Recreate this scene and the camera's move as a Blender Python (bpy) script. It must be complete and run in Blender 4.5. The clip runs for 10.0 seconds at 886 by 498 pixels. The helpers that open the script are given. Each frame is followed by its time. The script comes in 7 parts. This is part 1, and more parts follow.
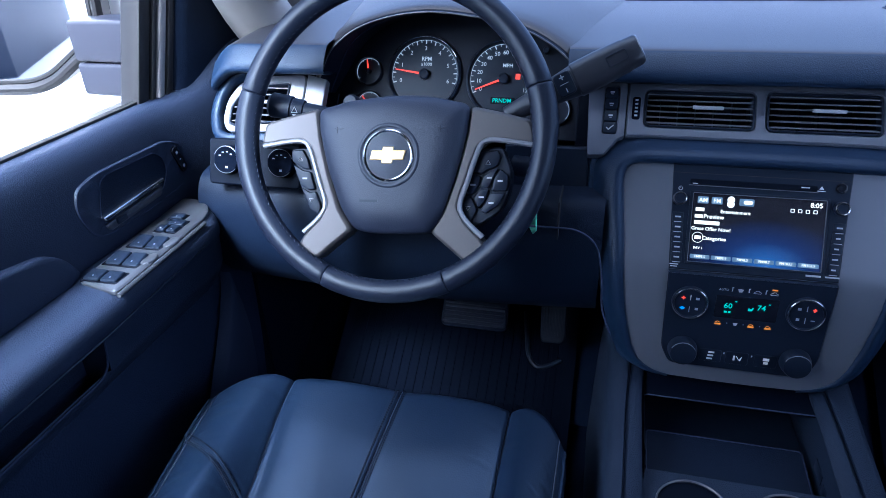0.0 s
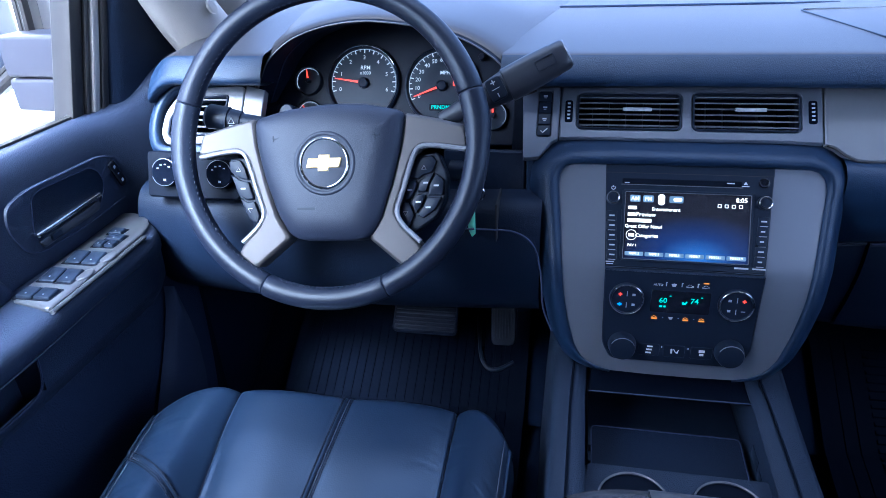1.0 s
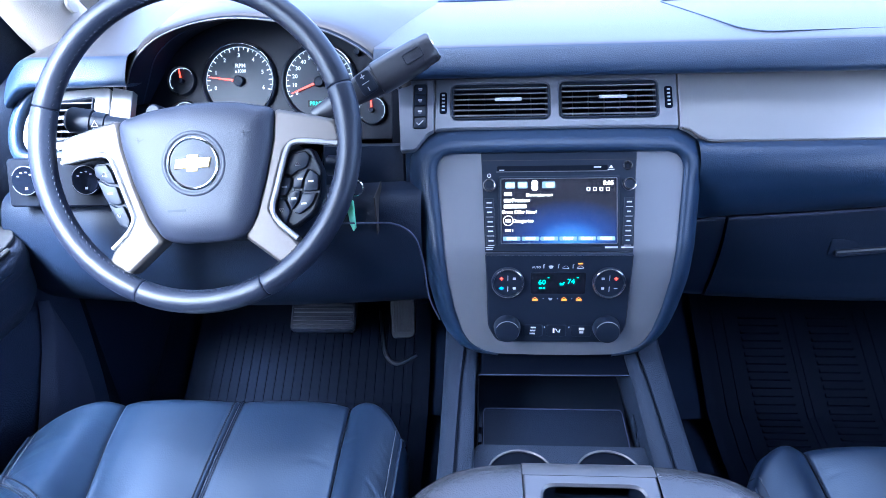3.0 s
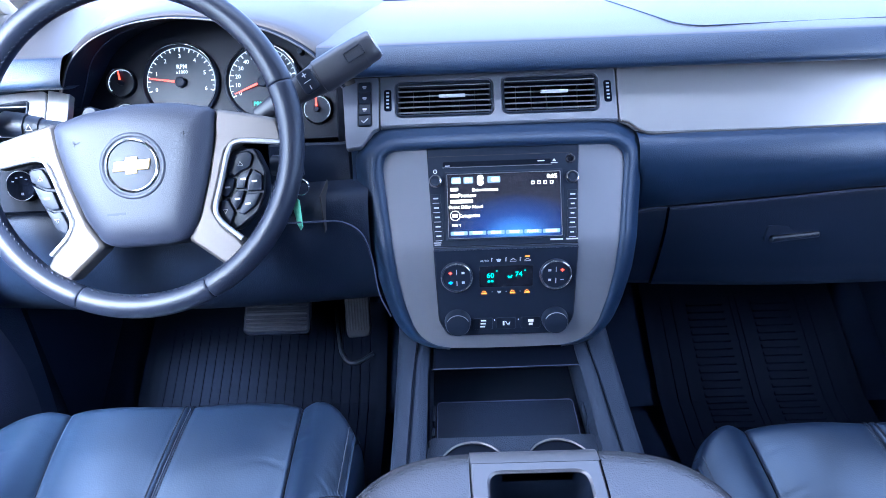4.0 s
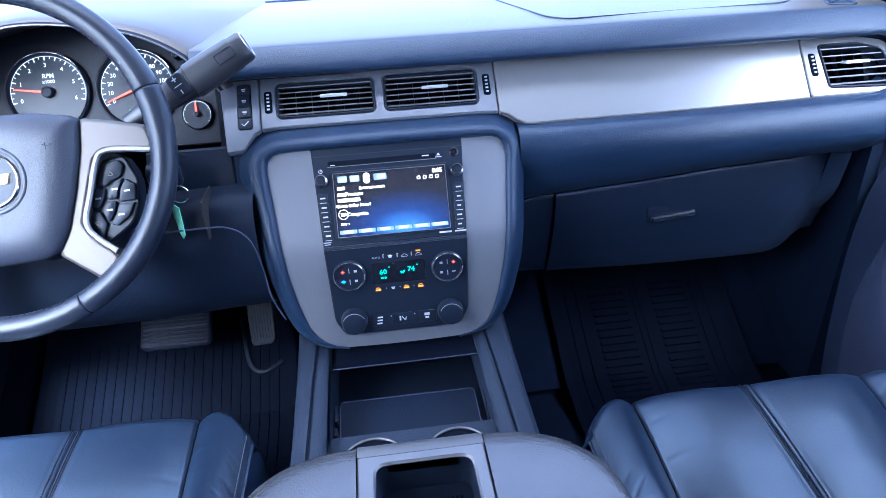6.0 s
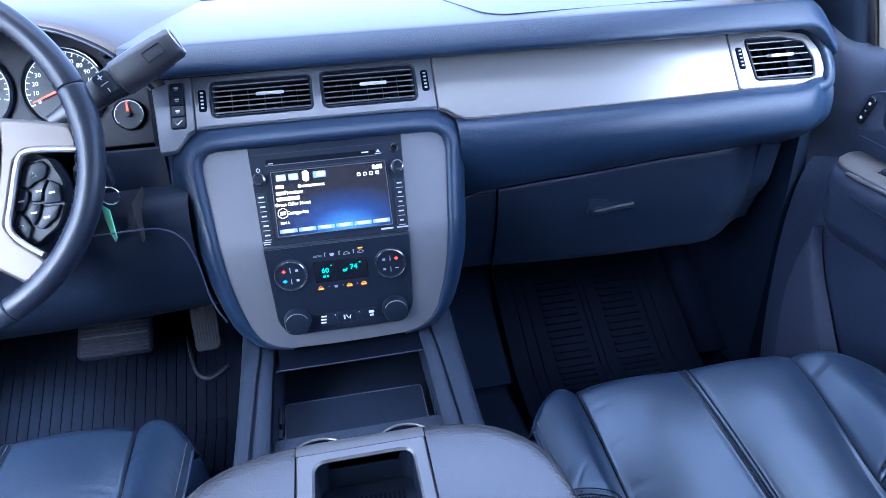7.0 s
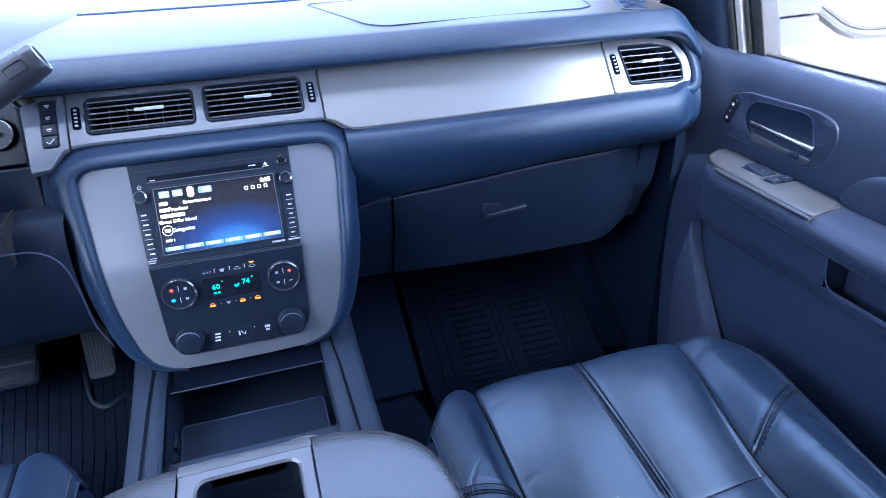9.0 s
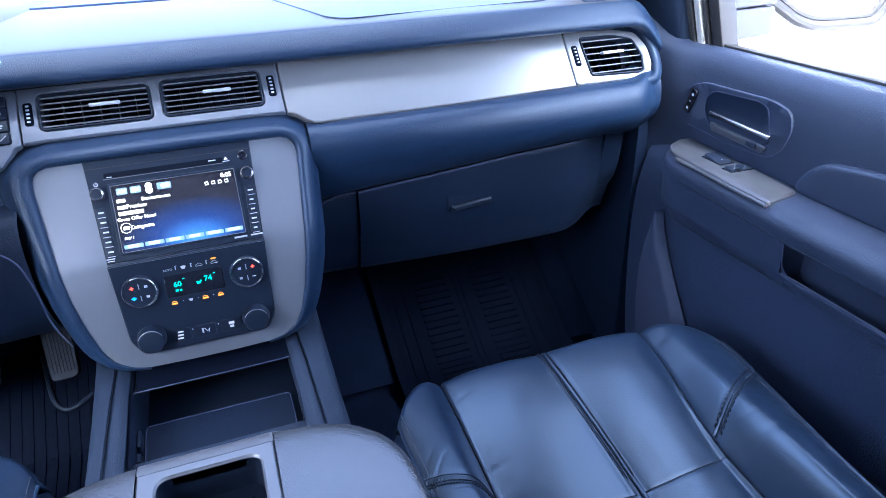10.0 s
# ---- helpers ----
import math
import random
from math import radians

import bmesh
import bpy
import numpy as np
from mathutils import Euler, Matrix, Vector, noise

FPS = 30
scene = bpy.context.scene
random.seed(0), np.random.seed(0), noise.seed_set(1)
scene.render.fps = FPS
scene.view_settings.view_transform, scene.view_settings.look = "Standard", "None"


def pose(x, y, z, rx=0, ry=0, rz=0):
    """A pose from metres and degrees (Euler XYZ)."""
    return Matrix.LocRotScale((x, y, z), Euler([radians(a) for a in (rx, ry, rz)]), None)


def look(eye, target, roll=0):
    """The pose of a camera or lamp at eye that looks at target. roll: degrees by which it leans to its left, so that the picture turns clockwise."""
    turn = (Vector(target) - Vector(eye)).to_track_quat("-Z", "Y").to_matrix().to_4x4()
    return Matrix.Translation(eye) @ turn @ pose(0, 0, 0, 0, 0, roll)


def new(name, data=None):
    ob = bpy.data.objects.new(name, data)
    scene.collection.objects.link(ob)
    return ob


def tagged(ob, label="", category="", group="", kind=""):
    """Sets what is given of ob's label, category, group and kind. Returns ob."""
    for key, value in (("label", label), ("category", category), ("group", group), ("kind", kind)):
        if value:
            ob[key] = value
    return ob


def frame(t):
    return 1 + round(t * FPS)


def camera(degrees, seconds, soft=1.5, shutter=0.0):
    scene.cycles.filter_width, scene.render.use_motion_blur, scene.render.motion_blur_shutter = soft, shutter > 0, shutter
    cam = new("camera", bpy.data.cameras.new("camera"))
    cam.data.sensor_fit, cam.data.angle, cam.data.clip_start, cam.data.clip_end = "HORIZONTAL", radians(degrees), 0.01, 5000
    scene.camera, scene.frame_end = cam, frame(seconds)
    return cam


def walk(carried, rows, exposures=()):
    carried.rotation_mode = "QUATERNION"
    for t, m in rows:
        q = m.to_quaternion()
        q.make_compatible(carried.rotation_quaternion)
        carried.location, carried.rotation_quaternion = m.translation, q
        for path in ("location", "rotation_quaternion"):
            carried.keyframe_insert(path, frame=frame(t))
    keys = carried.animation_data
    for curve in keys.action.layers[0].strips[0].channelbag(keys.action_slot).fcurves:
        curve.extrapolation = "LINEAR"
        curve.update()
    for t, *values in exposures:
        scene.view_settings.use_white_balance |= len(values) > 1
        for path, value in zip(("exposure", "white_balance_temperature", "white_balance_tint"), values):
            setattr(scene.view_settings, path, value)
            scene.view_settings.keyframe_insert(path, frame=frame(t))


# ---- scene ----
cam = camera(69.0, 10.0, soft=0.6)
EXPOSURES = [(0, 3.08, 4800, 6), (1.0, 3.62, 4750, 6), (1.5, 4.02, 4750, 6), (2.0, 4.45, 4850, 6), (2.5, 4.76, 4950, 6), (4.0, 4.88, 5150, 6), (10, 4.90, 5200, 6)]
PATH = [
    (0, (-0.181, -0.784, 0.987), (-0.642, 0.909, 0.026), -2.2),
    (0.5, (-0.162, -0.786, 0.983), (-0.577, 0.925, 0.034), -2.5),
    (1, (-0.145, -0.787, 0.984), (-0.513, 0.941, 0.047), -2.6),
    (1.5, (-0.132, -0.79, 0.983), (-0.443, 0.951, 0.049), -2.3),
    (2, (-0.116, -0.789, 0.981), (-0.364, 0.957, 0.037), -2.2),
    (2.5, (-0.1, -0.789, 0.98), (-0.295, 0.961, 0.033), -2.3),
    (4, (-0.067, -0.798, 0.975), (-0.101, 0.961, 0.024), -2.4),
    (4.5, (-0.053, -0.801, 0.974), (-0.028, 0.958, 0.023), -2.4),
    (5, (-0.039, -0.804, 0.971), (0.04, 0.955, 0.022), -2.6),
    (5.5, (-0.025, -0.807, 0.972), (0.098, 0.946, 0.018), -2.9),
    (7, (0.007, -0.817, 0.96), (0.308, 0.916, 0.008), -2.4),
    (7.5, (0.021, -0.822, 0.958), (0.383, 0.903, 0.013), -2.5),
    (8, (0.035, -0.828, 0.958), (0.447, 0.889, 0.019), -2.4),
    (8.5, (0.045, -0.834, 0.958), (0.507, 0.872, 0.022), -2.2),
    (9, (0.052, -0.84, 0.958), (0.566, 0.855, 0.03), -2.0),
    (9.5, (0.06, -0.845, 0.956), (0.61, 0.838, 0.025), -1.8),
    (10, (0.066, -0.847, 0.955), (0.647, 0.818, 0.011), -1.9),
]
walk(cam, [(t, look(eye, target, roll)) for t, eye, target, roll in PATH], EXPOSURES)

# ---- world, sun, exposure ----
world = bpy.data.worlds.new("sky")
scene.world = world
world.use_nodes = True
wn = world.node_tree
sky = wn.nodes.new("ShaderNodeTexSky")
sky.sky_type = "NISHITA"
sky.sun_disc = False
sky.sun_elevation, sky.sun_rotation = radians(50), radians(195)
sky.air_density, sky.dust_density = 0.30, 6.0
wn.links.new(sky.outputs[0], wn.nodes["Background"].inputs[0])
wn.nodes["Background"].inputs[1].default_value = 0.15
sun = new("sun", bpy.data.lights.new("sun", "SUN"))
sun.data.energy, sun.data.angle, sun.data.color = 0.5, radians(13), (1.0, 0.96, 0.9)
sun.matrix_world = look((0.643 * math.sin(radians(195)), 0.643 * math.cos(radians(195)), 0.766), (0, 0, 0))

# ---- mesh tools ----
def part(name, bm, material, parent=None, label="", angle=35, smooth=True):
    """One mesh object from bm, a part of its parent."""
    bmesh.ops.recalc_face_normals(bm, faces=bm.faces)
    me = bpy.data.meshes.new(name)
    bm.to_mesh(me)
    bm.free()
    if smooth:
        me.shade_smooth()
        me.set_sharp_from_angle(angle=radians(angle))
    me.materials.append(material)
    ob = new(name, me)
    if parent is not None:
        adopt(ob, parent)
    if label:
        ob["label"] = label
    if name in PRINT:
        ob["kind"] = "stuff"
    return ob


PRINT = ("mark", "menu_text", "menu_icon", "preset_text", "dial_print", "scale_marks", "legend", "digits", "indicator", "divider", "maker_mark", "eject_mark", "power_mark", "tray_rib", "vane")


def spot(ob):
    """Where an object stands in the world, by its own and its parents' places."""
    m = ob.matrix_basis.copy()
    while ob.parent is not None:
        m = ob.parent.matrix_basis @ ob.matrix_parent_inverse @ m
        ob = ob.parent
    return m


def adopt(ob, parent):
    ob.parent = parent
    ob.matrix_parent_inverse = spot(parent).inverted()


def thing(name, base, label, category, group="", kind=""):
    ob = new(name)
    ob.empty_display_size = 0.03
    ob.matrix_basis = Matrix.Translation(base)
    return tagged(ob, label, category, group, kind)


def face(x, y, z, lean, spin=0):
    """A frame on a surface: u to the right, v up along it, w out of it. lean: degrees by which its top tips forward."""
    a = radians(lean)
    m = Matrix(((1, 0, 0, x), (0, math.sin(a), -math.cos(a), y), (0, math.cos(a), math.sin(a), z), (0, 0, 0, 1)))
    return m @ Matrix.Rotation(radians(spin), 4, "Z")


def flat(z):
    """A frame on a level surface."""
    return Matrix.Translation((0, 0, z))


def rrect(w, h, r, cx=0, cy=0, n=4):
    pts = []
    r = min(r, w / 2 - 1e-5, h / 2 - 1e-5)
    for k, (sx, sy) in enumerate(((1, 1), (-1, 1), (-1, -1), (1, -1))):
        for i in range(n + 1):
            a = radians(90 * k + 90 * i / n)
            pts.append((cx + sx * (w / 2 - r) + r * math.cos(a), cy + sy * (h / 2 - r) + r * math.sin(a)))
    return pts


def circle(r, n=24, cx=0, cy=0):
    return [(cx + r * math.cos(2 * math.pi * i / n), cy + r * math.sin(2 * math.pi * i / n)) for i in range(n)]


def area2(p):
    return sum(a[0] * b[1] - b[0] * a[1] for a, b in zip(p, p[1:] + p[:1]))


def soften(pts, r, n=4):
    """Round the corners of a polygon."""
    out = []
    for i, p in enumerate(pts):
        p, a, b = Vector(p), Vector(pts[i - 1]), Vector(pts[(i + 1) % len(pts)])
        rr = min(r, 0.45 * (a - p).length, 0.45 * (b - p).length)
        s, e = p + (a - p).normalized() * rr, p + (b - p).normalized() * rr
        for k in range(n + 1):
            t = k / n
            q = s * (1 - t) ** 2 + p * 2 * t * (1 - t) + e * t * t
            out.append((q.x, q.y))
    return out


def inset(pts, d):
    """Move a counter-clockwise loop inwards by d."""
    out, n = [], len(pts)
    for i in range(n):
        p, a, b = Vector(pts[i]), Vector(pts[i - 1]), Vector(pts[(i + 1) % n])
        e1, e2 = (p - a), (b - p)
        if e1.length < 1e-7 or e2.length < 1e-7:
            out.append((p.x, p.y))
            continue
        e1.normalize(), e2.normalize()
        m = Vector((-e1.y - e2.y, e1.x + e2.x))
        m = m.normalized() if m.length > 1e-6 else Vector((-e1.y, e1.x))
        c = max(0.4, m.dot(Vector((-e1.y, e1.x))))
        q = p + m * d / c
        out.append((q.x, q.y))
    return out


def ring(bm, pts):
    return [bm.verts.new(p) for p in pts]


def bridge(bm, a, b, closed=True):
    n = len(a)
    for i in range(n if closed else n - 1):
        j = (i + 1) % n
        try:
            bm.faces.new((a[i], a[j], b[j], b[i]))
        except ValueError:
            pass


def plate(bm, m, outer, holes=(), t=0.004, bev=0.001, w=0.0, back=True):
    """A flat piece with holes: its front at w, its body going t behind it, the front edges chamfered by bev."""
    outer = list(outer)
    if area2(outer) < 0:
        outer = outer[::-1]
    front, rear = [], []
    for k, loop in enumerate([outer] + [list(h) for h in holes]):
        if k and area2(loop) < 0:
            loop = loop[::-1]
        lo = inset(loop, bev if k == 0 else -bev)
        f = ring(bm, [m @ Vector((x, y, w)) for x, y in lo])
        e = ring(bm, [m @ Vector((x, y, w - bev)) for x, y in loop])
        r = ring(bm, [m @ Vector((x, y, w - t)) for x, y in loop])
        bridge(bm, f, e), bridge(bm, e, r)
        front.append(f), rear.append(r)
    for loops, use in ((front, True), (rear, back)):
        if not use:
            continue
        if len(loops) == 1:
            bm.faces.new(loops[0])
            continue
        edges = [bm.edges.get((l[i], l[(i + 1) % len(l)])) for l in loops for i in range(len(l))]
        bmesh.ops.triangle_fill(bm, use_beauty=True, use_dissolve=False, edges=[e for e in edges if e], normal=m.to_3x3() @ Vector((0, 0, 1)))
    return bm


def dome(bm, m, outer, t=0.004, bulge=0.002, steps=4, depth=0.3, w=0.0):
    """A cushioned piece: its outline rises by bulge towards its middle."""
    outer = list(outer)
    cx, cy = sum(p[0] for p in outer) / len(outer), sum(p[1] for p in outer) / len(outer)
    last = ring(bm, [m @ Vector((x, y, w - t)) for x, y in outer])
    for i in range(steps + 1):
        s = i / steps * math.pi / 2
        k = 1 - depth * (1 - math.cos(s))
        now = ring(bm, [m @ Vector((cx + (x - cx) * k, cy + (y - cy) * k, w + bulge * math.sin(s))) for x, y in outer])
        bridge(bm, last, now)
        last = now
    bm.faces.new(last)
    return bm


def loft(bm, rings, closed=True, caps=True):
    rows = [ring(bm, r) for r in rings]
    for a, b in zip(rows, rows[1:]):
        bridge(bm, a, b, closed)
    if caps and closed:
        bm.faces.new(rows[0]), bm.faces.new(rows[-1])
    return bm


def lathe(bm, m, prof, n=24, caps=True):
    return loft(bm, [[m @ Vector((r * math.cos(2 * math.pi * i / n), r * math.sin(2 * math.pi * i / n), h)) for i in range(n)] for r, h in prof], True, caps)


def tube(bm, pts, r, n=8, closed=False, ratio=1.0):
    pts = [Vector(p) for p in pts]
    k = len(pts)
    rad = r if isinstance(r, (list, tuple)) else [r] * k
    rings, side = [], None
    for i, p in enumerate(pts):
        d = (pts[(i + 1) % k] - pts[i - 1]) if closed or 0 < i < k - 1 else (pts[1] - pts[0] if i == 0 else pts[-1] - pts[-2])
        d.normalize()
        if side is None:
            side = d.orthogonal().normalized()
        side = (side - d * side.dot(d)).normalized()
        up = d.cross(side)
        rings.append([p + rad[i] * (side * math.cos(2 * math.pi * j / n) + ratio * up * math.sin(2 * math.pi * j / n)) for j in range(n)])
    loft(bm, rings, True, not closed)
    if closed:
        bm.verts.ensure_lookup_table()
        v = list(bm.verts)[-n * k:]
        a, b = v[-n:], v[:n]
        s = min(range(n), key=lambda q: (a[0].co - b[q].co).length)
        bridge(bm, a, b[s:] + b[:s])
    return bm


def box(bm, x0, x1, y0, y1, z0, z1, bev=0.0, m=None):
    g = bmesh.ops.create_cube(bm, size=1.0)
    for v in g["verts"]:
        v.co = Vector(((x0 + x1) / 2 + v.co.x * (x1 - x0), (y0 + y1) / 2 + v.co.y * (y1 - y0), (z0 + z1) / 2 + v.co.z * (z1 - z0)))
        if m is not None:
            v.co = m @ v.co
    if bev:
        es = list({e for v in g["verts"] for e in v.link_edges})
        bmesh.ops.bevel(bm, geom=es, offset=bev, segments=2, affect="EDGES", profile=0.6)
    return bm


def sheet(bm, f, us, vs):
    """A grid of f(u, v)."""
    rows = [[bm.verts.new(f(u, v)) for u in us] for v in vs]
    for a, b in zip(rows, rows[1:]):
        bridge(bm, a, b, False)
    return rows


def span(a, b, n):
    return [a + (b - a) * i / n for i in range(n + 1)]


def smooth01(t):
    t = max(0.0, min(1.0, t))
    return t * t * (3 - 2 * t)


def along(table, s):
    """A value from a table of (place, value), eased between the rows."""
    if s <= table[0][0]:
        return table[0][1]
    for (a, p), (b, q) in zip(table, table[1:]):
        if s <= b:
            return p + (q - p) * (s - a) / (b - a)
    return table[-1][1]


def curve_pts(pts, n=6, closed=False):
    """A smooth line through points (Catmull-Rom)."""
    p = [Vector(q) for q in pts]
    k, out = len(p), []
    for i in range(k if closed else k - 1):
        a, b, c, d = (p[(i - 1) % k], p[i], p[(i + 1) % k], p[(i + 2) % k]) if closed else (p[max(i - 1, 0)], p[i], p[i + 1], p[min(i + 2, k - 1)])
        for j in range(n):
            t = j / n
            out.append(0.5 * (2 * b + (c - a) * t + (2 * a - 5 * b + 4 * c - d) * t * t + (3 * b - a - 3 * c + d) * t ** 3))
    if not closed:
        out.append(p[-1])
    return out


LETTERS = {}


def word(bm, m, body, size, cx=0.0, cy=0.0, w=0.0004, thick=0.0002, wide=1.0):
    """Letters centred at (cx, cy) in the frame m, laid into bm."""
    if body not in LETTERS:
        c = bpy.data.curves.new("letters", "FONT")
        c.body, c.size, c.align_x, c.align_y, c.resolution_u = body, 1.0, "CENTER", "CENTER", 2
        c.offset = 0.012
        ob = bpy.data.objects.new("letters", c)
        LETTERS[body] = bpy.data.meshes.new_from_object(ob)
        bpy.data.objects.remove(ob)
    me = LETTERS[body]
    start = len(bm.verts)
    bm.from_mesh(me)
    bm.verts.ensure_lookup_table()
    for v in bm.verts[start:]:
        v.co = m @ Vector((cx + v.co.x * size * wide, cy + v.co.y * size, w))
    return bm


def bar(bm, m, cx, cy, w, h, lift=0.0004):
    return plate(bm, m, [(cx - w / 2, cy - h / 2), (cx + w / 2, cy - h / 2), (cx + w / 2, cy + h / 2), (cx - w / 2, cy + h / 2)], t=0.0003, bev=0, w=lift)


# ---- materials ----
def surface(name, color, rough=0.5, metal=0.0, grain=0.0, grain_size=600.0, mottle=0.12, mottle_size=9.0, spec=0.5, cells=False, wear=0.0, coat=0.0, tint=None, gloss=None):
    """A procedural surface: colour mottled at a large scale, roughness varied, fine relief by noise or leather-like cells."""
    mt = bpy.data.materials.new(name)
    mt.use_nodes = True
    nt = mt.node_tree
    b = nt.nodes["Principled BSDF"]
    b.inputs["Metallic"].default_value = metal
    b.inputs["Specular IOR Level"].default_value = spec
    b.inputs["Coat Weight"].default_value = coat
    if gloss:
        b.inputs["Specular Tint"].default_value = (*gloss, 1)
    co = nt.nodes.new("ShaderNodeNewGeometry")
    big = nt.nodes.new("ShaderNodeTexNoise")
    big.inputs["Scale"].default_value, big.inputs["Detail"].default_value = mottle_size, 6.0
    nt.links.new(co.outputs["Position"], big.inputs["Vector"])
    mix = nt.nodes.new("ShaderNodeMix")
    mix.data_type = "RGBA"
    mix.inputs["A"].default_value = (*[c * (1 - mottle) for c in color], 1)
    mix.inputs["B"].default_value = (*[min(1, c * (1 + mottle)) for c in (tint or color)], 1)
    nt.links.new(big.outputs["Fac"], mix.inputs["Factor"])
    nt.links.new(mix.outputs["Result"], b.inputs["Base Color"])
    fine = nt.nodes.new("ShaderNodeTexNoise")
    fine.inputs["Scale"].default_value, fine.inputs["Detail"].default_value = grain_size * 0.12, 5.0
    nt.links.new(co.outputs["Position"], fine.inputs["Vector"])
    rr = nt.nodes.new("ShaderNodeMapRange")
    rr.inputs["From Min"].default_value, rr.inputs["From Max"].default_value = 0.3, 0.7
    rr.inputs["To Min"].default_value, rr.inputs["To Max"].default_value = max(0.02, rough * (1 - wear)), min(1, rough * (1 + wear))
    nt.links.new(fine.outputs["Fac"], rr.inputs["Value"])
    nt.links.new(rr.outputs["Result"], b.inputs["Roughness"])
    if grain:
        bump = nt.nodes.new("ShaderNodeBump")
        bump.inputs["Strength"].default_value, bump.inputs["Distance"].default_value = grain, 0.0006
        if cells:
            tex = nt.nodes.new("ShaderNodeTexVoronoi")
            tex.feature = "F1"
            tex.inputs["Scale"].default_value = grain_size
            out = tex.outputs["Distance"]
        else:
            tex = nt.nodes.new("ShaderNodeTexNoise")
            tex.inputs["Scale"].default_value, tex.inputs["Detail"].default_value = grain_size, 3.0
            out = tex.outputs["Fac"]
        nt.links.new(co.outputs["Position"], tex.inputs["Vector"])
        nt.links.new(out, bump.inputs["Height"])
        nt.links.new(bump.outputs["Normal"], b.inputs["Normal"])
    return mt


def glow(name, color, strength):
    mt = bpy.data.materials.new(name)
    mt.use_nodes = True
    b = mt.node_tree.nodes["Principled BSDF"]
    b.inputs["Base Color"].default_value = (*[c * 0.12 for c in color], 1)
    b.inputs["Emission Color"].default_value = (*color, 1)
    b.inputs["Emission Strength"].default_value = strength
    return mt


def pane(name, color=(1, 1, 1), rough=0.0):
    mt = bpy.data.materials.new(name)
    mt.use_nodes = True
    b = mt.node_tree.nodes["Principled BSDF"]
    b.inputs["Base Color"].default_value = (*color, 1)
    b.inputs["Roughness"].default_value, b.inputs["IOR"].default_value = rough, 1.02
    b.inputs["Transmission Weight"].default_value = 1.0
    return mt


COOL = (0.80, 0.91, 1.0)  # blue cast put into the reflections of the dark surfaces
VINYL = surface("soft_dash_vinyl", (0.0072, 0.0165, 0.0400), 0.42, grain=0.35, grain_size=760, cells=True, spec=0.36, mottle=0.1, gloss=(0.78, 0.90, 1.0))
# lit copy of the dash vinyl: the sky's pale sheen put into its gloss
DASH_TOP = surface("sky_sheen_vinyl", (0.0110, 0.0128, 0.0185), 0.42, grain=0.25, grain_size=760, cells=True, spec=0.85, mottle=0.15, mottle_size=5.0, gloss=(1.0, 0.89, 0.75))
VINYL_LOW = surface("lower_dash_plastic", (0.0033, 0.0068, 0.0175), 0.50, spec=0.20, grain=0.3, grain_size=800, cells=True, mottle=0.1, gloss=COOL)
# near-black for dark trim, and for shade coloured into recesses
DARK_TRIM = surface("dark_plastic_and_shade", (0.0020, 0.0034, 0.0082), 0.45, spec=0.10, mottle=0.1, gloss=COOL)
DOOR_VINYL = surface("door_vinyl", (0.0125, 0.0180, 0.0365), 0.46, spec=0.45, grain=0.4, grain_size=650, cells=True, mottle=0.1, gloss=COOL)
DOOR_LOW = surface("lower_door_vinyl", (0.0125, 0.0200, 0.0460), 0.65, spec=0.30, grain=0.9, grain_size=420, cells=True, mottle=0.15, gloss=COOL)
LEATHER = surface("seat_leather", (0.0058, 0.0115, 0.0265), 0.29, spec=0.90, grain=0.12, grain_size=520, cells=True, mottle=0.2, mottle_size=14, wear=0.03, gloss=(0.72, 0.87, 1.0))
WHEEL_LEATHER = surface("wheel_leather", (0.0070, 0.0098, 0.0205), 0.40, spec=0.42, grain=0.10, grain_size=700, cells=True, mottle=0.12, wear=0.04, gloss=COOL)
ARM_LEATHER = surface("armrest_vinyl", (0.0380, 0.0410, 0.0490), 0.27, spec=1.0, grain=0.35, grain_size=620, cells=True, mottle=0.15)
SILVER = surface("satin_silver_trim", (0.1800, 0.1950, 0.2200), 0.32, metal=0.45, mottle=0.015, wear=0.0)
SILVER_DARK = surface("satin_grey_stack", (0.1300, 0.1480, 0.1840), 0.38, metal=0.45, mottle=0.03, wear=0.0)
SPOKE = surface("brushed_silver_spoke", (0.0860, 0.0860, 0.0880), 0.48, metal=0.55, mottle=0.05, grain=0.04, grain_size=1500)
CHROME = surface("chrome", (0.75, 0.76, 0.78), 0.12, metal=1.0, mottle=0.02)
BLACK = surface("black_plastic", (0.0062, 0.0100, 0.0205), 0.42, spec=0.28, grain=0.08, grain_size=1200, mottle=0.1, gloss=COOL)
GLOSS = surface("gloss_black", (0.0060, 0.0075, 0.0130), 0.22, spec=0.30, mottle=0.1)
PAD = surface("airbag_plastic", (0.0135, 0.0175, 0.0330), 0.46, spec=0.50, grain=0.2, grain_size=1100, cells=True, mottle=0.06, gloss=COOL)
GREY = surface("console_plastic", (0.0105, 0.0170, 0.0340), 0.55, spec=0.40, grain=0.8, grain_size=700, cells=True, mottle=0.1, gloss=COOL)
CARPET = surface("floor_carpet", (0.0030, 0.0066, 0.0190), 0.95, grain=1.0, grain_size=1500, mottle=0.3, mottle_size=25, spec=0.08)
RUBBER = surface("mat_rubber", (0.0012, 0.0025, 0.0075), 0.75, spec=0.04, grain=0.2, grain_size=900, mottle=0.25, mottle_size=20, gloss=COOL)
KICK = surface("kick_panel_plastic", (0.0250, 0.0320, 0.0630), 0.6, spec=0.35, grain=0.4, grain_size=900, cells=True, mottle=0.1, gloss=COOL)
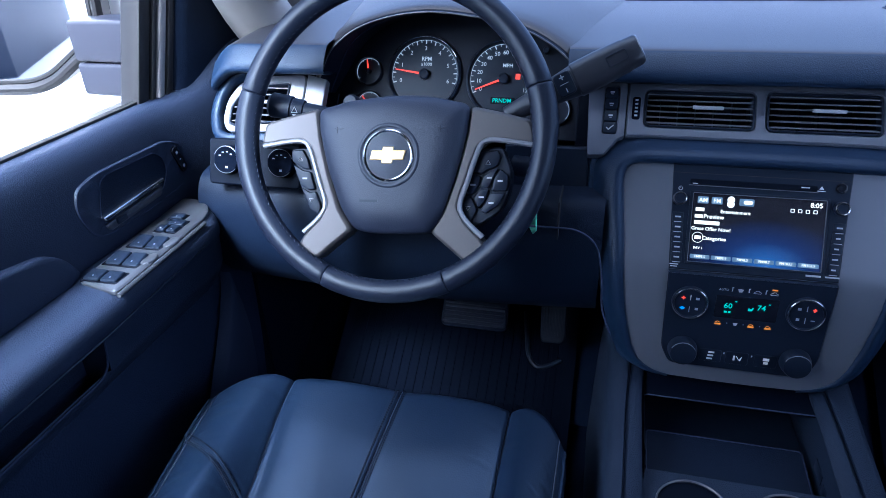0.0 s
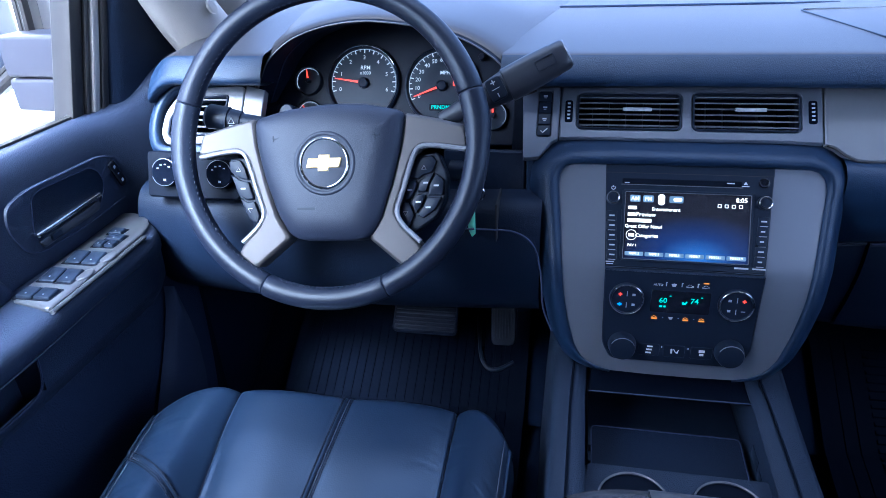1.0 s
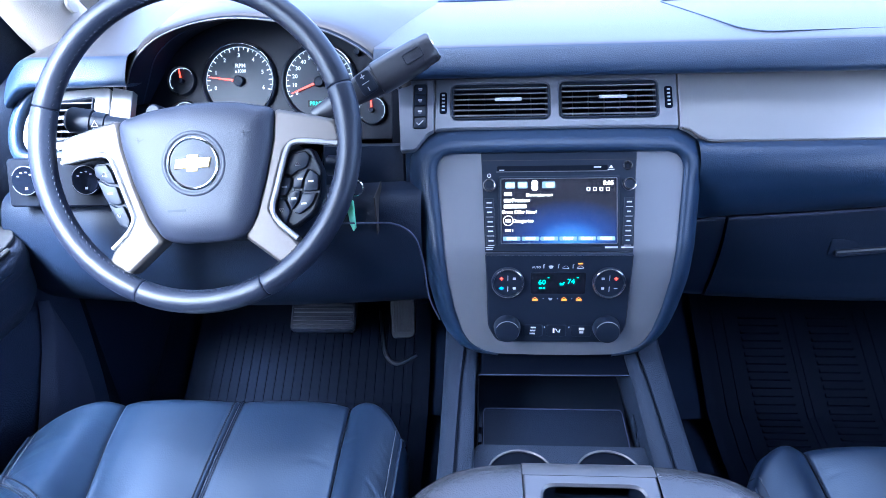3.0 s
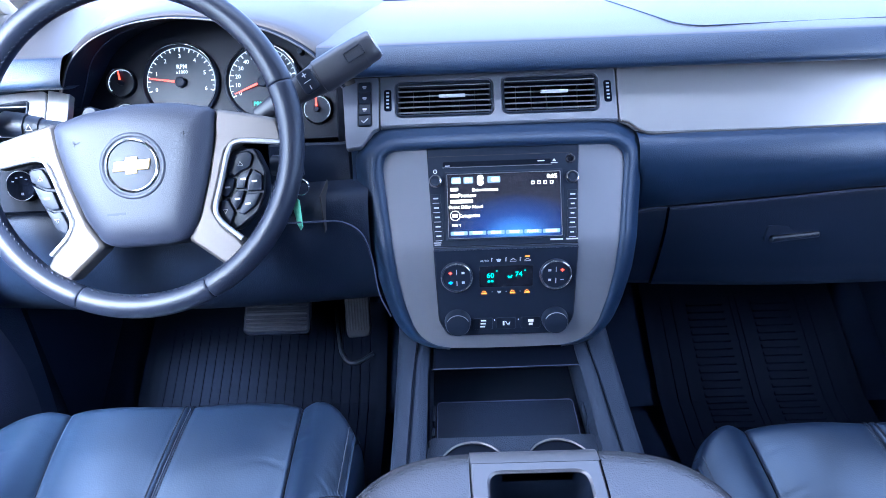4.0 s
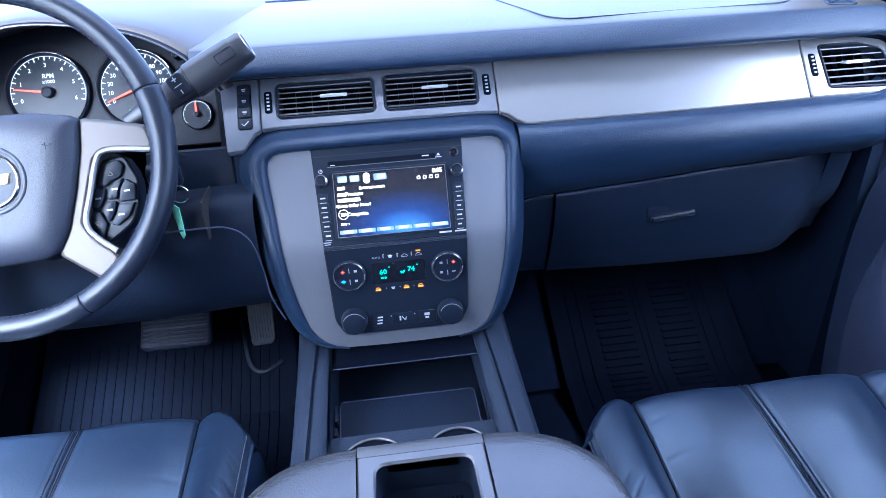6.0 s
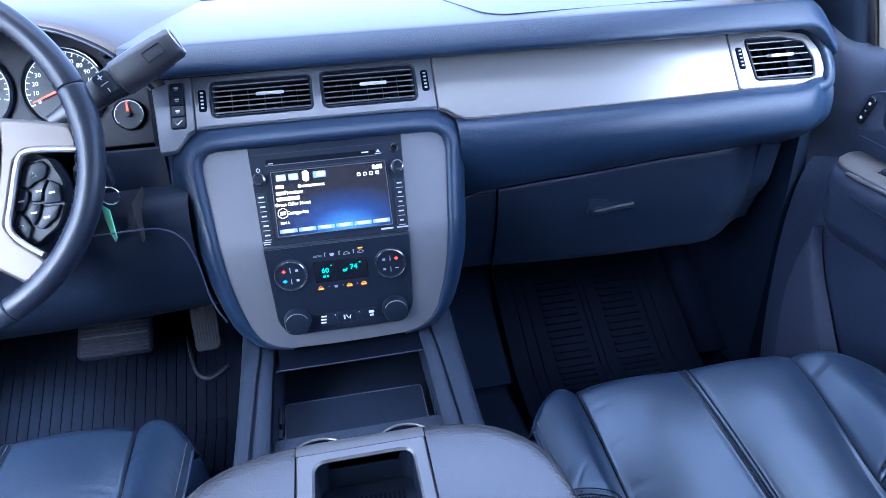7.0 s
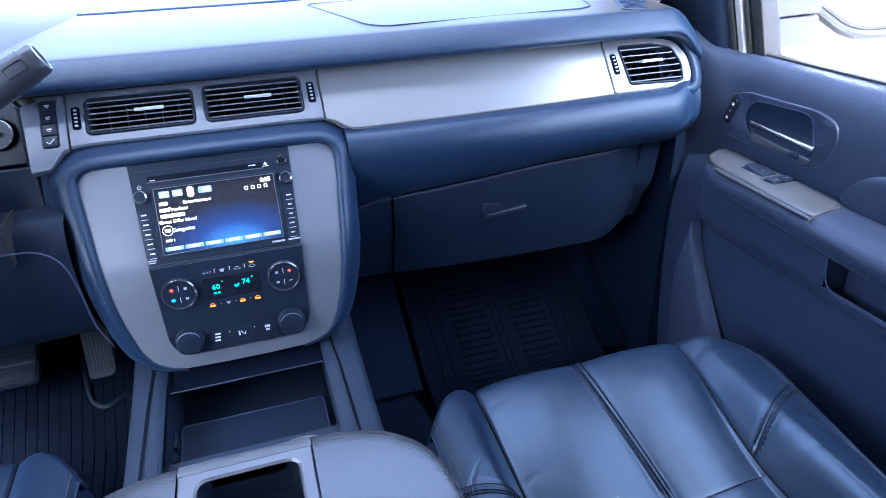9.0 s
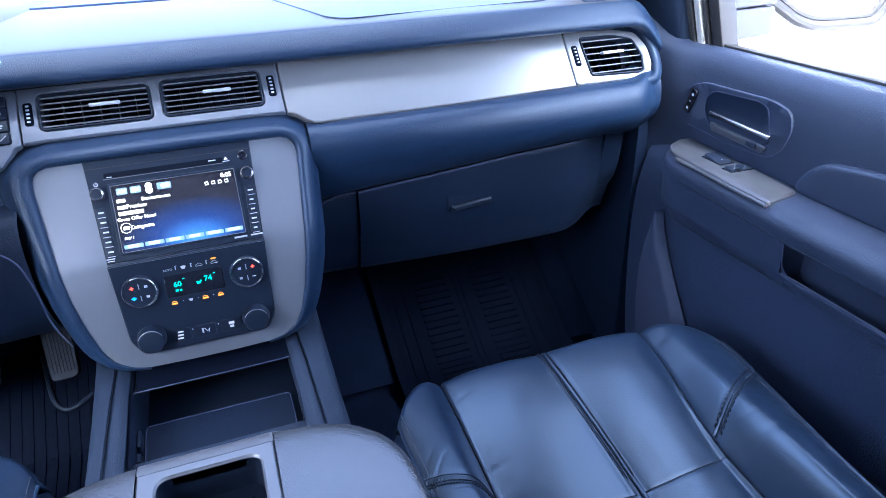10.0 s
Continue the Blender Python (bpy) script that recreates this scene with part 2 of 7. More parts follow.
HEADLINER = surface("headliner_cloth", (0.13, 0.128, 0.124), 0.95, grain=0.4, grain_size=1400, spec=0.1)
PILLAR = surface("pillar_trim_plastic", (0.2300, 0.2270, 0.2230), 0.6, grain=0.3, grain_size=900, cells=True, mottle=0.06)
BODY = surface("silver_body_paint", (0.1955, 0.1909, 0.1886), 0.4, metal=0.3, mottle=0.04, coat=0.3)
SEAL = surface("rubber_seal", (0.0080, 0.0083, 0.0092), 0.6, mottle=0.15)
WHITE = surface("white_print", (0.55, 0.56, 0.58), 0.5, mottle=0.03)
DIM = surface("grey_print", (0.3680, 0.3910, 0.4370), 0.5, mottle=0.03)
GOLD = surface("gold_emblem", (0.62, 0.47, 0.22), 0.38, metal=0.7, mottle=0.08)
SPINE = surface("smooth_grey_plastic", (0.0850, 0.0890, 0.0990), 0.33, mottle=0.05, spec=0.85, grain=0.1, grain_size=1200)
MIRROR_SHELL = surface("mirror_shell_plastic", (0.0230, 0.0255, 0.0380), 0.5, spec=0.32, mottle=0.08)
THREAD = surface("grey_thread", (0.0230, 0.0310, 0.0500), 0.7, mottle=0.2)
SLAT = surface("vent_slat_plastic", (0.0900, 0.0980, 0.1150), 0.38, mottle=0.06)
CLUSTER = surface("cluster_plastic", (0.0050, 0.0068, 0.0150), 0.5, spec=0.25, mottle=0.08, grain=0.1, grain_size=1200, gloss=COOL)
THREAD_DK = surface("dark_thread", (0.0032, 0.0060, 0.0138), 0.8, mottle=0.2, spec=0.21)
GRIP = surface("lever_grip_plastic", (0.0130, 0.0140, 0.0200), 0.38, spec=0.55, grain=0.10, grain_size=1000, cells=True, mottle=0.08, gloss=COOL)
PEDAL = surface("worn_pedal_rubber", (0.0042, 0.0070, 0.0175), 0.5, spec=0.18, grain=0.1, grain_size=900, mottle=0.25, mottle_size=20, gloss=COOL)
FRAME = surface("painted_frame", (0.0149, 0.0149, 0.0161), 0.45, spec=0.32, mottle=0.05)
PLATE = surface("satin_switch_plate", (0.0640, 0.0700, 0.0840), 0.34, metal=0.5, mottle=0.03)
SHED = surface("blue_grey_cladding", (0.0506, 0.0598, 0.0828), 0.7, spec=0.42, grain=0.3, grain_size=40, mottle=0.2, mottle_size=1.5)
SHED_TRIM = surface("pale_cladding_trim", (0.1150, 0.1242, 0.1426), 0.7, spec=0.42, mottle=0.1, mottle_size=2)
NEEDLE = glow("red_needle", (1.0, 0.06, 0.03), 0.172)
DIALW = glow("lit_white_print", (0.8, 0.9, 1.0), 0.075)
TEAL = glow("teal_display", (0.05, 0.75, 0.55), 0.097)
AMBER = glow("amber_lamp", (1.0, 0.30, 0.03), 0.092)
MIRROR = surface("mirror_glass", (0.85, 0.87, 0.9), 0.02, metal=1.0, mottle=0.01)
GLASS = pane("window_glass")
TINTED = pane("tinted_glass", (0.55, 0.56, 0.58))
CONCRETE = surface("pale_concrete", (0.62, 0.61, 0.59), 0.9, grain=0.5, grain_size=60, mottle=0.15, mottle_size=0.7)

# ---- the setting: ground, cabin shell ----
bm = bmesh.new()
sheet(bm, lambda u, v: (u, v, -0.72), span(-400, 400, 40), span(-400, 400, 40))
tagged(part("ground", bm, CONCRETE), "pale sunlit concrete ground outside the vehicle", "ground", kind="structure")

FLOOR = [(-2.2, 0.13), (0.02, 0.13), (0.10, 0.15), (0.42, 0.36), (0.47, 0.44), (0.50, 0.80)]
bm = bmesh.new()
prof = curve_pts([(0, y, z) for y, z in FLOOR], 3)
loft(bm, [[(x, p.y, p.z) for p in prof] for x in span(-0.80, 0.80, 6)], False)
tagged(part("floor", bm, CARPET), "dark carpeted floor and sloping toe board", "floor", kind="structure")
bm = bmesh.new()
box(bm, -0.86, 0.86, -2.3, 0.52, 0.06, 0.10)
tagged(part("floor_pan", bm, BODY), "painted floor pan under the carpet", "floor", kind="structure")

bm = bmesh.new()
roof = lambda u, v: (u, v, 1.31 - 0.06 * (abs(u) / 0.66) ** 3 - 0.05 * max(0, (v + 0.35) / 0.25) ** 2)
sheet(bm, roof, span(-0.66, 0.66, 12), span(-2.3, -0.10, 16))
sheet(bm, lambda u, v: (roof(u, v)[0], v, roof(u, v)[2] + 0.03), span(-0.66, 0.66, 12), span(-2.3, -0.10, 16))
tagged(part("ceiling", bm, HEADLINER), "grey cloth headliner over the cabin", "ceiling", kind="structure")

# windscreen with its black lower edge
WS0, WS1 = (0.62, 0.835), (-0.10, 1.27)
ws = lambda u, s: (u * (0.74 - 0.10 * s), WS0[0] + (WS1[0] - WS0[0]) * s - 0.16 * u * u, WS0[1] + (WS1[1] - WS0[1]) * s + 0.06 * math.sin(math.pi * s))
bm = bmesh.new()
sheet(bm, ws, span(-1, 1, 12), span(0, 1, 8))
ob = tagged(part("window_1", bm, GLASS), "sloping windscreen above the dashboard", "windscreen", kind="structure")
ob.visible_shadow = False

for sd, nm in ((-1, "west"), (1, "east")):
    # windscreen pillar trim, light plastic, and the roof rail
    bm = bmesh.new()
    pts = [(sd * 0.755, 0.46, 0.80), (sd * 0.745, 0.28, 0.90), (sd * 0.715, 0.10, 1.06), (sd * 0.675, -0.06, 1.19), (sd * 0.655, -0.20, 1.27)]
    tube(bm, curve_pts(pts, 5), 0.045, 12, ratio=0.8)
    tube(bm, curve_pts([(sd * 0.70, 0.20, 0.78), (sd * 0.712, 0.13, 0.86), (sd * 0.705, 0.04, 0.985), (sd * 0.675, -0.07, 1.15), (sd * 0.655, -0.20, 1.27)], 5), 0.048, 14, ratio=0.8)
    pt = tagged(part("pillar_trim", bm, PILLAR), "light grey plastic windscreen pillar trim", "pillar trim", kind="structure")
    bm = bmesh.new()
    bd = look((sd * 0.6635, 0.122, 0.870), (sd * 0.7113, 0.121, 0.8725)) @ Matrix.Rotation(radians(sd * 35), 4, "Z")
    dome(bm, bd, [(x * 1.7, y) for x, y in circle(0.0085, 24)], t=0.003, bulge=0.0012, depth=0.2)
    part("airbag_badge", bm, PILLAR, pt, "small oval badge")
    bm = bmesh.new()
    tube(bm, [(sd * 0.66, -0.16, 1.27), (sd * 0.67, -0.8, 1.285), (sd * 0.67, -2.3, 1.27)], 0.045, 10)
    tagged(part("roof_rail", bm, HEADLINER), "grey headliner edge above the door opening", "roof rail", kind="structure")
    # centre pillar and the side behind the front door
    bm = bmesh.new()
    box(bm, min(sd * 0.74, sd * 0.84), max(sd * 0.74, sd * 0.84), -1.28, -1.10, 0.1, 1.26, 0.02)
    tagged(part("wall_pillar_" + nm, bm, PILLAR), "light centre pillar behind the front door", "pillar", kind="structure")
    bm = bmesh.new()
    for y0, y1, z0, z1 in ((-2.3, -1.28, 0.1, 0.80), (-2.3, -1.28, 1.17, 1.30), (-2.3, -2.06, 0.80, 1.17)):
        box(bm, min(sd * 0.76, sd * 0.84), max(sd * 0.76, sd * 0.84), y0, y1, z0, z1)
    tagged(part("wall_" + nm, bm, DOOR_VINYL), "dark side wall behind the front door", "wall", kind="structure")
    bm = bmesh.new()
    box(bm, min(sd * 0.798, sd * 0.802), max(sd * 0.798, sd * 0.802), -2.06, -1.28, 0.80, 1.17)
    ob = tagged(part("window_" + ("2" if sd < 0 else "3"), bm, TINTED), "tinted rear side window", "window", kind="structure")
    ob.visible_shadow = False
    bm = bmesh.new()
    box(bm, min(sd * 0.87, sd * 0.91), max(sd * 0.87, sd * 0.91), -2.3, 0.75, -0.35, 0.72, 0.02)
    tagged(part("wall_body_" + nm, bm, BODY), "silver painted outer body side", "body side", kind="structure")
# unseen rear, walled up to the roof to keep out light from behind
bm = bmesh.new()
box(bm, -0.84, 0.84, -2.34, -2.3, 0.1, 1.32)
tagged(part("wall_rear", bm, DOOR_VINYL), "unseen dark rear wall that keeps out light from behind", "wall", kind="structure")
bm = bmesh.new()
box(bm, -0.84, 0.84, 0.50, 0.54, 0.1, 0.80)
tagged(part("wall_firewall", bm, CARPET), "dark bulkhead behind the dashboard", "wall", kind="structure")
# unseen panel added to stop light leaking in behind the dashboard
bm = bmesh.new()
box(bm, -0.80, 0.80, 0.50, 0.66, 0.795, 0.822, 0.004)
tagged(part("wall_leak_block", bm, FRAME), "unseen panel added below the windscreen against leaking light", "scuttle", kind="structure")
bm = bmesh.new()
sheet(bm, lambda u, v: (u, v, 0.80 - 0.10 * ((v - 0.62) / 1.0) ** 2 - 0.04 * (u / 0.8) ** 2), span(-0.86, 0.86, 10), span(0.64, 1.7, 8))
tagged(part("bonnet", bm, BODY), "silver painted bonnet beyond the windscreen", "bonnet", kind="structure")

# ---- dashboard ----
def bow(x):
    return -0.028 * smooth01((abs(x) - 0.12) / 0.35)


def bend(bm):
    """The dashboard bows towards the seats at its sides."""
    for v in bm.verts:
        b = bow(v.co.x)
        v.co.y += b
        v.co.z -= 0.2 * b
    return bm


dash = thing("dashboard", (0, 0.2, 0.45), "black soft vinyl dashboard with satin silver trim band", "dashboard")
BAND_LEAN = 39.0
BAND = face(0, 0.0, 0.6882, BAND_LEAN)  # v = 0 at z 0.688


def bz(z):
    return (z - 0.6882) / math.cos(radians(BAND_LEAN))


STACK = [(0.012, 0.700), (0.0, 0.690), (-0.018, 0.657), (-0.040, 0.617), (-0.058, 0.582), (-0.066, 0.550), (-0.071, 0.510), (-0.0745, 0.470), (-0.077, 0.431), (-0.078, 0.42)]


def stack_y(z):
    return along([(b, a) for a, b in reversed(STACK)], z)


# top pad with rolled front lip; its ends turn down round the outer vents
def top_section(x):
    k = smooth01((abs(x) - 0.67) / 0.08)
    d = -0.05 * k * k
    pts = [(0.60, 0.834), (0.40, 0.832), (0.20, 0.824), (0.10, 0.818), (0.066, 0.8155), (0.056, 0.8135), (0.0505, 0.8095), (0.041, 0.7985), (0.0345, 0.788), (0.0365, 0.7795), (0.055, 0.7745), (0.075, 0.774)]
    return [Vector((0, y, z + d * (1 if y < 0.3 else 0.5))) for y, z in pts]


def pad_pieces(xs):
    """The flat top and the rolled lip in front of it."""
    # the top takes the paler sheen vinyl, the lip the plain one
    for name, mt, a, b, lb in (("top_pad", DASH_TOP, 0, 6, "black top pad with the pale sky sheen put in its gloss"), ("pad_lip", VINYL, 5, 12, "rolled front lip of the pad")):
        bm = bmesh.new()
        cut = lambda x: [p for p in curve_pts(top_section(x), 3)][a * 3:(b - 1) * 3 + 1]
        loft(bm, [[(x, p.y, p.z) for p in cut(x)] for x in xs], False)
        part(name, bend(bm), mt, dash, lb, 50)


pad_pieces(span(-0.235, 0.60, 30) + span(0.608, 0.735, 15))
pad_pieces(span(-0.722, -0.55, 18))

PAD_TOP = curve_pts(top_section(0), 3)


def pad_z(y):
    pts = [p for p in PAD_TOP if p.z > 0.80]
    return along([(p.y, p.z) for p in reversed(pts)], y)


# dark defroster slot along the windscreen
bm = bmesh.new()
plate(bm, flat(0.0), soften([(-0.34, 0.344), (0.72, 0.352), (0.72, 0.362), (-0.34, 0.354)], 0.003), t=0.006, bev=0.001)
for v in bm.verts:
    v.co.z += pad_z(v.co.y) + 0.002
part("defroster_grille", bm, CARPET, dash, "dark defroster slot below the windscreen")

# lower pad, passenger side: a full roll under the trim
def glove_top(x):
    return along([(0.16, 0.566), (0.247, 0.577), (0.483, 0.600), (0.63, 0.607), (0.72, 0.610)], x)


def low_section(x):
    k = smooth01((x - 0.655) / 0.06) * 0.6
    j = 1 - smooth01((x - 0.176) / 0.055)
    zt = glove_top(x)
    up = 0.0055 * max(0.0, min(1.0, (x - 0.2) / 0.39))
    pts = [(0.036, 0.7065 + up), (0.020, 0.7000 + up), (0.006, 0.6985 + up), (-0.006, 0.6955 + up), (-0.0155, 0.687 + 0.6 * up), (-0.0200, 0.677)]
    pts += [(y, zt + f * (0.664 - zt)) for y, f in ((-0.0205, 1.0), (-0.0165, 0.83), (-0.0070, 0.64), (0.0080, 0.43), (0.0270, 0.21), (0.0460, 0.04), (0.0600, 0.0))]
    return [Vector((0, y + 0.010 * j * smooth01((0.05 - y) / 0.03) + 0.07 * k * k, z + 0.02 * k * (z - 0.66) / 0.05)) for y, z in pts]


bm = bmesh.new()
loft(bm, [[(x, p.y, p.z) for p in curve_pts(low_section(x), 4)] for x in span(0.176, 0.65, 26) + span(0.658, 0.722, 10)], False)
part("lower_pad", bend(bm), VINYL, dash, "black grained vinyl roll under the trim", 50)

# end cap between the rolls and the door
for sd in (1, -1):
    bm = bmesh.new()
    pts = soften([(0.40, 0.80), (0.075, 0.80), (0.02, 0.775), (-0.012, 0.73), (-0.02, 0.68), (0.01, 0.63), (0.03, 0.50), (0.10, 0.42), (0.40, 0.42)], 0.03)
    loft(bm, [[(sd * x + (0.006 if sd > 0 else -0.009), 0.248 + (p[0] - 0.2) * sc, 0.62 + (p[1] - 0.62) * sc) for p in pts] for x, sc in ((0.670, 0.93), (0.702, 0.92), (0.711, 0.90), (0.715, 0.86))])
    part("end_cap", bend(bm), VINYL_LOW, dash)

# rolled ends of the pad, flowing round the outer vents from the top lip to the lower roll
for sd in (1, -1):
    bm = bmesh.new()
    loop = curve_pts([(0.585, 0.774, 0), (0.650, 0.7735, 0), (0.682, 0.7690, 0), (0.7000, 0.7560, 0), (0.7060, 0.7350, 0), (0.7020, 0.7160, 0), (0.690, 0.7060, 0), (0.650, 0.7050, 0), (0.585, 0.7055, 0)], 5)
    loop = [Vector((p.x + (0.011 if sd > 0 else 0.005) * smooth01((p.x - 0.61) / 0.07), bz(p.y) - (0.0 if sd > 0 else 0.007) * smooth01((p.x - 0.60) / 0.09))) for p in loop]
    rings = []
    for i, p in enumerate(loop):
        s = i / (len(loop) - 1)
        t = (loop[min(i + 1, len(loop) - 1)] - loop[max(i - 1, 0)]).normalized()
        nr = Vector((-t.y, t.x))
        H, W = (0.015 - 0.009 * math.sin(math.pi * s)) * (1 - 0.9 * smooth01((s - 0.74) / 0.2)), 0.36
        r = []
        for o, h in ((-0.001, -0.006 / H), (0.0, 0.25), (0.003, 0.70), (0.008, 0.94), (0.015, 1.0), (0.024, 0.95), (0.034, 0.70), (0.042, 0.25), (0.048, -0.6), (0.050, -2.6)):
            q = p + nr * o * W
            r.append(BAND @ Vector((sd * q.x, q.y, h * H)))
        rings.append(r)
    loft(bm, rings, False)
    part("end_roll", bend(bm), VINYL, dash, "rolled end of the dashboard", 70)

# glove box door and knee panels
def glove_section(x):
    e = smooth01((x - 0.57) / 0.14)
    zt = glove_top(x)
    pts = [(0.070, zt - 0.001), (0.052, zt - 0.0015), (0.0475, zt - 0.004), (0.0470, zt - 0.010), (0.049, 0.535), (0.060, 0.49), (0.076, 0.447), (0.10, 0.418), (0.24, 0.408)]
    return [Vector((0, y + 0.05 * e * e, z + e * e * 0.012 * smooth01((0.56 - z) / 0.1))) for y, z in pts]


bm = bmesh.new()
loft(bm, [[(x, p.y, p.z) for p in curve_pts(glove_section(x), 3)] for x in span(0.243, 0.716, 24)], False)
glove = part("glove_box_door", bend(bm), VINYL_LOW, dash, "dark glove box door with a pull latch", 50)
# pale strip that paints the lit top edge of the door
bm = bmesh.new()
tube(bm, [(x, glove_section(x)[2].y + 0.0005, glove_section(x)[1].z - 0.0005) for x in span(0.244, 0.70, 24)], 0.0016, 6)
part("door_lip", bend(bm), KICK, glove, "pale upper edge for the light on it")
bm = bmesh.new()
tube(bm, [(0.180 + 0.061 * t, glove_section(0.2)[2].y + 0.004, glove_top(0.24) - 0.002 - 0.016 * (1 - t) ** 2.5) for t in span(0, 1, 10)], 0.0013, 6)
part("panel_lip", bend(bm), KICK, dash)
bm = bmesh.new()
loft(bm, [[(x, p.y + 0.004, p.z) for p in curve_pts(glove_section(x), 3)] for x in span(0.165, 0.2405, 5)], False)
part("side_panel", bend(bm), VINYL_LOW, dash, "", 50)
bm = bmesh.new()
plate(bm, face(0.420, 0.020, 0.535, 2), soften([(-0.034, -0.008), (0.033, -0.001), (0.033, 0.007), (-0.034, 0.001)], 0.002), t=0.012, bev=0.002, w=0.005)
part("latch", bm, BLACK, glove, "dark pull latch")
bm = bmesh.new()
box(bm, 0.380, 0.460, 0.0225, 0.030, 0.526, 0.552, 0.003)
part("latch_recess", bm, VINYL_LOW, glove)
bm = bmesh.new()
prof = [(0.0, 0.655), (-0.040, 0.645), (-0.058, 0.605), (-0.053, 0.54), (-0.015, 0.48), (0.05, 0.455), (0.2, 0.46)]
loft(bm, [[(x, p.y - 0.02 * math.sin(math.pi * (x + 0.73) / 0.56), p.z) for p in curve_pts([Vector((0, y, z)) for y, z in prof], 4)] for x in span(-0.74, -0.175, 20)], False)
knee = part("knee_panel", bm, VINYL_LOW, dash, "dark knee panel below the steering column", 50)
bm = bmesh.new()
tube(bm, curve_pts([(x, -0.0755, z) for x, z in ((-0.290, 0.628), (-0.225, 0.6290), (-0.204, 0.6265), (-0.188, 0.6170), (-0.178, 0.600), (-0.1715, 0.565), (-0.1675, 0.520), (-0.155, 0.484))], 4), 0.0012, 6)
part("knee_lip", bm, KICK, knee, "thin pale edge of the knee panel")
bm = bmesh.new()
box(bm, -0.2295, -0.2280, -0.074, -0.02, 0.612, 0.662)
part("panel_joint", bm, SEAL, knee)
bm = bmesh.new()
plate(bm, face(-0.25, 0.012, 0.675, 18), soften([(-0.06, -0.055), (0.052, -0.055), (0.050, 0.025), (-0.06, 0.025)], 0.004), t=0.06, bev=0.003)
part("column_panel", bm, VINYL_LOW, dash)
bm = bmesh.new()
loft(bm, [[(-0.200, 0.02, z), (-0.197, stack_y(z) + 0.012, z), (-0.178, stack_y(z) + 0.016, z), (-0.160, stack_y(z) + 0.02, z)] for z in span(0.615, 0.692, 8)], False)
part("side_fillet", bm, VINYL, dash, "", 60)

# passenger airbag cover on the top pad
bm = bmesh.new()
out = soften([(0.176, 0.30), (0.236, 0.098), (0.26, 0.074), (0.555, 0.064), (0.578, 0.078), (0.62, 0.28)], 0.016)
tube(bm, [Vector((x, y, pad_z(y - bow(x)) + 0.0003 - bow(x) * 0.2)) for x, y in inset(out, -0.0008)], 0.0016, 6, True)
part("airbag_seam", bm, BLACK, dash, "thin outline of the airbag cover")
# unseen box behind the fascia, added to keep light out of the footwell
bm = bmesh.new()
box(bm, -0.72, 0.72, 0.17, 0.50, 0.63, 0.71, 0.01)
part("light_baffle", bm, BLACK, dash)
# small slatted outlet at the pad's end
def pad_top(x, y):
    k = smooth01((abs(x) - 0.67) / 0.08)
    return pad_z(y - bow(x)) - 0.2 * bow(x) - 0.05 * k * k


shape = soften([(0.606, 0.036), (0.645, 0.030), (0.686, 0.118), (0.644, 0.130)], 0.008)
bm = bmesh.new()
plate(bm, flat(0.0), shape, [inset(shape, 0.004)], t=0.006, bev=0.0008)
for v in bm.verts:
    v.co.z += pad_top(v.co.x, v.co.y) + 0.0022
outlet = part("outlet", bm, VINYL, dash, "small dark outlet in the top pad")
bm = bmesh.new()
plate(bm, flat(0.0), inset(shape, 0.003), t=0.002, bev=0)
for v in bm.verts:
    v.co.z += pad_top(v.co.x, v.co.y) + 0.0008
part("outlet_duct", bm, BLACK, outlet)
for (xa, ya), (xb, yb) in (((0.612, 0.044), (0.672, 0.078)), ((0.628, 0.080), (0.684, 0.112)), ((0.645, 0.034), (0.642, 0.122))):
    bm = bmesh.new()
    tube(bm, [(xa + (xb - xa) * t, ya + (yb - ya) * t, pad_top(xa + (xb - xa) * t, ya + (yb - ya) * t) + 0.0012) for t in (0, 0.33, 0.66, 1)], 0.0016, 6)
    part("slat", bm, VINYL, outlet)

# ---- trim band ----
V1, V2 = rrect(0.128, bz(0.7640) - bz(0.7262), 0.007, -0.0735, (bz(0.7640) + bz(0.7262)) / 2), rrect(0.125, bz(0.7655) - bz(0.7262), 0.007, 0.0662, (bz(0.7655) + bz(0.7262)) / 2)
END_R, END_L = 0.011, 0.007  # how far the outer vents reach towards the doors


def reach(pts, e, drop=0.0):
    return [(x + e * smooth01((x - 0.61) / 0.07), y - drop * smooth01((x - 0.60) / 0.09)) for x, y in pts]


VENT = [(0.601, bz(0.7650)), (0.652, bz(0.7645)), (0.682, bz(0.7570)), (0.6915, bz(0.735)), (0.687, bz(0.7150)), (0.678, bz(0.7125)), (0.605, bz(0.7150))]
VR = soften(reach(VENT, END_R), 0.006)
bm = bmesh.new()
outer = soften([(-0.1585, bz(0.771)), (0.1535, bz(0.7735)), (0.1535, bz(0.7155)), (0.10, bz(0.7165)), (-0.135, bz(0.7165)), (-0.1585, bz(0.7155))], 0.0015)
plate(bm, BAND, outer, [V1, V2], t=0.012, bev=0.0020)
trim_c = part("trim_center", bend(bm), SILVER_DARK, dash, "satin grey vent surround")
bm = bmesh.new()
outer = soften([(-0.2085, bz(0.7705)), (-0.1600, bz(0.7705)), (-0.1600, bz(0.7150)), (-0.168, bz(0.7125)), (-0.176, bz(0.704)), (-0.183, bz(0.6960)), (-0.203, bz(0.6945))], 0.003)
plate(bm, BAND, outer, [rrect(0.0178, bz(0.766) - bz(0.7175), 0.003, -0.1785, (bz(0.766) + bz(0.7175)) / 2)], t=0.012, bev=0.0012)
part("trim_switch", bend(bm), SILVER_DARK, dash, "satin grey switch surround")
bm = bmesh.new()
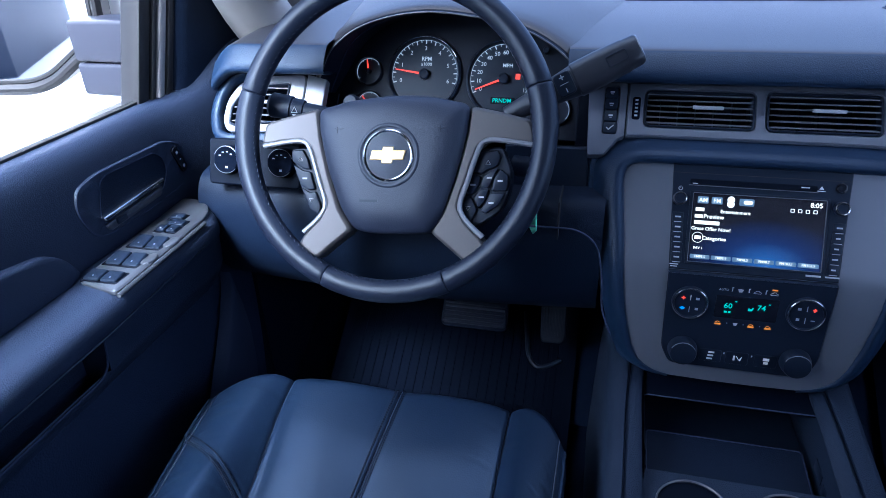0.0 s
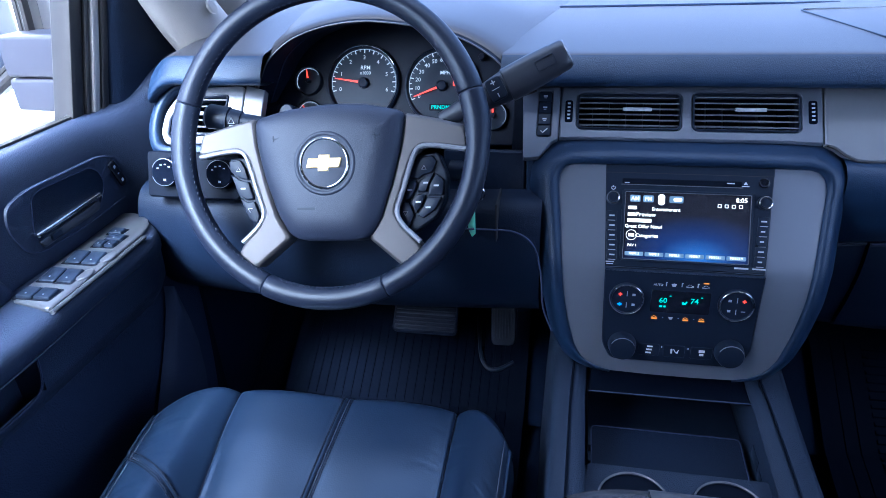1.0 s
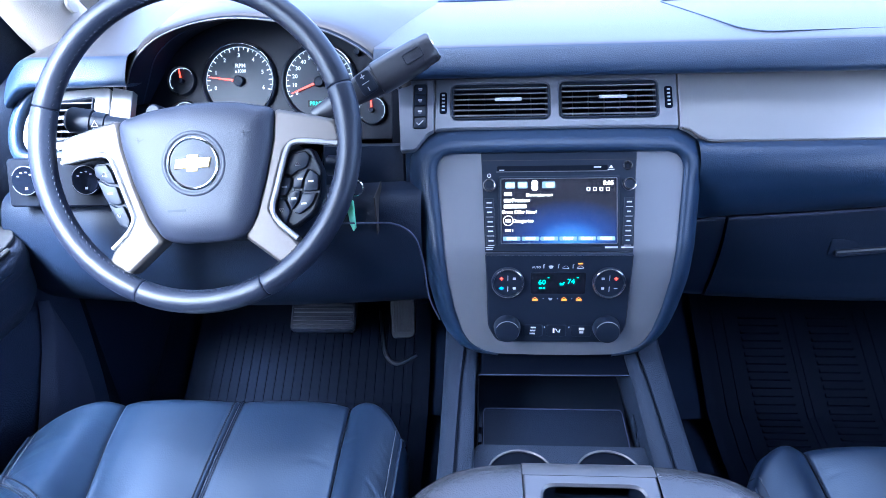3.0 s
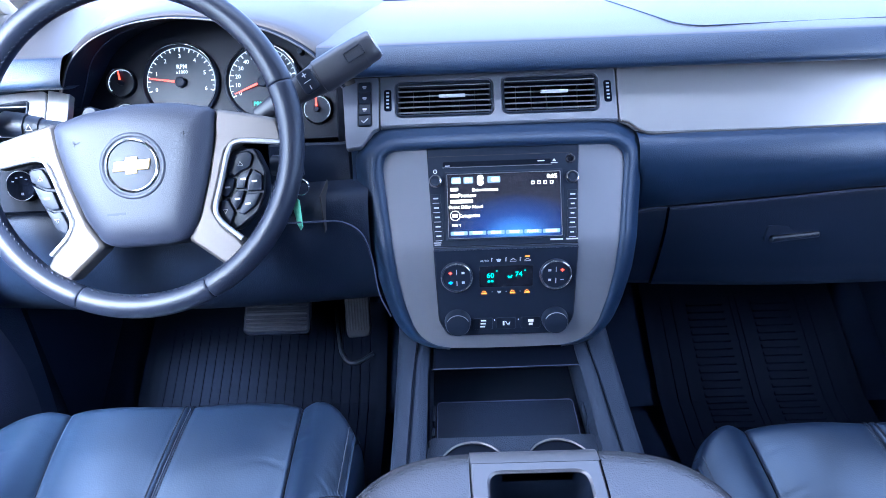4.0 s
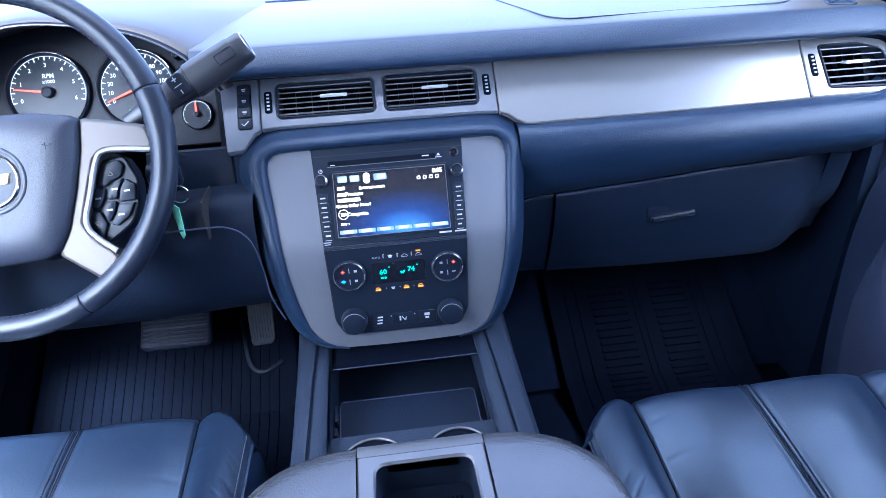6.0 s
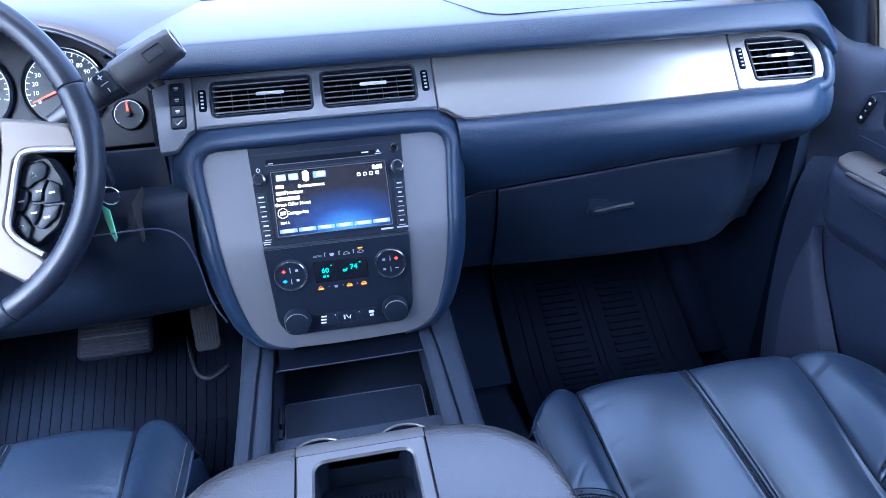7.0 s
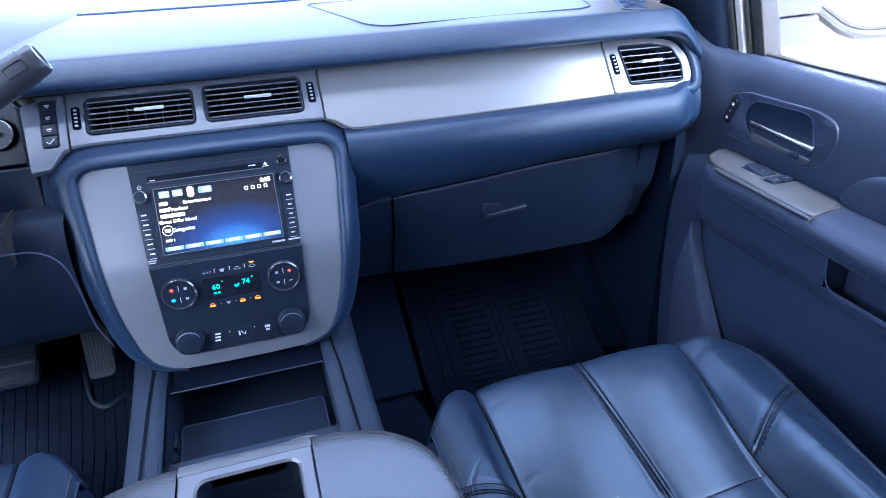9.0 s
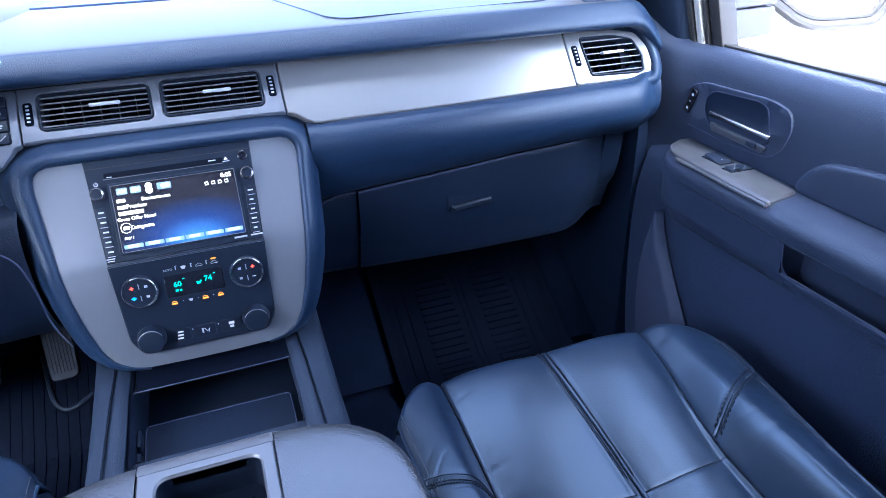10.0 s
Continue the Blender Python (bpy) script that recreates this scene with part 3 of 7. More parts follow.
outer = [(0.1550, bz(0.7735))] + [(x, bz(0.7735 - 0.001 * (x - 0.15))) for x in span(0.2, 0.5755, 8)] + [(0.5755, bz(0.706))] + [(x, bz(0.7005 + 0.0055 * (x - 0.2) / 0.39)) for x in span(0.55, 0.2, 8)] + [(0.188, bz(0.7010)), (0.176, bz(0.7060)), (0.166, bz(0.7125)), (0.1550, bz(0.7152))]
plate(bm, BAND, outer, t=0.012, bev=0.0012)
part("trim_panel", bend(bm), SILVER, dash, "wide satin silver trim panel")
bm = bmesh.new()
outer = soften(reach([(0.5770, bz(0.773)), (0.650, bz(0.7725)), (0.690, bz(0.765)), (0.7045, bz(0.745)), (0.7045, bz(0.722)), (0.693, bz(0.7065)), (0.5770, bz(0.706))], END_R), 0.008)
plate(bm, BAND, outer, [VR], t=0.012, bev=0.0015)
part("trim_end", bend(bm), SILVER, dash, "silver surround of the outer vent")
bm = bmesh.new()
LEFT = [(0.612, bz(0.7610)), (0.655, bz(0.7605)), (0.677, bz(0.7540)), (0.6900, bz(0.737)), (0.689, bz(0.7175)), (0.680, bz(0.7145)), (0.614, bz(0.7165))]
VL = [(-x, y) for x, y in soften(reach(LEFT, END_L, 0.007), 0.006)]
outer = soften([(-x, y) for x, y in reach([(0.590, bz(0.771)), (0.65, bz(0.7715)), (0.684, bz(0.764)), (0.6985, bz(0.744)), (0.7000, bz(0.721)), (0.690, bz(0.7075)), (0.590, bz(0.706))], END_L, 0.007)], 0.010)
plate(bm, BAND, outer, [VL], t=0.012, bev=0.0015)
part("trim_end", bend(bm), SILVER, dash, "silver surround of the outer vent")
bm = bmesh.new()
plate(bm, BAND, [(-0.5885, bz(0.706)), (-0.560, bz(0.712)), (-0.560, bz(0.766)), (-0.5885, bz(0.771))], t=0.012, bev=0.001)
part("trim_end", bend(bm), SILVER, dash, "silver surround of the outer vent")
# dark joints along the band
for line in ([(0.157, 0.7143), (0.166, 0.7118), (0.176, 0.7052), (0.188, 0.7002), (0.20, 0.6995), (0.30, 0.7010), (0.40, 0.7026), (0.50, 0.7040), (0.5755, 0.7052), (0.66, 0.7055)], [(-0.207, 0.7712), (-0.10, 0.7722), (0.0, 0.7730), (0.15, 0.7742), (0.30, 0.7742), (0.45, 0.7740), (0.60, 0.7736), (0.66, 0.7730)]):
    bm = bmesh.new()
    dense = [(a[0] + (b[0] - a[0]) * t, a[1] + (b[1] - a[1]) * t) for a, b in zip(line, line[1:]) for t in (0, 0.25, 0.5, 0.75)] + [line[-1]]
    tube(bm, [BAND @ Vector((x, bz(z), -0.0012)) for x, z in dense], 0.0014, 6)
    part("band_joint", bend(bm), SEAL, dash, "dark joint along the trim")
# dark backing behind the band
bm = bmesh.new()
plate(bm, BAND, [(-0.205, bz(0.700)), (0.72, bz(0.708)), (0.72, bz(0.765)), (-0.205, bz(0.766))], t=0.004, bev=0, w=-0.045)
part("band_backing", bend(bm), BLACK, dash)
bm = bmesh.new()
plate(bm, BAND, [(-0.72, bz(0.700)), (-0.56, bz(0.700)), (-0.56, bz(0.766)), (-0.72, bz(0.766))], t=0.004, bev=0, w=-0.045)
part("band_backing", bend(bm), BLACK, dash)


def air_vent(loop, slats, tab_u, label):
    """A vent: bright rim, dark duct, level slats, a slider tab on one of them."""
    us, vs = [p[0] for p in loop], [p[1] for p in loop]
    u0, u1, v0, v1 = min(us), max(us), min(vs), max(vs)
    c = BAND @ Vector(((u0 + u1) / 2, (v0 + v1) / 2, 0))
    vent = thing("air_vent", c, label, "air vent", "dashboard air vents")
    if area2(loop) < 0:
        loop = loop[::-1]
    bm = bmesh.new()
    plate(bm, BAND, inset(loop, 0.0002), [inset(loop, 0.0026)], t=0.016, bev=0.0008, w=0.0012, back=False)
    part("frame", bend(bm), BLACK, vent)
    bm = bmesh.new()
    a, b = ring(bm, [BAND @ Vector((x, y, -0.002)) for x, y in inset(loop, 0.0004)]), ring(bm, [BAND @ Vector((x, y, -0.038)) for x, y in inset(loop, 0.003)])
    bridge(bm, a, b)
    bm.faces.new(b)
    part("duct", bend(bm), DARK_TRIM, vent)
    lim = inset(loop, 0.002)
    for i in range(slats):
        v = v0 + (v1 - v0) * (i + 0.75) / (slats + 0.5)
        xs = []
        for p, q in zip(lim, lim[1:] + lim[:1]):
            if (p[1] - v) * (q[1] - v) <= 0 and abs(p[1] - q[1]) > 1e-9:
                xs.append(p[0] + (q[0] - p[0]) * (v - p[1]) / (q[1] - p[1]))
        if len(xs) < 2:
            continue
        bm = bmesh.new()
        m = BAND @ Matrix.Translation((0, v, -0.0012)) @ Matrix.Rotation(radians(25), 4, "X")
        box(bm, min(xs), max(xs), -0.0008, 0.0008, -0.016, 0.0, 0.0004, m)
        sl = part("slat", bend(bm), SLAT, vent)
        if i == slats // 2:
            bm = bmesh.new()
            box(bm, tab_u - 0.0175, tab_u + 0.0175, -0.0022, 0.0022, -0.006, 0.0058, 0.0012, m)
            part("tab", bend(bm), DIM, sl, "silver slider tab")
    bm = bmesh.new()
    for i in range(5):
        u = u0 + (u1 - u0) * (i + 1) / 6
        box(bm, u - 0.0008, u + 0.0008, v0 + 0.003, v1 - 0.003, -0.034, -0.022, 0, BAND)
    part("vane", bend(bm), DARK_TRIM, vent)


def thumb_wheel(u, v, h, label):
    wheel = thing("vent_thumbwheel", BAND @ Vector((u, v, 0)), label, "thumbwheel", "vent thumbwheels")
    bm = bmesh.new()
    plate(bm, BAND, rrect(0.0098, h, 0.003, u, v), t=0.003, bev=0.0008, w=0.0012)
    part("surround", bend(bm), RUBBER, wheel)
    bm = bmesh.new()
    for i in range(5):
        box(bm, u - 0.0018, u + 0.0018, -0.0010, 0.0010, 0, 0.0016, 0.0004, BAND @ Matrix.Translation((0, v + h * (i - 2) * 0.17, 0.001)))
    part("rib", bend(bm), DIM, wheel)


air_vent(V1, 6, -0.063, "black slatted centre vent with a silver tab")
air_vent(V2, 6, 0.072, "black slatted centre vent with a silver tab")
air_vent(VR, 6, 0.652, "black slatted outer vent with a silver tab")
air_vent(VL, 6, -0.652, "black slatted outer vent behind the steering wheel")
thumb_wheel(-0.148, bz(0.7445), 0.030, "small ribbed black thumbwheel beside the vent")
thumb_wheel(0.1418, bz(0.7465), 0.030, "small ribbed black thumbwheel beside the vent")
thumb_wheel(0.5890, bz(0.742), 0.033, "small ribbed black thumbwheel beside the vent")

# four-key switch strip
strip = thing("switch_strip", BAND @ Vector((-0.1785, bz(0.742), 0)), "black strip of four menu buttons with white marks", "buttons")
bm = bmesh.new()
h = bz(0.766) - bz(0.7175)
plate(bm, BAND, rrect(0.0175, h, 0.003, -0.1785, (bz(0.766) + bz(0.7175)) / 2), t=0.004, bev=0.0006, w=-0.001)
part("backing", bend(bm), BLACK, strip)
for i in range(4):
    v = bz(0.7175) + h * (i + 0.5) / 4
    bm = bmesh.new()
    dome(bm, BAND, rrect(0.0155, h / 4 - 0.0012, 0.0015, -0.1785, v), t=0.002, bulge=0.0012, depth=0.12, w=0.0)
    key = part("button", bend(bm), BLACK, strip)
    bm = bmesh.new()
    if i == 0:
        tube(bm, [BAND @ Vector((-0.1785 + a, v + b, 0.0016)) for a, b in ((-0.004, 0.0), (-0.0015, -0.003), (0.0045, 0.003))], 0.0007, 5)
    else:
        bar(bm, BAND, -0.1785, v + 0.0004, 0.0052, 0.0018, 0.0016)
        bar(bm, BAND, -0.1785, v - 0.0022, 0.0036, 0.0007, 0.0016)
    part("mark", bend(bm), WHITE, key)

# ---- centre stack ----
def stack_w(z):
    t = [(0.4285, 0.02), (0.4300, 0.075), (0.4335, 0.092), (0.440, 0.106), (0.450, 0.1165), (0.465, 0.125), (0.500, 0.135), (0.540, 0.1425), (0.580, 0.147), (0.62, 0.151), (0.65, 0.1545), (0.668, 0.1562), (0.677, 0.1555), (0.683, 0.153), (0.688, 0.147), (0.6905, 0.138)]
    return along(t, z)


bm = bmesh.new()
zs = [0.4287, 0.4300, 0.4318, 0.4335, 0.437, 0.440, 0.445, 0.450] + span(0.46, 0.66, 20) + [0.668, 0.673, 0.677, 0.680, 0.683, 0.6855, 0.688, 0.6905]
loft(bm, [[(u * stack_w(z), stack_y(z) - 0.001, z) for u in span(-1, 1, 16)] for z in zs], False)
part("stack_plate", bm, SILVER_DARK, dash, "satin grey curved plate of the centre stack", 50)
# rolled vinyl shoulder round the plate: high beside it, falling away outwards
edge = [(-stack_w(z), z) for z in [0.4302, 0.4318, 0.4340, 0.4375, 0.4425] + span(0.449, 0.668, 24)] + [(-0.1555, 0.677), (-0.153, 0.683), (-0.147, 0.688), (-0.138, 0.6905), (-0.11, 0.6912), (-0.07, 0.6916), (-0.03, 0.6918), (0.0, 0.6918)]
edge = edge + [(-x, z) for x, z in reversed(edge[:-1])]
SHOULDER = [(-0.0015, -0.004), (-0.0005, 0.004), (0.002, 0.0085), (0.006, 0.0118), (0.011, 0.0128), (0.017, 0.0115), (0.024, 0.0070), (0.032, -0.0015), (0.042, -0.016), (0.052, -0.040)]
rings = []
for i, (x, z) in enumerate(edge):
    (xa, za), (xb, zb) = edge[max(i - 2, 0)], edge[min(i + 2, len(edge) - 1)]
    t = Vector((xb - xa, zb - za)).normalized()
    nx, nz = -t.y, t.x
    top = smooth01((nz - 0.3) / 0.6)
    r = []
    f = (0.25 + 0.75 * smooth01(min(i, len(edge) - 1 - i) / 9)) * (1 - (1 - top) * (1 - along([(0.43, 0.42), (0.55, 0.55), (0.66, 0.9 if x < 0 else 0.55), (0.70, 1.0)], z)))
    for o, h in SHOULDER:
        o, h = o * f, (h - 0.004) * f + 0.004 * f
        k = 1 - 0.40 * top
        hh = h if o < 0.02 else h * (1 - top) + top * max(h, -0.006)
        px, pz = x + nx * o * k, z + nz * o * k
        py = stack_y(min(pz, 0.70)) + max(0, pz - 0.70) * 0.8
        r.append((px, py - hh * 0.9, pz + hh * 0.35))
    rings.append(r)
bm = bmesh.new()
loft(bm, rings, False)
part("stack_surround", bm, VINYL, dash, "rolled black vinyl round the centre stack", 70)
for sd in (-1, 1):
    bm = bmesh.new()
    loft(bm, [[(sd * w, y, z) for w, y in ((along([(0.42, 0.125), (0.54, 0.16), (0.66, 0.172), (0.70, 0.172)], z), stack_y(z) + 0.022), (along([(0.42, 0.14), (0.54, 0.178), (0.66, 0.186), (0.70, 0.19)], z), stack_y(z) + 0.045), (along([(0.42, 0.15), (0.54, 0.186), (0.70, 0.195)], z), 0.10))] for z in span(0.40, 0.70, 12)], False)
    part("stack_side", bm, VINYL, dash, "", 60)

# ---- radio ----
R_LEAN = 28.6
RF = face(0, -0.029, 0.635, R_LEAN)  # middle of the radio's face


def rv(z):
    return (z - 0.635) / math.cos(radians(R_LEAN))


radio = thing("car_radio", (0, -0.029, 0.58), "black touchscreen radio with lit screen in the centre stack", "radio")
bm = bmesh.new()
plate(bm, RF, [(-0.0935, rv(0.5785)), (0.0935, rv(0.5785)), (0.0985, rv(0.6905)), (-0.0985, rv(0.6905))], t=0.016, bev=0.0012, w=0.003)
part("body", bm, BLACK, radio)
bm = bmesh.new()
plate(bm, RF, [(-0.0975, rv(0.6812)), (0.0975, rv(0.6812)), (0.0980, rv(0.6818)), (-0.0980, rv(0.6818))], t=0.002, bev=0, w=0.0034)
part("seam", bm, SEAL, radio)
bm = bmesh.new()
plate(bm, RF, rrect(0.140, 0.0066, 0.002, -0.008, rv(0.6725)), t=0.004, bev=0.0005, w=0.0036)
slot = part("disc_slot", bm, DARK_TRIM, radio, "dark disc slot")
bm = bmesh.new()
plate(bm, RF, rrect(0.142, 0.0007, 0.0003, -0.008, rv(0.6687)), t=0.001, bev=0, w=0.0039)
part("slot_edge", bm, SPINE, slot)
bm = bmesh.new()
bar(bm, RF, -0.072, rv(0.6705), 0.006, 0.0010, 0.0040), bar(bm, RF, 0.049, rv(0.6730), 0.009, 0.0014, 0.0040)
part("mark", bm, WHITE, slot)
bm = bmesh.new()
plate(bm, RF, rrect(0.0085, 0.0008, 0.0003, 0.066, rv(0.6703)), t=0.001, bev=0, w=0.004)
plate(bm, RF, [(0.0635, rv(0.6720)), (0.0685, rv(0.6720)), (0.066, rv(0.6752))], t=0.001, bev=0, w=0.004)
part("eject_mark", bm, WHITE, radio)

# screen and its frame
S0, S1, T0, T1 = -0.0735, 0.0735, rv(0.588), rv(0.6605)
SC = (T0 + T1) / 2
bm = bmesh.new()
plate(bm, RF, rrect(0.1535, T1 - T0 + 0.007, 0.003, 0, SC), [rrect(0.145, T1 - T0 - 0.0005, 0.001, 0, SC)], t=0.004, bev=0.001, w=0.0048)
frm = part("screen_frame", bm, BLACK, radio)
bm = bmesh.new()
plate(bm, RF, rrect(0.1470, T1 - T0 + 0.0012, 0.0014, 0, SC), [rrect(0.1458, T1 - T0 + 0.0000, 0.001, 0, SC)], t=0.001, bev=0, w=0.0052)
part("screen_edge", bm, SPINE, frm, "thin pale edge of the screen")
SCREEN = bpy.data.materials.new("lit_screen")
SCREEN.use_nodes = True
nt = SCREEN.node_tree
b = nt.nodes["Principled BSDF"]
b.inputs["Base Color"].default_value, b.inputs["Roughness"].default_value = (0.01, 0.01, 0.012, 1), 0.25
tc = nt.nodes.new("ShaderNodeTexCoord")
mp = nt.nodes.new("ShaderNodeMapping")
mp.inputs["Location"].default_value, mp.inputs["Scale"].default_value = (-0.60, -0.0, -0.05), (1.0, 0.0, 1.0)
gr = nt.nodes.new("ShaderNodeTexGradient")
gr.gradient_type = "SPHERICAL"
rp = nt.nodes.new("ShaderNodeValToRGB")
rp.color_ramp.elements[0].position, rp.color_ramp.elements[0].color = 0.36, (0.010, 0.010, 0.020, 1)
rp.color_ramp.elements[1].position, rp.color_ramp.elements[1].color = 1.0, (0.10, 0.32, 0.85, 1)
e = rp.color_ramp.elements.new(0.68)
e.color = (0.015, 0.05, 0.22, 1)
nt.links.new(tc.outputs["Generated"], mp.inputs["Vector"])
nt.links.new(mp.outputs["Vector"], gr.inputs["Vector"])
nt.links.new(gr.outputs["Color"], rp.inputs["Fac"])
nt.links.new(rp.outputs["Color"], b.inputs["Emission Color"])
b.inputs["Emission Strength"].default_value = 0.052
bm = bmesh.new()
plate(bm, RF, rrect(0.146, T1 - T0, 0.001, 0, SC), t=0.002, bev=0, w=0.0036)
screen = part("screen", bm, SCREEN, radio, "lit screen with a blue glow and pale menu")
LIT = glow("screen_white", (1.0, 0.97, 0.88), 0.19)
LITY = glow("screen_cream", (1.0, 0.93, 0.75), 0.22)
LITB = glow("screen_tab", (0.45, 0.68, 0.9), 0.024)


def sx(f):
    return S0 + (S1 - S0) * f


def sy(f):
    return T1 + (T0 - T1) * f


for f, w in ((0.083, 0.0125), (0.19, 0.0125), (0.415, 0.0165)):
    bm = bmesh.new()
    plate(bm, RF, rrect(w, 0.0085, 0.0015, sx(f), sy(0.095)), t=0.0005, bev=0.0002, w=0.0039)
    part("menu_tab", bm, LITB, screen, "pale blue source tab")
bm = bmesh.new()
for f, s in ((0.083, "AM"), (0.19, "FM")):
    word(bm, RF, s, 0.0070, sx(f), sy(0.10), 0.0043)
plate(bm, RF, circle(0.0042, 14, sx(0.295), sy(0.07)), t=0.0004, bev=0, w=0.0043)
plate(bm, RF, circle(0.0042, 14, sx(0.295), sy(0.135)), t=0.0004, bev=0, w=0.0043)
plate(bm, RF, rrect(0.010, 0.0045, 0.002, sx(0.425), sy(0.095)), t=0.0004, bev=0, w=0.0043)
for i in range(4):
    plate(bm, RF, rrect(0.0042, 0.0042, 0.0005, sx(0.755 + 0.055 * i), sy(0.165)), [rrect(0.0030, 0.0030, 0.0004, sx(0.755 + 0.055 * i), sy(0.165))], t=0.0003, bev=0, w=0.0042)
part("menu_icon", bm, LIT, screen)
bm = bmesh.new()
word(bm, RF, "8:05", 0.0078, sx(0.925), sy(0.075), 0.0042)
for s, f, g, z in (("Entertainment", 0.335, 0.25, 0.0058), ("Preview", 0.175, 0.335, 0.0072), ("Great Offer Now!", 0.16, 0.515, 0.0060), ("Categories", 0.19, 0.65, 0.0062), ("FAV 1", 0.075, 0.80, 0.0044)):
    word(bm, RF, s, z, sx(f), sy(g), 0.0042)
bar(bm, RF, sx(0.125), sy(0.425), 0.0285, 0.0044, 0.0042)  # a number that stays a plain bar
for f, g, w in ((0.064, 0.235, 0.0098), (0.060, 0.335, 0.0092), (0.065, 0.645, 0.0068)):  # marks that stay plain bars
    bar(bm, RF, sx(f), sy(g), w, 0.0040, 0.0042)
tube(bm, [RF @ Vector((sx(0.065) + 0.0062 * math.cos(a), sy(0.645) + 0.0062 * math.sin(a), 0.0042)) for a in span(0, 2 * math.pi, 20)[:-1]], 0.0003, 4, True)
part("menu_text", bm, LITY, screen, "cream menu lines on the screen")
for i in range(6):
    bm = bmesh.new()
    plate(bm, RF, rrect(0.0222, 0.0052, 0.0012, sx(0.095 + 0.162 * i), sy(0.925)), t=0.0004, bev=0, w=0.0042)
    part("preset_tab", bm, LITB, screen, "pale preset tab")
bm = bmesh.new()
for i, s in enumerate(("FM93.5", "FM95.9", "FM98.3", "FM98.7", "FM103.1", "FM103.9")):
    word(bm, RF, s, 0.0042, sx(0.095 + 0.162 * i), sy(0.925), 0.0046)
part("preset_text", bm, LIT, screen)

for sd in (-1, 1):
    m = RF @ Matrix.Translation((sd * 0.0882, rv(0.6535), 0.003))
    bm = bmesh.new()
    lathe(bm, m, [(0.0082, 0), (0.0082, 0.006), (0.0072, 0.0075), (0.0056, 0.0078), (0.0050, 0.0070), (0.001, 0.0070)], 24)
    kn = part("knob", bm, BLACK, radio)
    bm = bmesh.new()
    tube(bm, [m @ Vector((0.0070 * math.cos(a), 0.0070 * math.sin(a), 0.0074)) for a in span(0, 2 * math.pi, 24)[:-1]], 0.0008, 6, True)
    part("knob_ring", bm, CHROME, kn, "bright knob ring")
    for i in range(5):
        v = rv(0.634) - i * 0.0122
        bm = bmesh.new()
        dome(bm, RF, rrect(0.0125, 0.0112, 0.001, sd * (0.0884 - 0.0006 * i), v), t=0.001, bulge=0.001, depth=0.1, w=0.0035)
        key = part("button", bm, BLACK, radio)
        bm = bmesh.new()
        bar(bm, RF, sd * (0.0884 - 0.0006 * i), v, 0.0064 if (sd < 0 or i in (0, 3)) else 0.0048, 0.0018, 0.0048)
        bar(bm, RF, sd * (0.0884 - 0.0006 * i), v - 0.0060, 0.0085, 0.0007, 0.0048)
        part("mark", bm, DIM, key)
m = RF @ Matrix.Translation((-0.0882, rv(0.6645), 0.0036))
bm = bmesh.new()
tube(bm, [m @ Vector((0.0022 * math.sin(a), 0.0022 * math.cos(a), 0)) for a in span(0.6, 5.7, 12)], 0.0004, 4)
bar(bm, m, 0, 0.0018, 0.0007, 0.0026, 0.0)
part("power_mark", bm, WHITE, radio)
m = RF @ Matrix.Translation((0.0868, rv(0.6745), 0.003))
bm = bmesh.new()
lathe(bm, m, [(0.0062, 0), (0.0062, 0.0015), (0.0050, 0.002), (0.0042, 0.0012), (0.0020, 0.0012), (0.0018, -0.002), (0.0005, -0.002)], 20)
part("socket", bm, GLOSS, radio, "small round headphone socket")
bm = bmesh.new()
bar(bm, RF, -0.088, rv(0.5835), 0.010, 0.0012), bar(bm, RF, -0.088, rv(0.5812), 0.008, 0.0010)
bar(bm, RF, 0.066, rv(0.5835), 0.016, 0.0022), bar(bm, RF, 0.086, rv(0.5835), 0.015, 0.0018)
for v in bm.verts:
    v.co += (RF.to_3x3() @ Vector((0, 0, 1))) * 0.003
part("maker_mark", bm, DIM, radio)

# ---- climate control ----
C_LEAN = 7.0
CF = face(0, -0.0715, 0.516, C_LEAN)


def cv(z):
    return (z - 0.516) / math.cos(radians(C_LEAN))


climate = thing("climate_panel", (0, -0.07, 0.45), "black climate control panel with lit display and two dials", "climate control")
bm = bmesh.new()
out = soften([(-0.0935, cv(0.5770)), (-0.0932, cv(0.5783)), (0.0932, cv(0.5783)), (0.0935, cv(0.5770)), (0.0905, cv(0.475)), (0.078, cv(0.4525)), (-0.078, cv(0.4525)), (-0.0905, cv(0.475))], 0.008)
plate(bm, CF, out, t=0.016, bev=0.0015, w=0.004)
part("body", bm, BLACK, climate)
bm = bmesh.new()
plate(bm, CF, rrect(0.070, 0.030, 0.002, 0, cv(0.539)), t=0.002, bev=0.0005, w=0.0046)
disp = part("display", bm, GLOSS, climate, "dark display with teal temperatures")
bm = bmesh.new()
word(bm, CF, "60", 0.0098, -0.0205, cv(0.5405), 0.005)
word(bm, CF, "74", 0.0098, 0.0165, cv(0.5415), 0.005)
bar(bm, CF, -0.0225, cv(0.5325), 0.0034, 0.0024, 0.005), bar(bm, CF, -0.0180, cv(0.5325), 0.0026, 0.0024, 0.005)
plate(bm, CF, [(0.0025, cv(0.5365)), (0.0065, cv(0.5365)), (0.0085, cv(0.5405)), (0.0070, cv(0.5410)), (0.0055, cv(0.5385)), (0.0035, cv(0.5400)), (0.0020, cv(0.5395))], t=0.0003, bev=0, w=0.005)
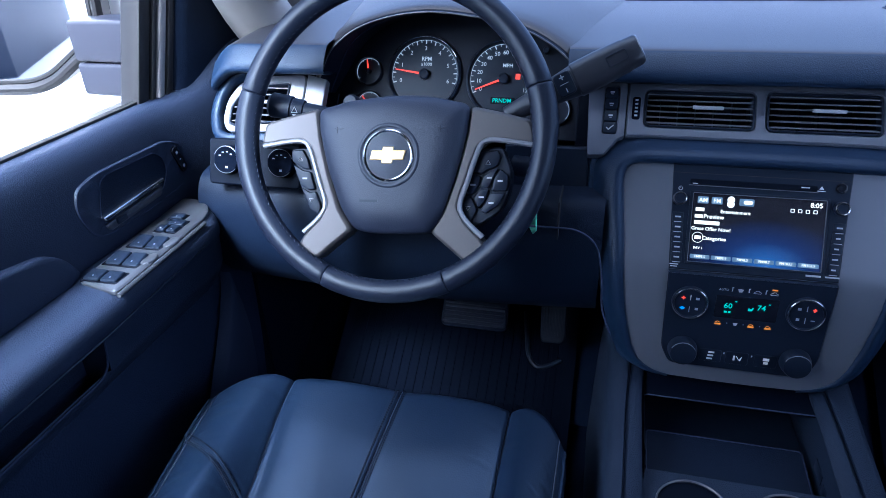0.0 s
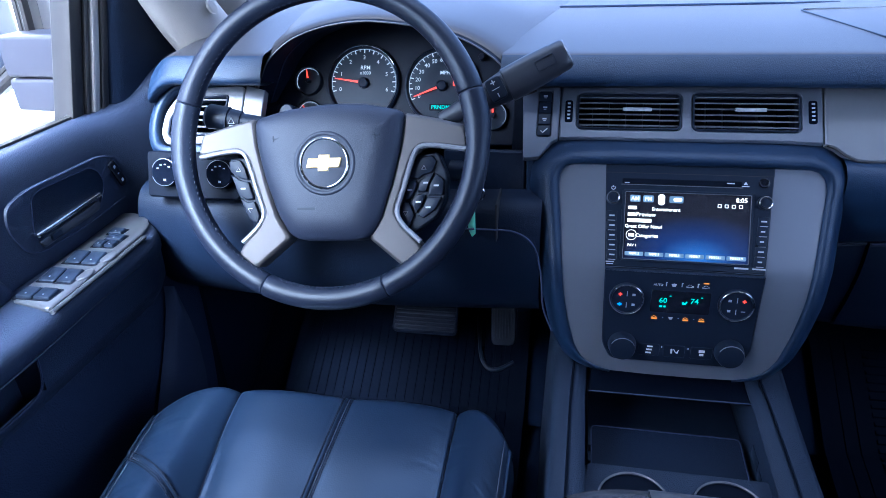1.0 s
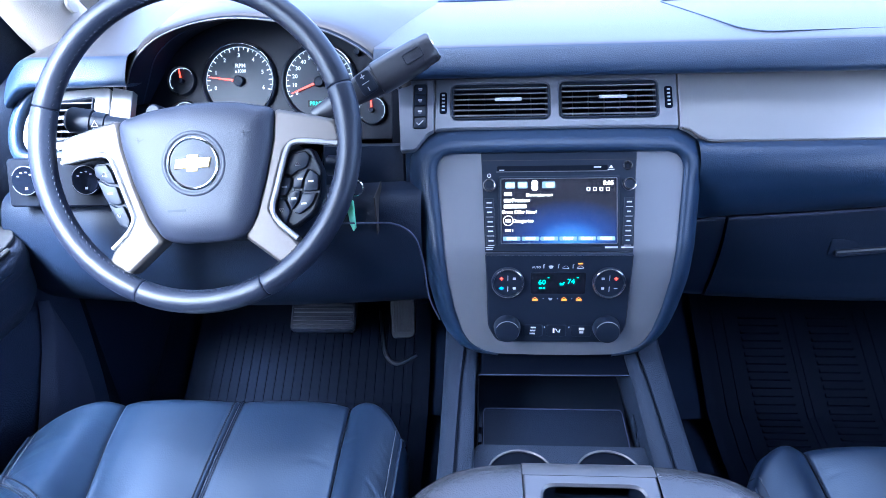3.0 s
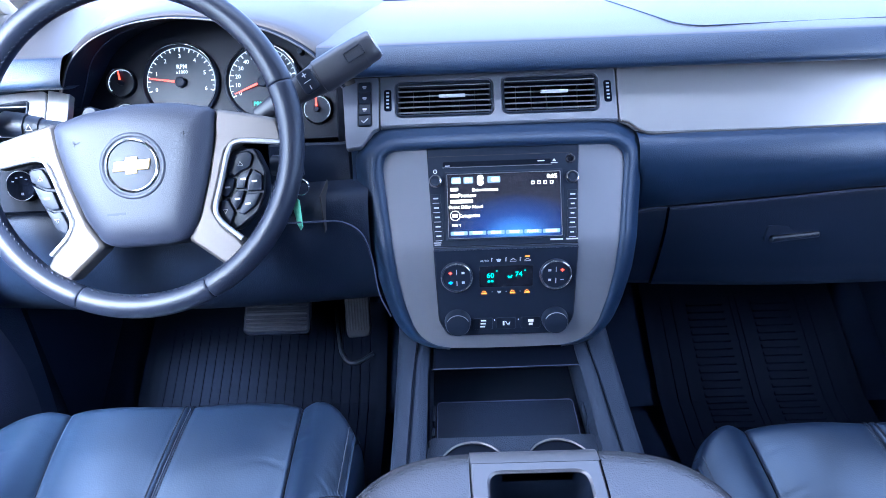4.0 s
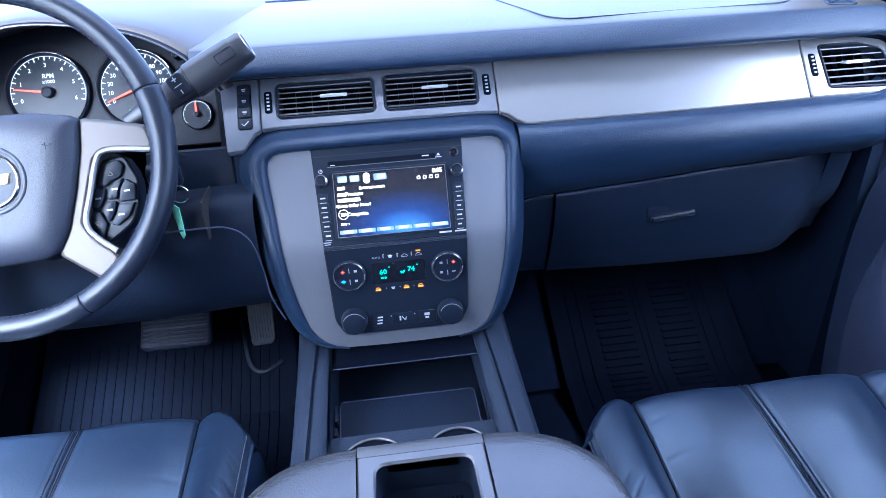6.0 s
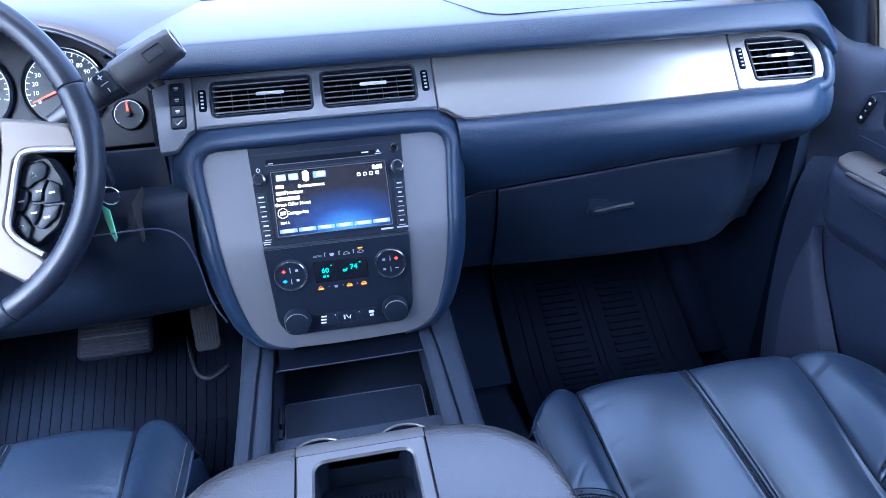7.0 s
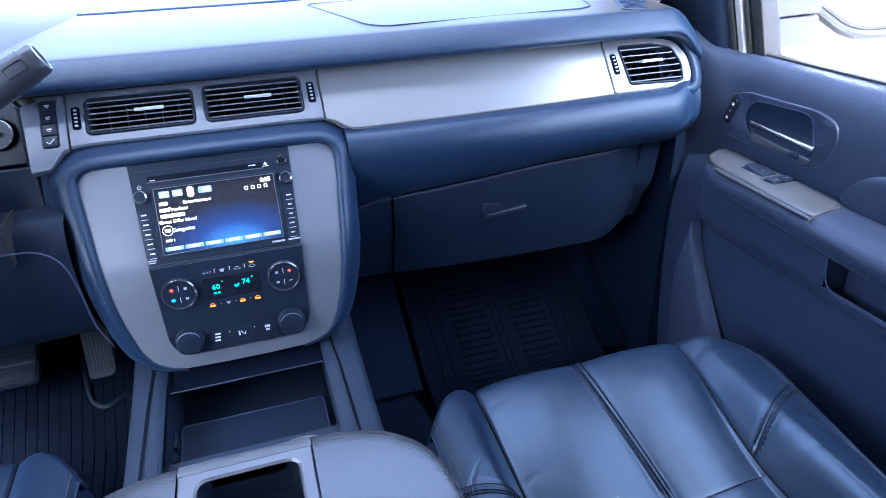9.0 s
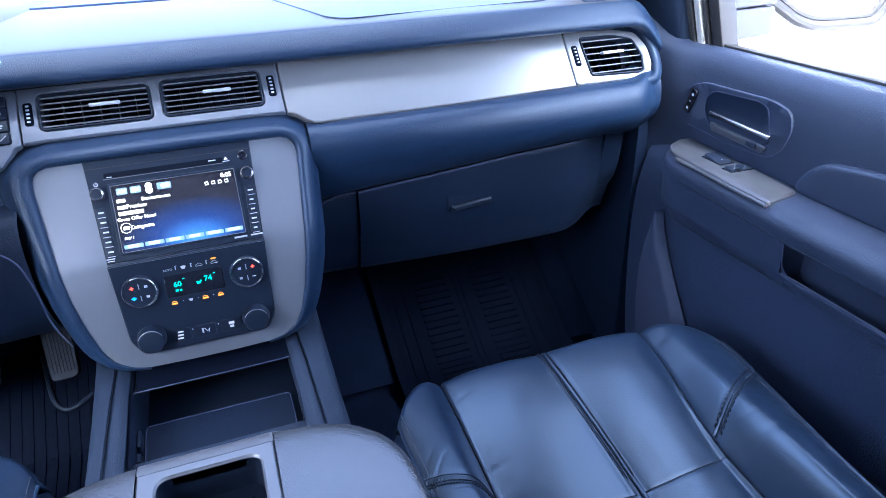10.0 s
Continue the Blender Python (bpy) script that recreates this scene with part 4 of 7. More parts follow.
bar(bm, CF, -0.0123, cv(0.5470), 0.0022, 0.0011, 0.005), bar(bm, CF, 0.0248, cv(0.5470), 0.0022, 0.0011, 0.005)
part("digits", bm, TEAL, disp, "teal digits")
bm = bmesh.new()
for i, u in enumerate((-0.028, -0.0095, 0.0090, 0.0275)):
    if i == 0:
        word(bm, CF, "AUTO", 0.0040, u, cv(0.5612), 0.0046)
    elif i == 1:
        plate(bm, CF, [(u - 0.0032, cv(0.5630)), (u - 0.0016, cv(0.5596)), (u + 0.0016, cv(0.5596)), (u + 0.0032, cv(0.5630)), (u, cv(0.5638))], t=0.0003, bev=0, w=0.0046)
    else:
        tube(bm, [CF @ Vector((u + a, cv(0.5598) + b, 0.0046)) for a, b in ((-0.0040, 0.0), (-0.0038, 0.0016), (-0.0022, 0.0020), (-0.0010, 0.0034), (0.0014, 0.0034), (0.0026, 0.0020), (0.0040, 0.0016), (0.0040, 0.0))], 0.0003, 4, True)
    if i:
        bar(bm, CF, u - 0.0092, cv(0.5625), 0.0011, 0.0052, 0.0046)
        bar(bm, CF, u - 0.0084, cv(0.5648), 0.0012, 0.0008, 0.0046)
plate(bm, CF, [(-0.0120, cv(0.5182)), (-0.0105, cv(0.5150)), (-0.0078, cv(0.5150)), (-0.0064, cv(0.5182))], t=0.0003, bev=0, w=0.0046)
for u in (-0.0185, 0.0, 0.0185):
    bar(bm, CF, u, cv(0.5172), 0.0010, 0.0010, 0.0046)
part("mark", bm, DIM, climate)
bm = bmesh.new()
bar(bm, CF, 0.0275, cv(0.5662), 0.0062, 0.0016, 0.0046)
for u in (-0.029, 0.0085, 0.0275):
    plate(bm, CF, [(u - 0.0036, cv(0.5143)), (u + 0.0036, cv(0.5143)), (u + 0.0036, cv(0.5162)), (u - 0.0005, cv(0.5164)), (u - 0.0036, cv(0.5158))], t=0.0003, bev=0, w=0.0046)
    tube(bm, [CF @ Vector((u + a, cv(0.5172) + b, 0.0047)) for a, b in ((-0.0030, 0.0), (-0.0005, 0.0018), (0.0026, 0.0004))], 0.00035, 4)
part("indicator", bm, AMBER, climate, "small amber indicator lamps")
for sd in (-1, 1):
    m = CF @ Matrix.Translation((sd * 0.0645, cv(0.5405), 0.004))
    bm = bmesh.new()
    lathe(bm, m, [(0.0212, 0), (0.0212, 0.004), (0.0200, 0.0058), (0.0186, 0.0052), (0.0180, 0.0040), (0.001, 0.0046)], 36)
    dial = part("dial", bm, BLACK, climate, "round rocker dial")
    bm = bmesh.new()
    tube(bm, [m @ Vector((0.0198 * math.cos(a), 0.0198 * math.sin(a), 0.0056)) for a in span(0, 2 * math.pi, 40)[:-1]], 0.0008, 6, True)
    part("dial_ring", bm, CHROME, dial, "bright ring")
    red, blu, wht = bmesh.new(), bmesh.new(), bmesh.new()
    pl = [(-0.0082, 0.0068)] if sd < 0 else [(0.0082, 0.0068)]
    for u, v in pl:
        bar(red, m, u, v, 0.0046, 0.0012, 0.0048), bar(red, m, u, v, 0.0012, 0.0046, 0.0049)
    part("plus_mark", red, NEEDLE, dial)
    if sd < 0:
        plate(blu, m, [(-0.0115, -0.0068), (-0.008, -0.0092), (-0.0050, -0.0068), (-0.008, -0.0046)], t=0.0003, bev=0, w=0.0048)
        part("cool_mark", blu, glow("blue_mark", (0.05, 0.35, 1.0), 0.11), dial)
    else:
        blu.free()
    for u, v, w, h in ((-sd * 0.0082, 0.0068, 0.0038, 0.0030), (-sd * 0.0082, -0.0068, 0.0036, 0.0030), (0, 0.0078, 0.0008, 0.0070), (0, -0.0078, 0.0008, 0.0070)):
        bar(wht, m, u, v, w, h, 0.0048)
    if sd > 0:
        bar(wht, m, 0.0082, -0.0068, 0.0046, 0.0009, 0.0048)
    part("mark", wht, DIM, dial)
    m = CF @ Matrix.Translation((sd * 0.0650, cv(0.4755), 0.004))
    bm = bmesh.new()
    lathe(bm, m, [(0.0178, 0), (0.0176, 0.004), (0.0162, 0.012), (0.0150, 0.0145), (0.0130, 0.0152), (0.001, 0.0150)], 32)
    kn = part("knob", bm, BLACK, climate, "round black knob")
    # silver arc painting the highlight on the knob's upper edge
    bm = bmesh.new()
    tube(bm, [m @ Vector((0.0153 * math.cos(a), 0.0153 * math.sin(a), 0.0142)) for a in span(radians(25), radians(155), 14)], 0.0006, 5)
    part("knob_glint", bm, SILVER, kn)
for i, u in enumerate((-0.0310, 0.0, 0.0330)):
    bm = bmesh.new()
    dome(bm, CF, rrect(0.026, 0.017, 0.002, u, cv(0.4705)), t=0.001, bulge=0.0005, depth=0.08, w=0.0041)
    key = part("button", bm, BLACK, climate)
    bm = bmesh.new()
    if i == 0:
        for d in (-0.0045, 0, 0.0045):
            bar(bm, CF, u + d * 0.15, cv(0.4712) + d, 0.0068, 0.0020, 0.0058)
    elif i == 1:
        bar(bm, CF, u - 0.0035, cv(0.4712), 0.0022, 0.0065, 0.0058)
        tube(bm, [CF @ Vector((u - 0.001 + a, cv(0.4712) + b, 0.006)) for a, b in ((0, 0.003), (0.003, -0.002), (0.006, 0.002), (0.0045, -0.003))], 0.0006, 4)
    else:
        bar(bm, CF, u, cv(0.4738), 0.0070, 0.0036, 0.0058), bar(bm, CF, u, cv(0.4690), 0.0050, 0.0030, 0.0058)
    part("mark", bm, WHITE, key)
bm = bmesh.new()
for u in (-0.0155, 0.0165):
    bar(bm, CF, u, cv(0.4755), 0.0012, 0.0020, 0.0046)
part("divider", bm, DIM, climate)

# ---- instrument hood and cluster ----
ARCH = [(-0.590, 0.738), (-0.572, 0.772), (-0.552, 0.808), (-0.520, 0.834), (-0.482, 0.849), (-0.440, 0.8575), (-0.398, 0.859), (-0.340, 0.852), (-0.290, 0.839), (-0.250, 0.817), (-0.222, 0.790), (-0.205, 0.765)]
arch = [Vector((x, 0, z)) for x, z in ((p.x, p.z) for p in curve_pts([(x, 0, z) for x, z in ARCH], 4))]
mid = Vector((-0.40, 0, 0.75))


def arch_ring(y, grow, drop=0.0, push=0.0):
    out = []
    for p in arch:
        d = (p - mid)
        q = mid + d * (1 + grow)
        out.append((q.x, y + push, q.z - drop * max(0, d.z)))
    return out


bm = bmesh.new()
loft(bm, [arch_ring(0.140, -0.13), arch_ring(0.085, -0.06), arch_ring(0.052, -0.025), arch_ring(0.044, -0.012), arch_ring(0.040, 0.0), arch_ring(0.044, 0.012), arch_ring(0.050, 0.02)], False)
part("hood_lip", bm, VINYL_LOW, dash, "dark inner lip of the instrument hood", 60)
# thin tubes paint the bright glints that run along the hood's lips
bm = bmesh.new()
tube(bm, [Vector(p) for p in arch_ring(0.0395, 0.0)], 0.0011, 6)
part("hood_glint", bm, SPINE, dash, "thin grey line for the glint on the hood edge")
bm = bmesh.new()
tube(bm, [Vector(p) for p in arch_ring(0.083, -0.0585)], 0.0010, 6)
part("hood_glint", bm, KICK, dash, "thin inner line for the second glint of the hood")
bm = bmesh.new()
rings = []
for y, g, f in ((0.046, 0.020, 0.0), (0.050, 0.045, 0.0), (0.060, 0.075, 0.02), (0.085, 0.12, 0.05), (0.13, 0.17, 0.12), (0.20, 0.24, 0.28), (0.30, 0.36, 0.55), (0.42, 0.5, 0.85), (0.56, 0.6, 1.0)):
    r = []
    for x, yy, z in arch_ring(y, g):
        base = 0.836 if y > 0.15 else 0.80
        r.append((x, yy, z + (min(z, base) - z) * f))
    rings.append(r)
loft(bm, rings, False)
part("instrument_hood", bm, DASH_TOP, dash, "black vinyl hood over the instruments", 60)

K_LEAN = 24.2
KF = face(-0.412, 0.108, 0.765, K_LEAN)


def ku(x):
    return x + 0.412


def kv(z):
    return (z - 0.765) / math.cos(radians(K_LEAN))


cluster = thing("instrument_cluster", (-0.412, 0.108, 0.70), "black instrument cluster with white dials and red needles", "instruments")
bm = bmesh.new()
plate(bm, KF, soften([(-0.165, -0.085), (0.205, -0.085), (0.203, 0.02), (0.165, 0.055), (0.08, 0.088), (-0.06, 0.088), (-0.13, 0.06), (-0.165, 0.0)], 0.02), t=0.006, bev=0.001, w=-0.002)
part("faceplate", bm, CLUSTER, cluster)
bm = bmesh.new()
plate(bm, KF, soften([(0.190, -0.10), (0.212, -0.10), (0.214, 0.03), (0.190, 0.03)], 0.004), t=0.05, bev=0.002, w=0.015)
part("side_panel", bm, DARK_TRIM, cluster)


def gauge(x, z, r, needle, ticks, nums, a0, a1, label, small=False):
    m = KF @ Matrix.Translation((ku(x), kv(z), 0))
    bm = bmesh.new()
    lathe(bm, m, [(r * 1.10, -0.002), (r * 1.08, 0.004), (r * 1.02, 0.0055), (r * 0.99, 0.003), (r * 0.97, 0.0)], 40, False)
    g = part("gauge", bm, BLACK, cluster, label)
    bm = bmesh.new()
    lathe(bm, m, [(r, 0.0002), (r * 0.5, 0.0003), (0.0002, 0.0003)], 40)
    part("dial_face", bm, BLACK, g)
    bm = bmesh.new()
    tube(bm, [m @ Vector((r * 1.04 * math.cos(a), r * 1.04 * math.sin(a), 0.0052)) for a in span(radians(28), radians(152), 24)], r * 0.012 + 0.0002, 6)
    part("bezel_ring", bm, CHROME, g, "bright upper bezel arc")
    bm = bmesh.new()
    for i in range(ticks + 1):
        a = radians(a0 + (a1 - a0) * i / ticks)
        big = i % (2 if not small else 1) == 0
        l = 0.10 if big else 0.06
        k = m @ Matrix.Rotation(a, 4, "Z")
        bar(bm, k, r * (0.95 - l / 2), 0, r * l, r * (0.03 if big else 0.018), 0.0008)
    tube(bm, [m @ Vector((r * 0.955 * math.cos(a), r * 0.955 * math.sin(a), 0.0008)) for a in [radians(a0 + (a1 - a0) * i / 40) for i in range(41)]], 0.0003, 4)
    part("scale_marks", bm, DIALW, g)
    bm = bmesh.new()
    for i, s in enumerate(nums):
        if s:
            a = radians(a0 + (a1 - a0) * i / max(1, len(nums) - 1))
            word(bm, m, s, r * (0.158 if not small else 0.42), r * 0.72 * math.cos(a), r * 0.72 * math.sin(a), 0.0009)
    if bm.verts:
        part("dial_print", bm, DIALW, g, "white numerals")
    else:
        bm.free()
    a = radians(needle)
    k = m @ Matrix.Rotation(a, 4, "Z")
    bm = bmesh.new()
    plate(bm, k, [(0.0, -0.0016), (r * 0.86, -0.0006), (r * 0.86, 0.0006), (0.0, 0.0016)], t=0.001, bev=0.0002, w=0.0045)
    part("needle", bm, NEEDLE, g, "red needle")
    bm = bmesh.new()
    hub = r * 0.15 if not small else r * 0.2
    lathe(bm, m, [(hub, 0.0), (hub, 0.0055), (hub * 0.8, 0.0068), (0.0003, 0.0070)], 20)
    part("hub", bm, VINYL_LOW, g)
    return m, g


m, g = gauge(-0.441, 0.764, 0.0500, 172, 24, ("0", "1", "2", "3", "4", "5", "6"), 195, -15, "tachometer with white numerals")
bm = bmesh.new()
word(bm, m, "RPM", 0.0080, 0.002, 0.0215, 0.0009), word(bm, m, "x1000", 0.0065, 0.002, 0.0140, 0.0009)
part("legend", bm, DIALW, g)
m, g = gauge(-0.326, 0.761, 0.0495, 202, 24, ("0", "10", "20", "30", "40", "50", "60", "70", "80", "90", "100", "110", "120"), 205, -25, "speedometer with white numerals")
bm = bmesh.new()
word(bm, m, "MPH", 0.0072, 0.004, 0.0180, 0.0009)
part("legend", bm, DIALW, g)
bm = bmesh.new()
plate(bm, m, rrect(0.034, 0.0095, 0.001, 0.0, -0.0300), t=0.001, bev=0, w=0.0008)
part("gear_window", bm, GLOSS, g)
bm = bmesh.new()
word(bm, m, "PRNDM", 0.0078, -0.001, -0.0300, 0.0012)
part("gear_text", bm, TEAL, g, "teal gear letters")
bm = bmesh.new()
bar(bm, m, 0.019, 0.0035, 0.0065, 0.0075, 0.001)
part("warning_lamp", bm, NEEDLE, g, "red warning lamp")
gauge(-0.525, 0.766, 0.0190, 100, 4, ("", "", ""), 215, 35, "small oil gauge", True)
gauge(-0.522, 0.722, 0.0190, 130, 4, ("", "", ""), 215, 35, "small temperature gauge", True)
gauge(-0.252, 0.724, 0.0190, 92, 4, ("", "", ""), 215, -35, "small voltage gauge", True)
bm = bmesh.new()
lathe(bm, KF @ Matrix.Translation((ku(-0.270), kv(0.796), 0)), [(0.0045, -0.003), (0.0045, 0.010), (0.0036, 0.0115), (0.0004, 0.0115)], 16)
part("reset_knob", bm, BLACK, cluster, "small black reset knob")

# ---- left switch panel ----
LF = face(-0.635, -0.062, 0.682, 20)
panel = thing("headlamp_panel", (-0.635, -0.05, 0.65), "dark switch panel with two round knobs", "switch panel")
bm = bmesh.new()
plate(bm, LF, rrect(0.135, 0.062, 0.006, 0, 0), t=0.05, bev=0.002, w=0.0)
part("body", bm, DARK_TRIM, panel)
for u in (-0.0345, 0.0445):
    m = LF @ Matrix.Translation((u, 0.003, 0))
    bm = bmesh.new()
    lathe(bm, m, [(0.0195, 0), (0.0190, 0.010), (0.0170, 0.0125), (0.0150, 0.0118), (0.0005, 0.0118)], 32)
    kn = part("knob", bm, RUBBER, panel, "round knob with white marks")
    bm = bmesh.new()
    tube(bm, [m @ Vector((0.0178 * math.cos(a), 0.0178 * math.sin(a), 0.0118)) for a in span(radians(20), radians(160), 16)], 0.0006, 5)
    tube(bm, [m @ Vector((0.0178 * math.cos(a), 0.0178 * math.sin(a), 0.0118)) for a in span(radians(200), radians(320), 16)], 0.0005, 5)
    part("knob_ring", bm, SILVER, kn)
    bm = bmesh.new()
    for a in (150, 115, 80, 45):
        bar(bm, m, 0.0105 * math.cos(radians(a)), 0.0105 * math.sin(radians(a)), 0.0028, 0.0014, 0.0122)
    bar(bm, m, 0.001, -0.010, 0.0034, 0.0028, 0.0122)
    part("mark", bm, DIM, kn)

# ---- steering column, stalk, gear lever ----
W_LEAN = 26.57
HUB = face(-0.424, -0.1025, 0.7175, W_LEAN, 3.2)
column = thing("steering_column", (-0.42, 0.0, 0.66), "dark plastic steering column shroud", "steering column")
bm = bmesh.new()
rings = []
for w, a, b, dv in ((-0.045, 0.055, 0.050, -0.005), (-0.060, 0.072, 0.062, -0.010), (-0.12, 0.078, 0.066, -0.014), (-0.20, 0.082, 0.068, -0.016)):
    rings.append([HUB @ Vector((x * a / 0.08, y * b / 0.07 + dv, w)) for x, y in rrect(0.16, 0.14, 0.045, n=5)])
loft(bm, rings)
part("shroud", bm, BLACK, column)
bm = bmesh.new()
m = Matrix.Translation((-0.290, -0.035, 0.690)) @ look((0, 0, 0), (-1, 0.15, 0)).to_3x3().to_4x4()
lathe(bm, m, [(0.013, 0.0), (0.013, 0.028), (0.0115, 0.031), (0.0085, 0.031), (0.008, 0.028), (0.0005, 0.028)], 24)
lock = part("ignition_lock", bm, BLACK, column, "round ignition lock")
bm = bmesh.new()
tube(bm, [m @ Vector((0.0125 * math.cos(a), 0.0125 * math.sin(a), 0.0305)) for a in span(0, 2 * math.pi, 24)[:-1]], 0.0010, 6, True)
part("lock_ring", bm, SILVER, lock)
key = thing("ignition_key", (-0.258, -0.045, 0.66), "key in the ignition with a small green tag", "key")
bm = bmesh.new()
plate(bm, Matrix.Translation((-0.262, -0.045, 0.688)) @ Matrix.Rotation(radians(90), 4, "X"), rrect(0.020, 0.030, 0.007), t=0.008, bev=0.002)
part("key_head", bm, BLACK, key)
bm = bmesh.new()
tube(bm, [(-0.256 + 0.011 * math.cos(a), -0.055, 0.668 + 0.011 * math.sin(a)) for a in span(0, 2 * math.pi, 18)[:-1]], 0.0009, 6, True)
part("key_ring", bm, CHROME, key)
bm = bmesh.new()
plate(bm, Matrix.Translation((-0.262, -0.066, 0.637)) @ Matrix.Rotation(radians(-55), 4, "Z") @ Matrix.Rotation(radians(86), 4, "X") @ Matrix.Rotation(radians(12), 4, "Z"), [(-0.011, 0.022), (0.013, 0.018), (0.011, -0.016), (0.002, -0.022), (-0.012, -0.010)], t=0.0012, bev=0.0002)
part("tag", bm, surface("green_tag", (0.12, 0.40, 0.28), 0.4, mottle=0.2), key, "green plastic tag")

stalk = thing("indicator_stalk", (-0.50, -0.06, 0.74), "black indicator stalk behind the steering wheel", "stalk")
bm = bmesh.new()
tube(bm, [(-0.47, -0.035, 0.738), (-0.52, -0.040, 0.746), (-0.560, -0.0425, 0.7515), (-0.5605, -0.0426, 0.7516), (-0.574, -0.0435, 0.7538), (-0.5745, -0.0436, 0.7539), (-0.576, -0.0437, 0.7541), (-0.5765, -0.0437, 0.7542), (-0.602, -0.0455, 0.758), (-0.6065, -0.046, 0.7585)], [0.0075, 0.0085, 0.0105, 0.0128, 0.0140, 0.0128, 0.0128, 0.0155, 0.0165, 0.012], 16, ratio=0.8)
part("arm", bm, BLACK, stalk)
bm = bmesh.new()
m = face(-0.567, -0.0566, 0.7555, 22)
tube(bm, [m @ Vector((a, b, 0)) for a, b in ((-0.004, -0.003), (0.0, 0.004), (0.004, -0.003))], 0.0007, 5, True)
bar(bm, m, 0.0, -0.006, 0.006, 0.0012, 0.0)
part("mark", bm, WHITE, stalk)
bm = bmesh.new()
lathe(bm, Matrix.Translation((-0.492, -0.045, 0.764)) @ look((0, 0, 0), (0, 1, -0.5)).to_3x3().to_4x4(), [(0.010, -0.01), (0.010, 0.006), (0.008, 0.009), (0.0004, 0.009)], 18)
part("hazard_button", bm, BLACK, stalk)

lever = thing("gear_lever", (-0.29, -0.02, 0.755), "black column gear lever with plus and minus buttons", "gear lever")
L0, L1 = Vector((-0.300, -0.030, 0.752)), Vector((-0.1535, -0.004, 0.828))
ax = (L1 - L0).normalized()
up = Vector((0.0, -0.93, 0.37))
up = (up - ax * up.dot(ax)).normalized()
LM = Matrix((ax, up.cross(ax), up)).transposed().to_4x4()
LM.translation = L0
ln = (L1 - L0).length


def lev(s, a, b):
    return [LM @ Vector((s, a * math.copysign(abs(math.cos(t)) ** 0.75, math.cos(t)), b * math.copysign(abs(math.sin(t)) ** 0.75, math.sin(t)))) for t in span(0, 2 * math.pi, 20)[:-1]]


bm = bmesh.new()
loft(bm, [lev(0, 0.010, 0.010), lev(0.03, 0.0125, 0.012), lev(0.055, 0.0150, 0.013), lev(0.085, 0.0185, 0.0148), lev(0.089, 0.0190, 0.0150)])
part("stem", bm, GRIP, lever)
bm = bmesh.new()
loft(bm, [lev(0.0885, 0.0180, 0.0143), lev(0.0900, 0.0205, 0.0158), lev(0.12, 0.0205, 0.016), lev(0.15, 0.0192, 0.0152), lev(ln - 0.022, 0.0185, 0.0148), lev(ln - 0.0212, 0.0178, 0.0142), lev(ln - 0.020, 0.0185, 0.0148), lev(ln - 0.003, 0.0180, 0.0142), lev(ln, 0.0160, 0.0125), lev(ln + 0.0005, 0.0135, 0.0105), lev(ln - 0.003, 0.0125, 0.0095)])
part("grip", bm, GRIP, lever, "grained black grip")
bm = bmesh.new()
loft(bm, [lev(ln - 0.0028, 0.0122, 0.0093), lev(ln - 0.0020, 0.0060, 0.0045), lev(ln - 0.0019, 0.0004, 0.0004)])
part("grip_end", bm, DARK_TRIM, lever, "dark recessed end button")
bm = bmesh.new()
tube(bm, lev(ln + 0.0002, 0.0150, 0.0118), 0.0013, 6, True)
part("grip_ring", bm, SILVER, lever)
bm = bmesh.new()
plate(bm, LM, soften([(0.128, -0.007), (0.152, -0.007), (0.152, 0.006), (0.128, 0.006)], 0.002), [soften([(0.1292, -0.0058), (0.1508, -0.0058), (0.1508, 0.0048), (0.1292, 0.0048)], 0.002)], t=0.002, bev=0.0003, w=0.0166)
part("button_edge", bm, BLACK, lever)
m = LM @ Matrix.Translation((0.0765, 0.0, 0.0158)) @ Matrix.Rotation(radians(-4), 4, "Y")
bm = bmesh.new()
dome(bm, m, rrect(0.020, 0.027, 0.004), t=0.003, bulge=0.0014, depth=0.15)
rk = part("rocker", bm, BLACK, lever)
bm = bmesh.new()
bar(bm, m, 0, 0.0080, 0.0060, 0.0012, 0.0018), bar(bm, m, 0, 0.0080, 0.0012, 0.0060, 0.0019), bar(bm, m, 0, -0.0080, 0.0012, 0.0050, 0.0018), bar(bm, m, 0.0, 0.0, 0.010, 0.0007, 0.0017)
part("mark", bm, WHITE, rk)

# ---- steering wheel ----
wheel = thing("steering_wheel", HUB.translation, "black leather steering wheel with satin silver spokes", "steering wheel")
CV, RAD, CU, CW = 0.0255, 0.1840, -0.0055, 0.0030


def rim_ring(deg, grow=1.0):
    a = radians(deg)
    c = Vector((math.cos(a), math.sin(a), 0))
    fat = 1 + 0.10 * math.exp(-((((deg % 360) - 10) / 16) ** 2)) + 0.10 * math.exp(-((((deg % 360) - 170) / 16) ** 2))
    out = []
    for j in range(16):
        t = 2 * math.pi * j / 16
        rr = RAD + grow * 0.0140 * fat * math.cos(t)
        out.append(HUB @ Vector((CU + rr * c.x, CV + rr * c.y, CW + grow * 0.0145 * math.sin(t))))
    return out


seams = (17, 163, 246, 294)
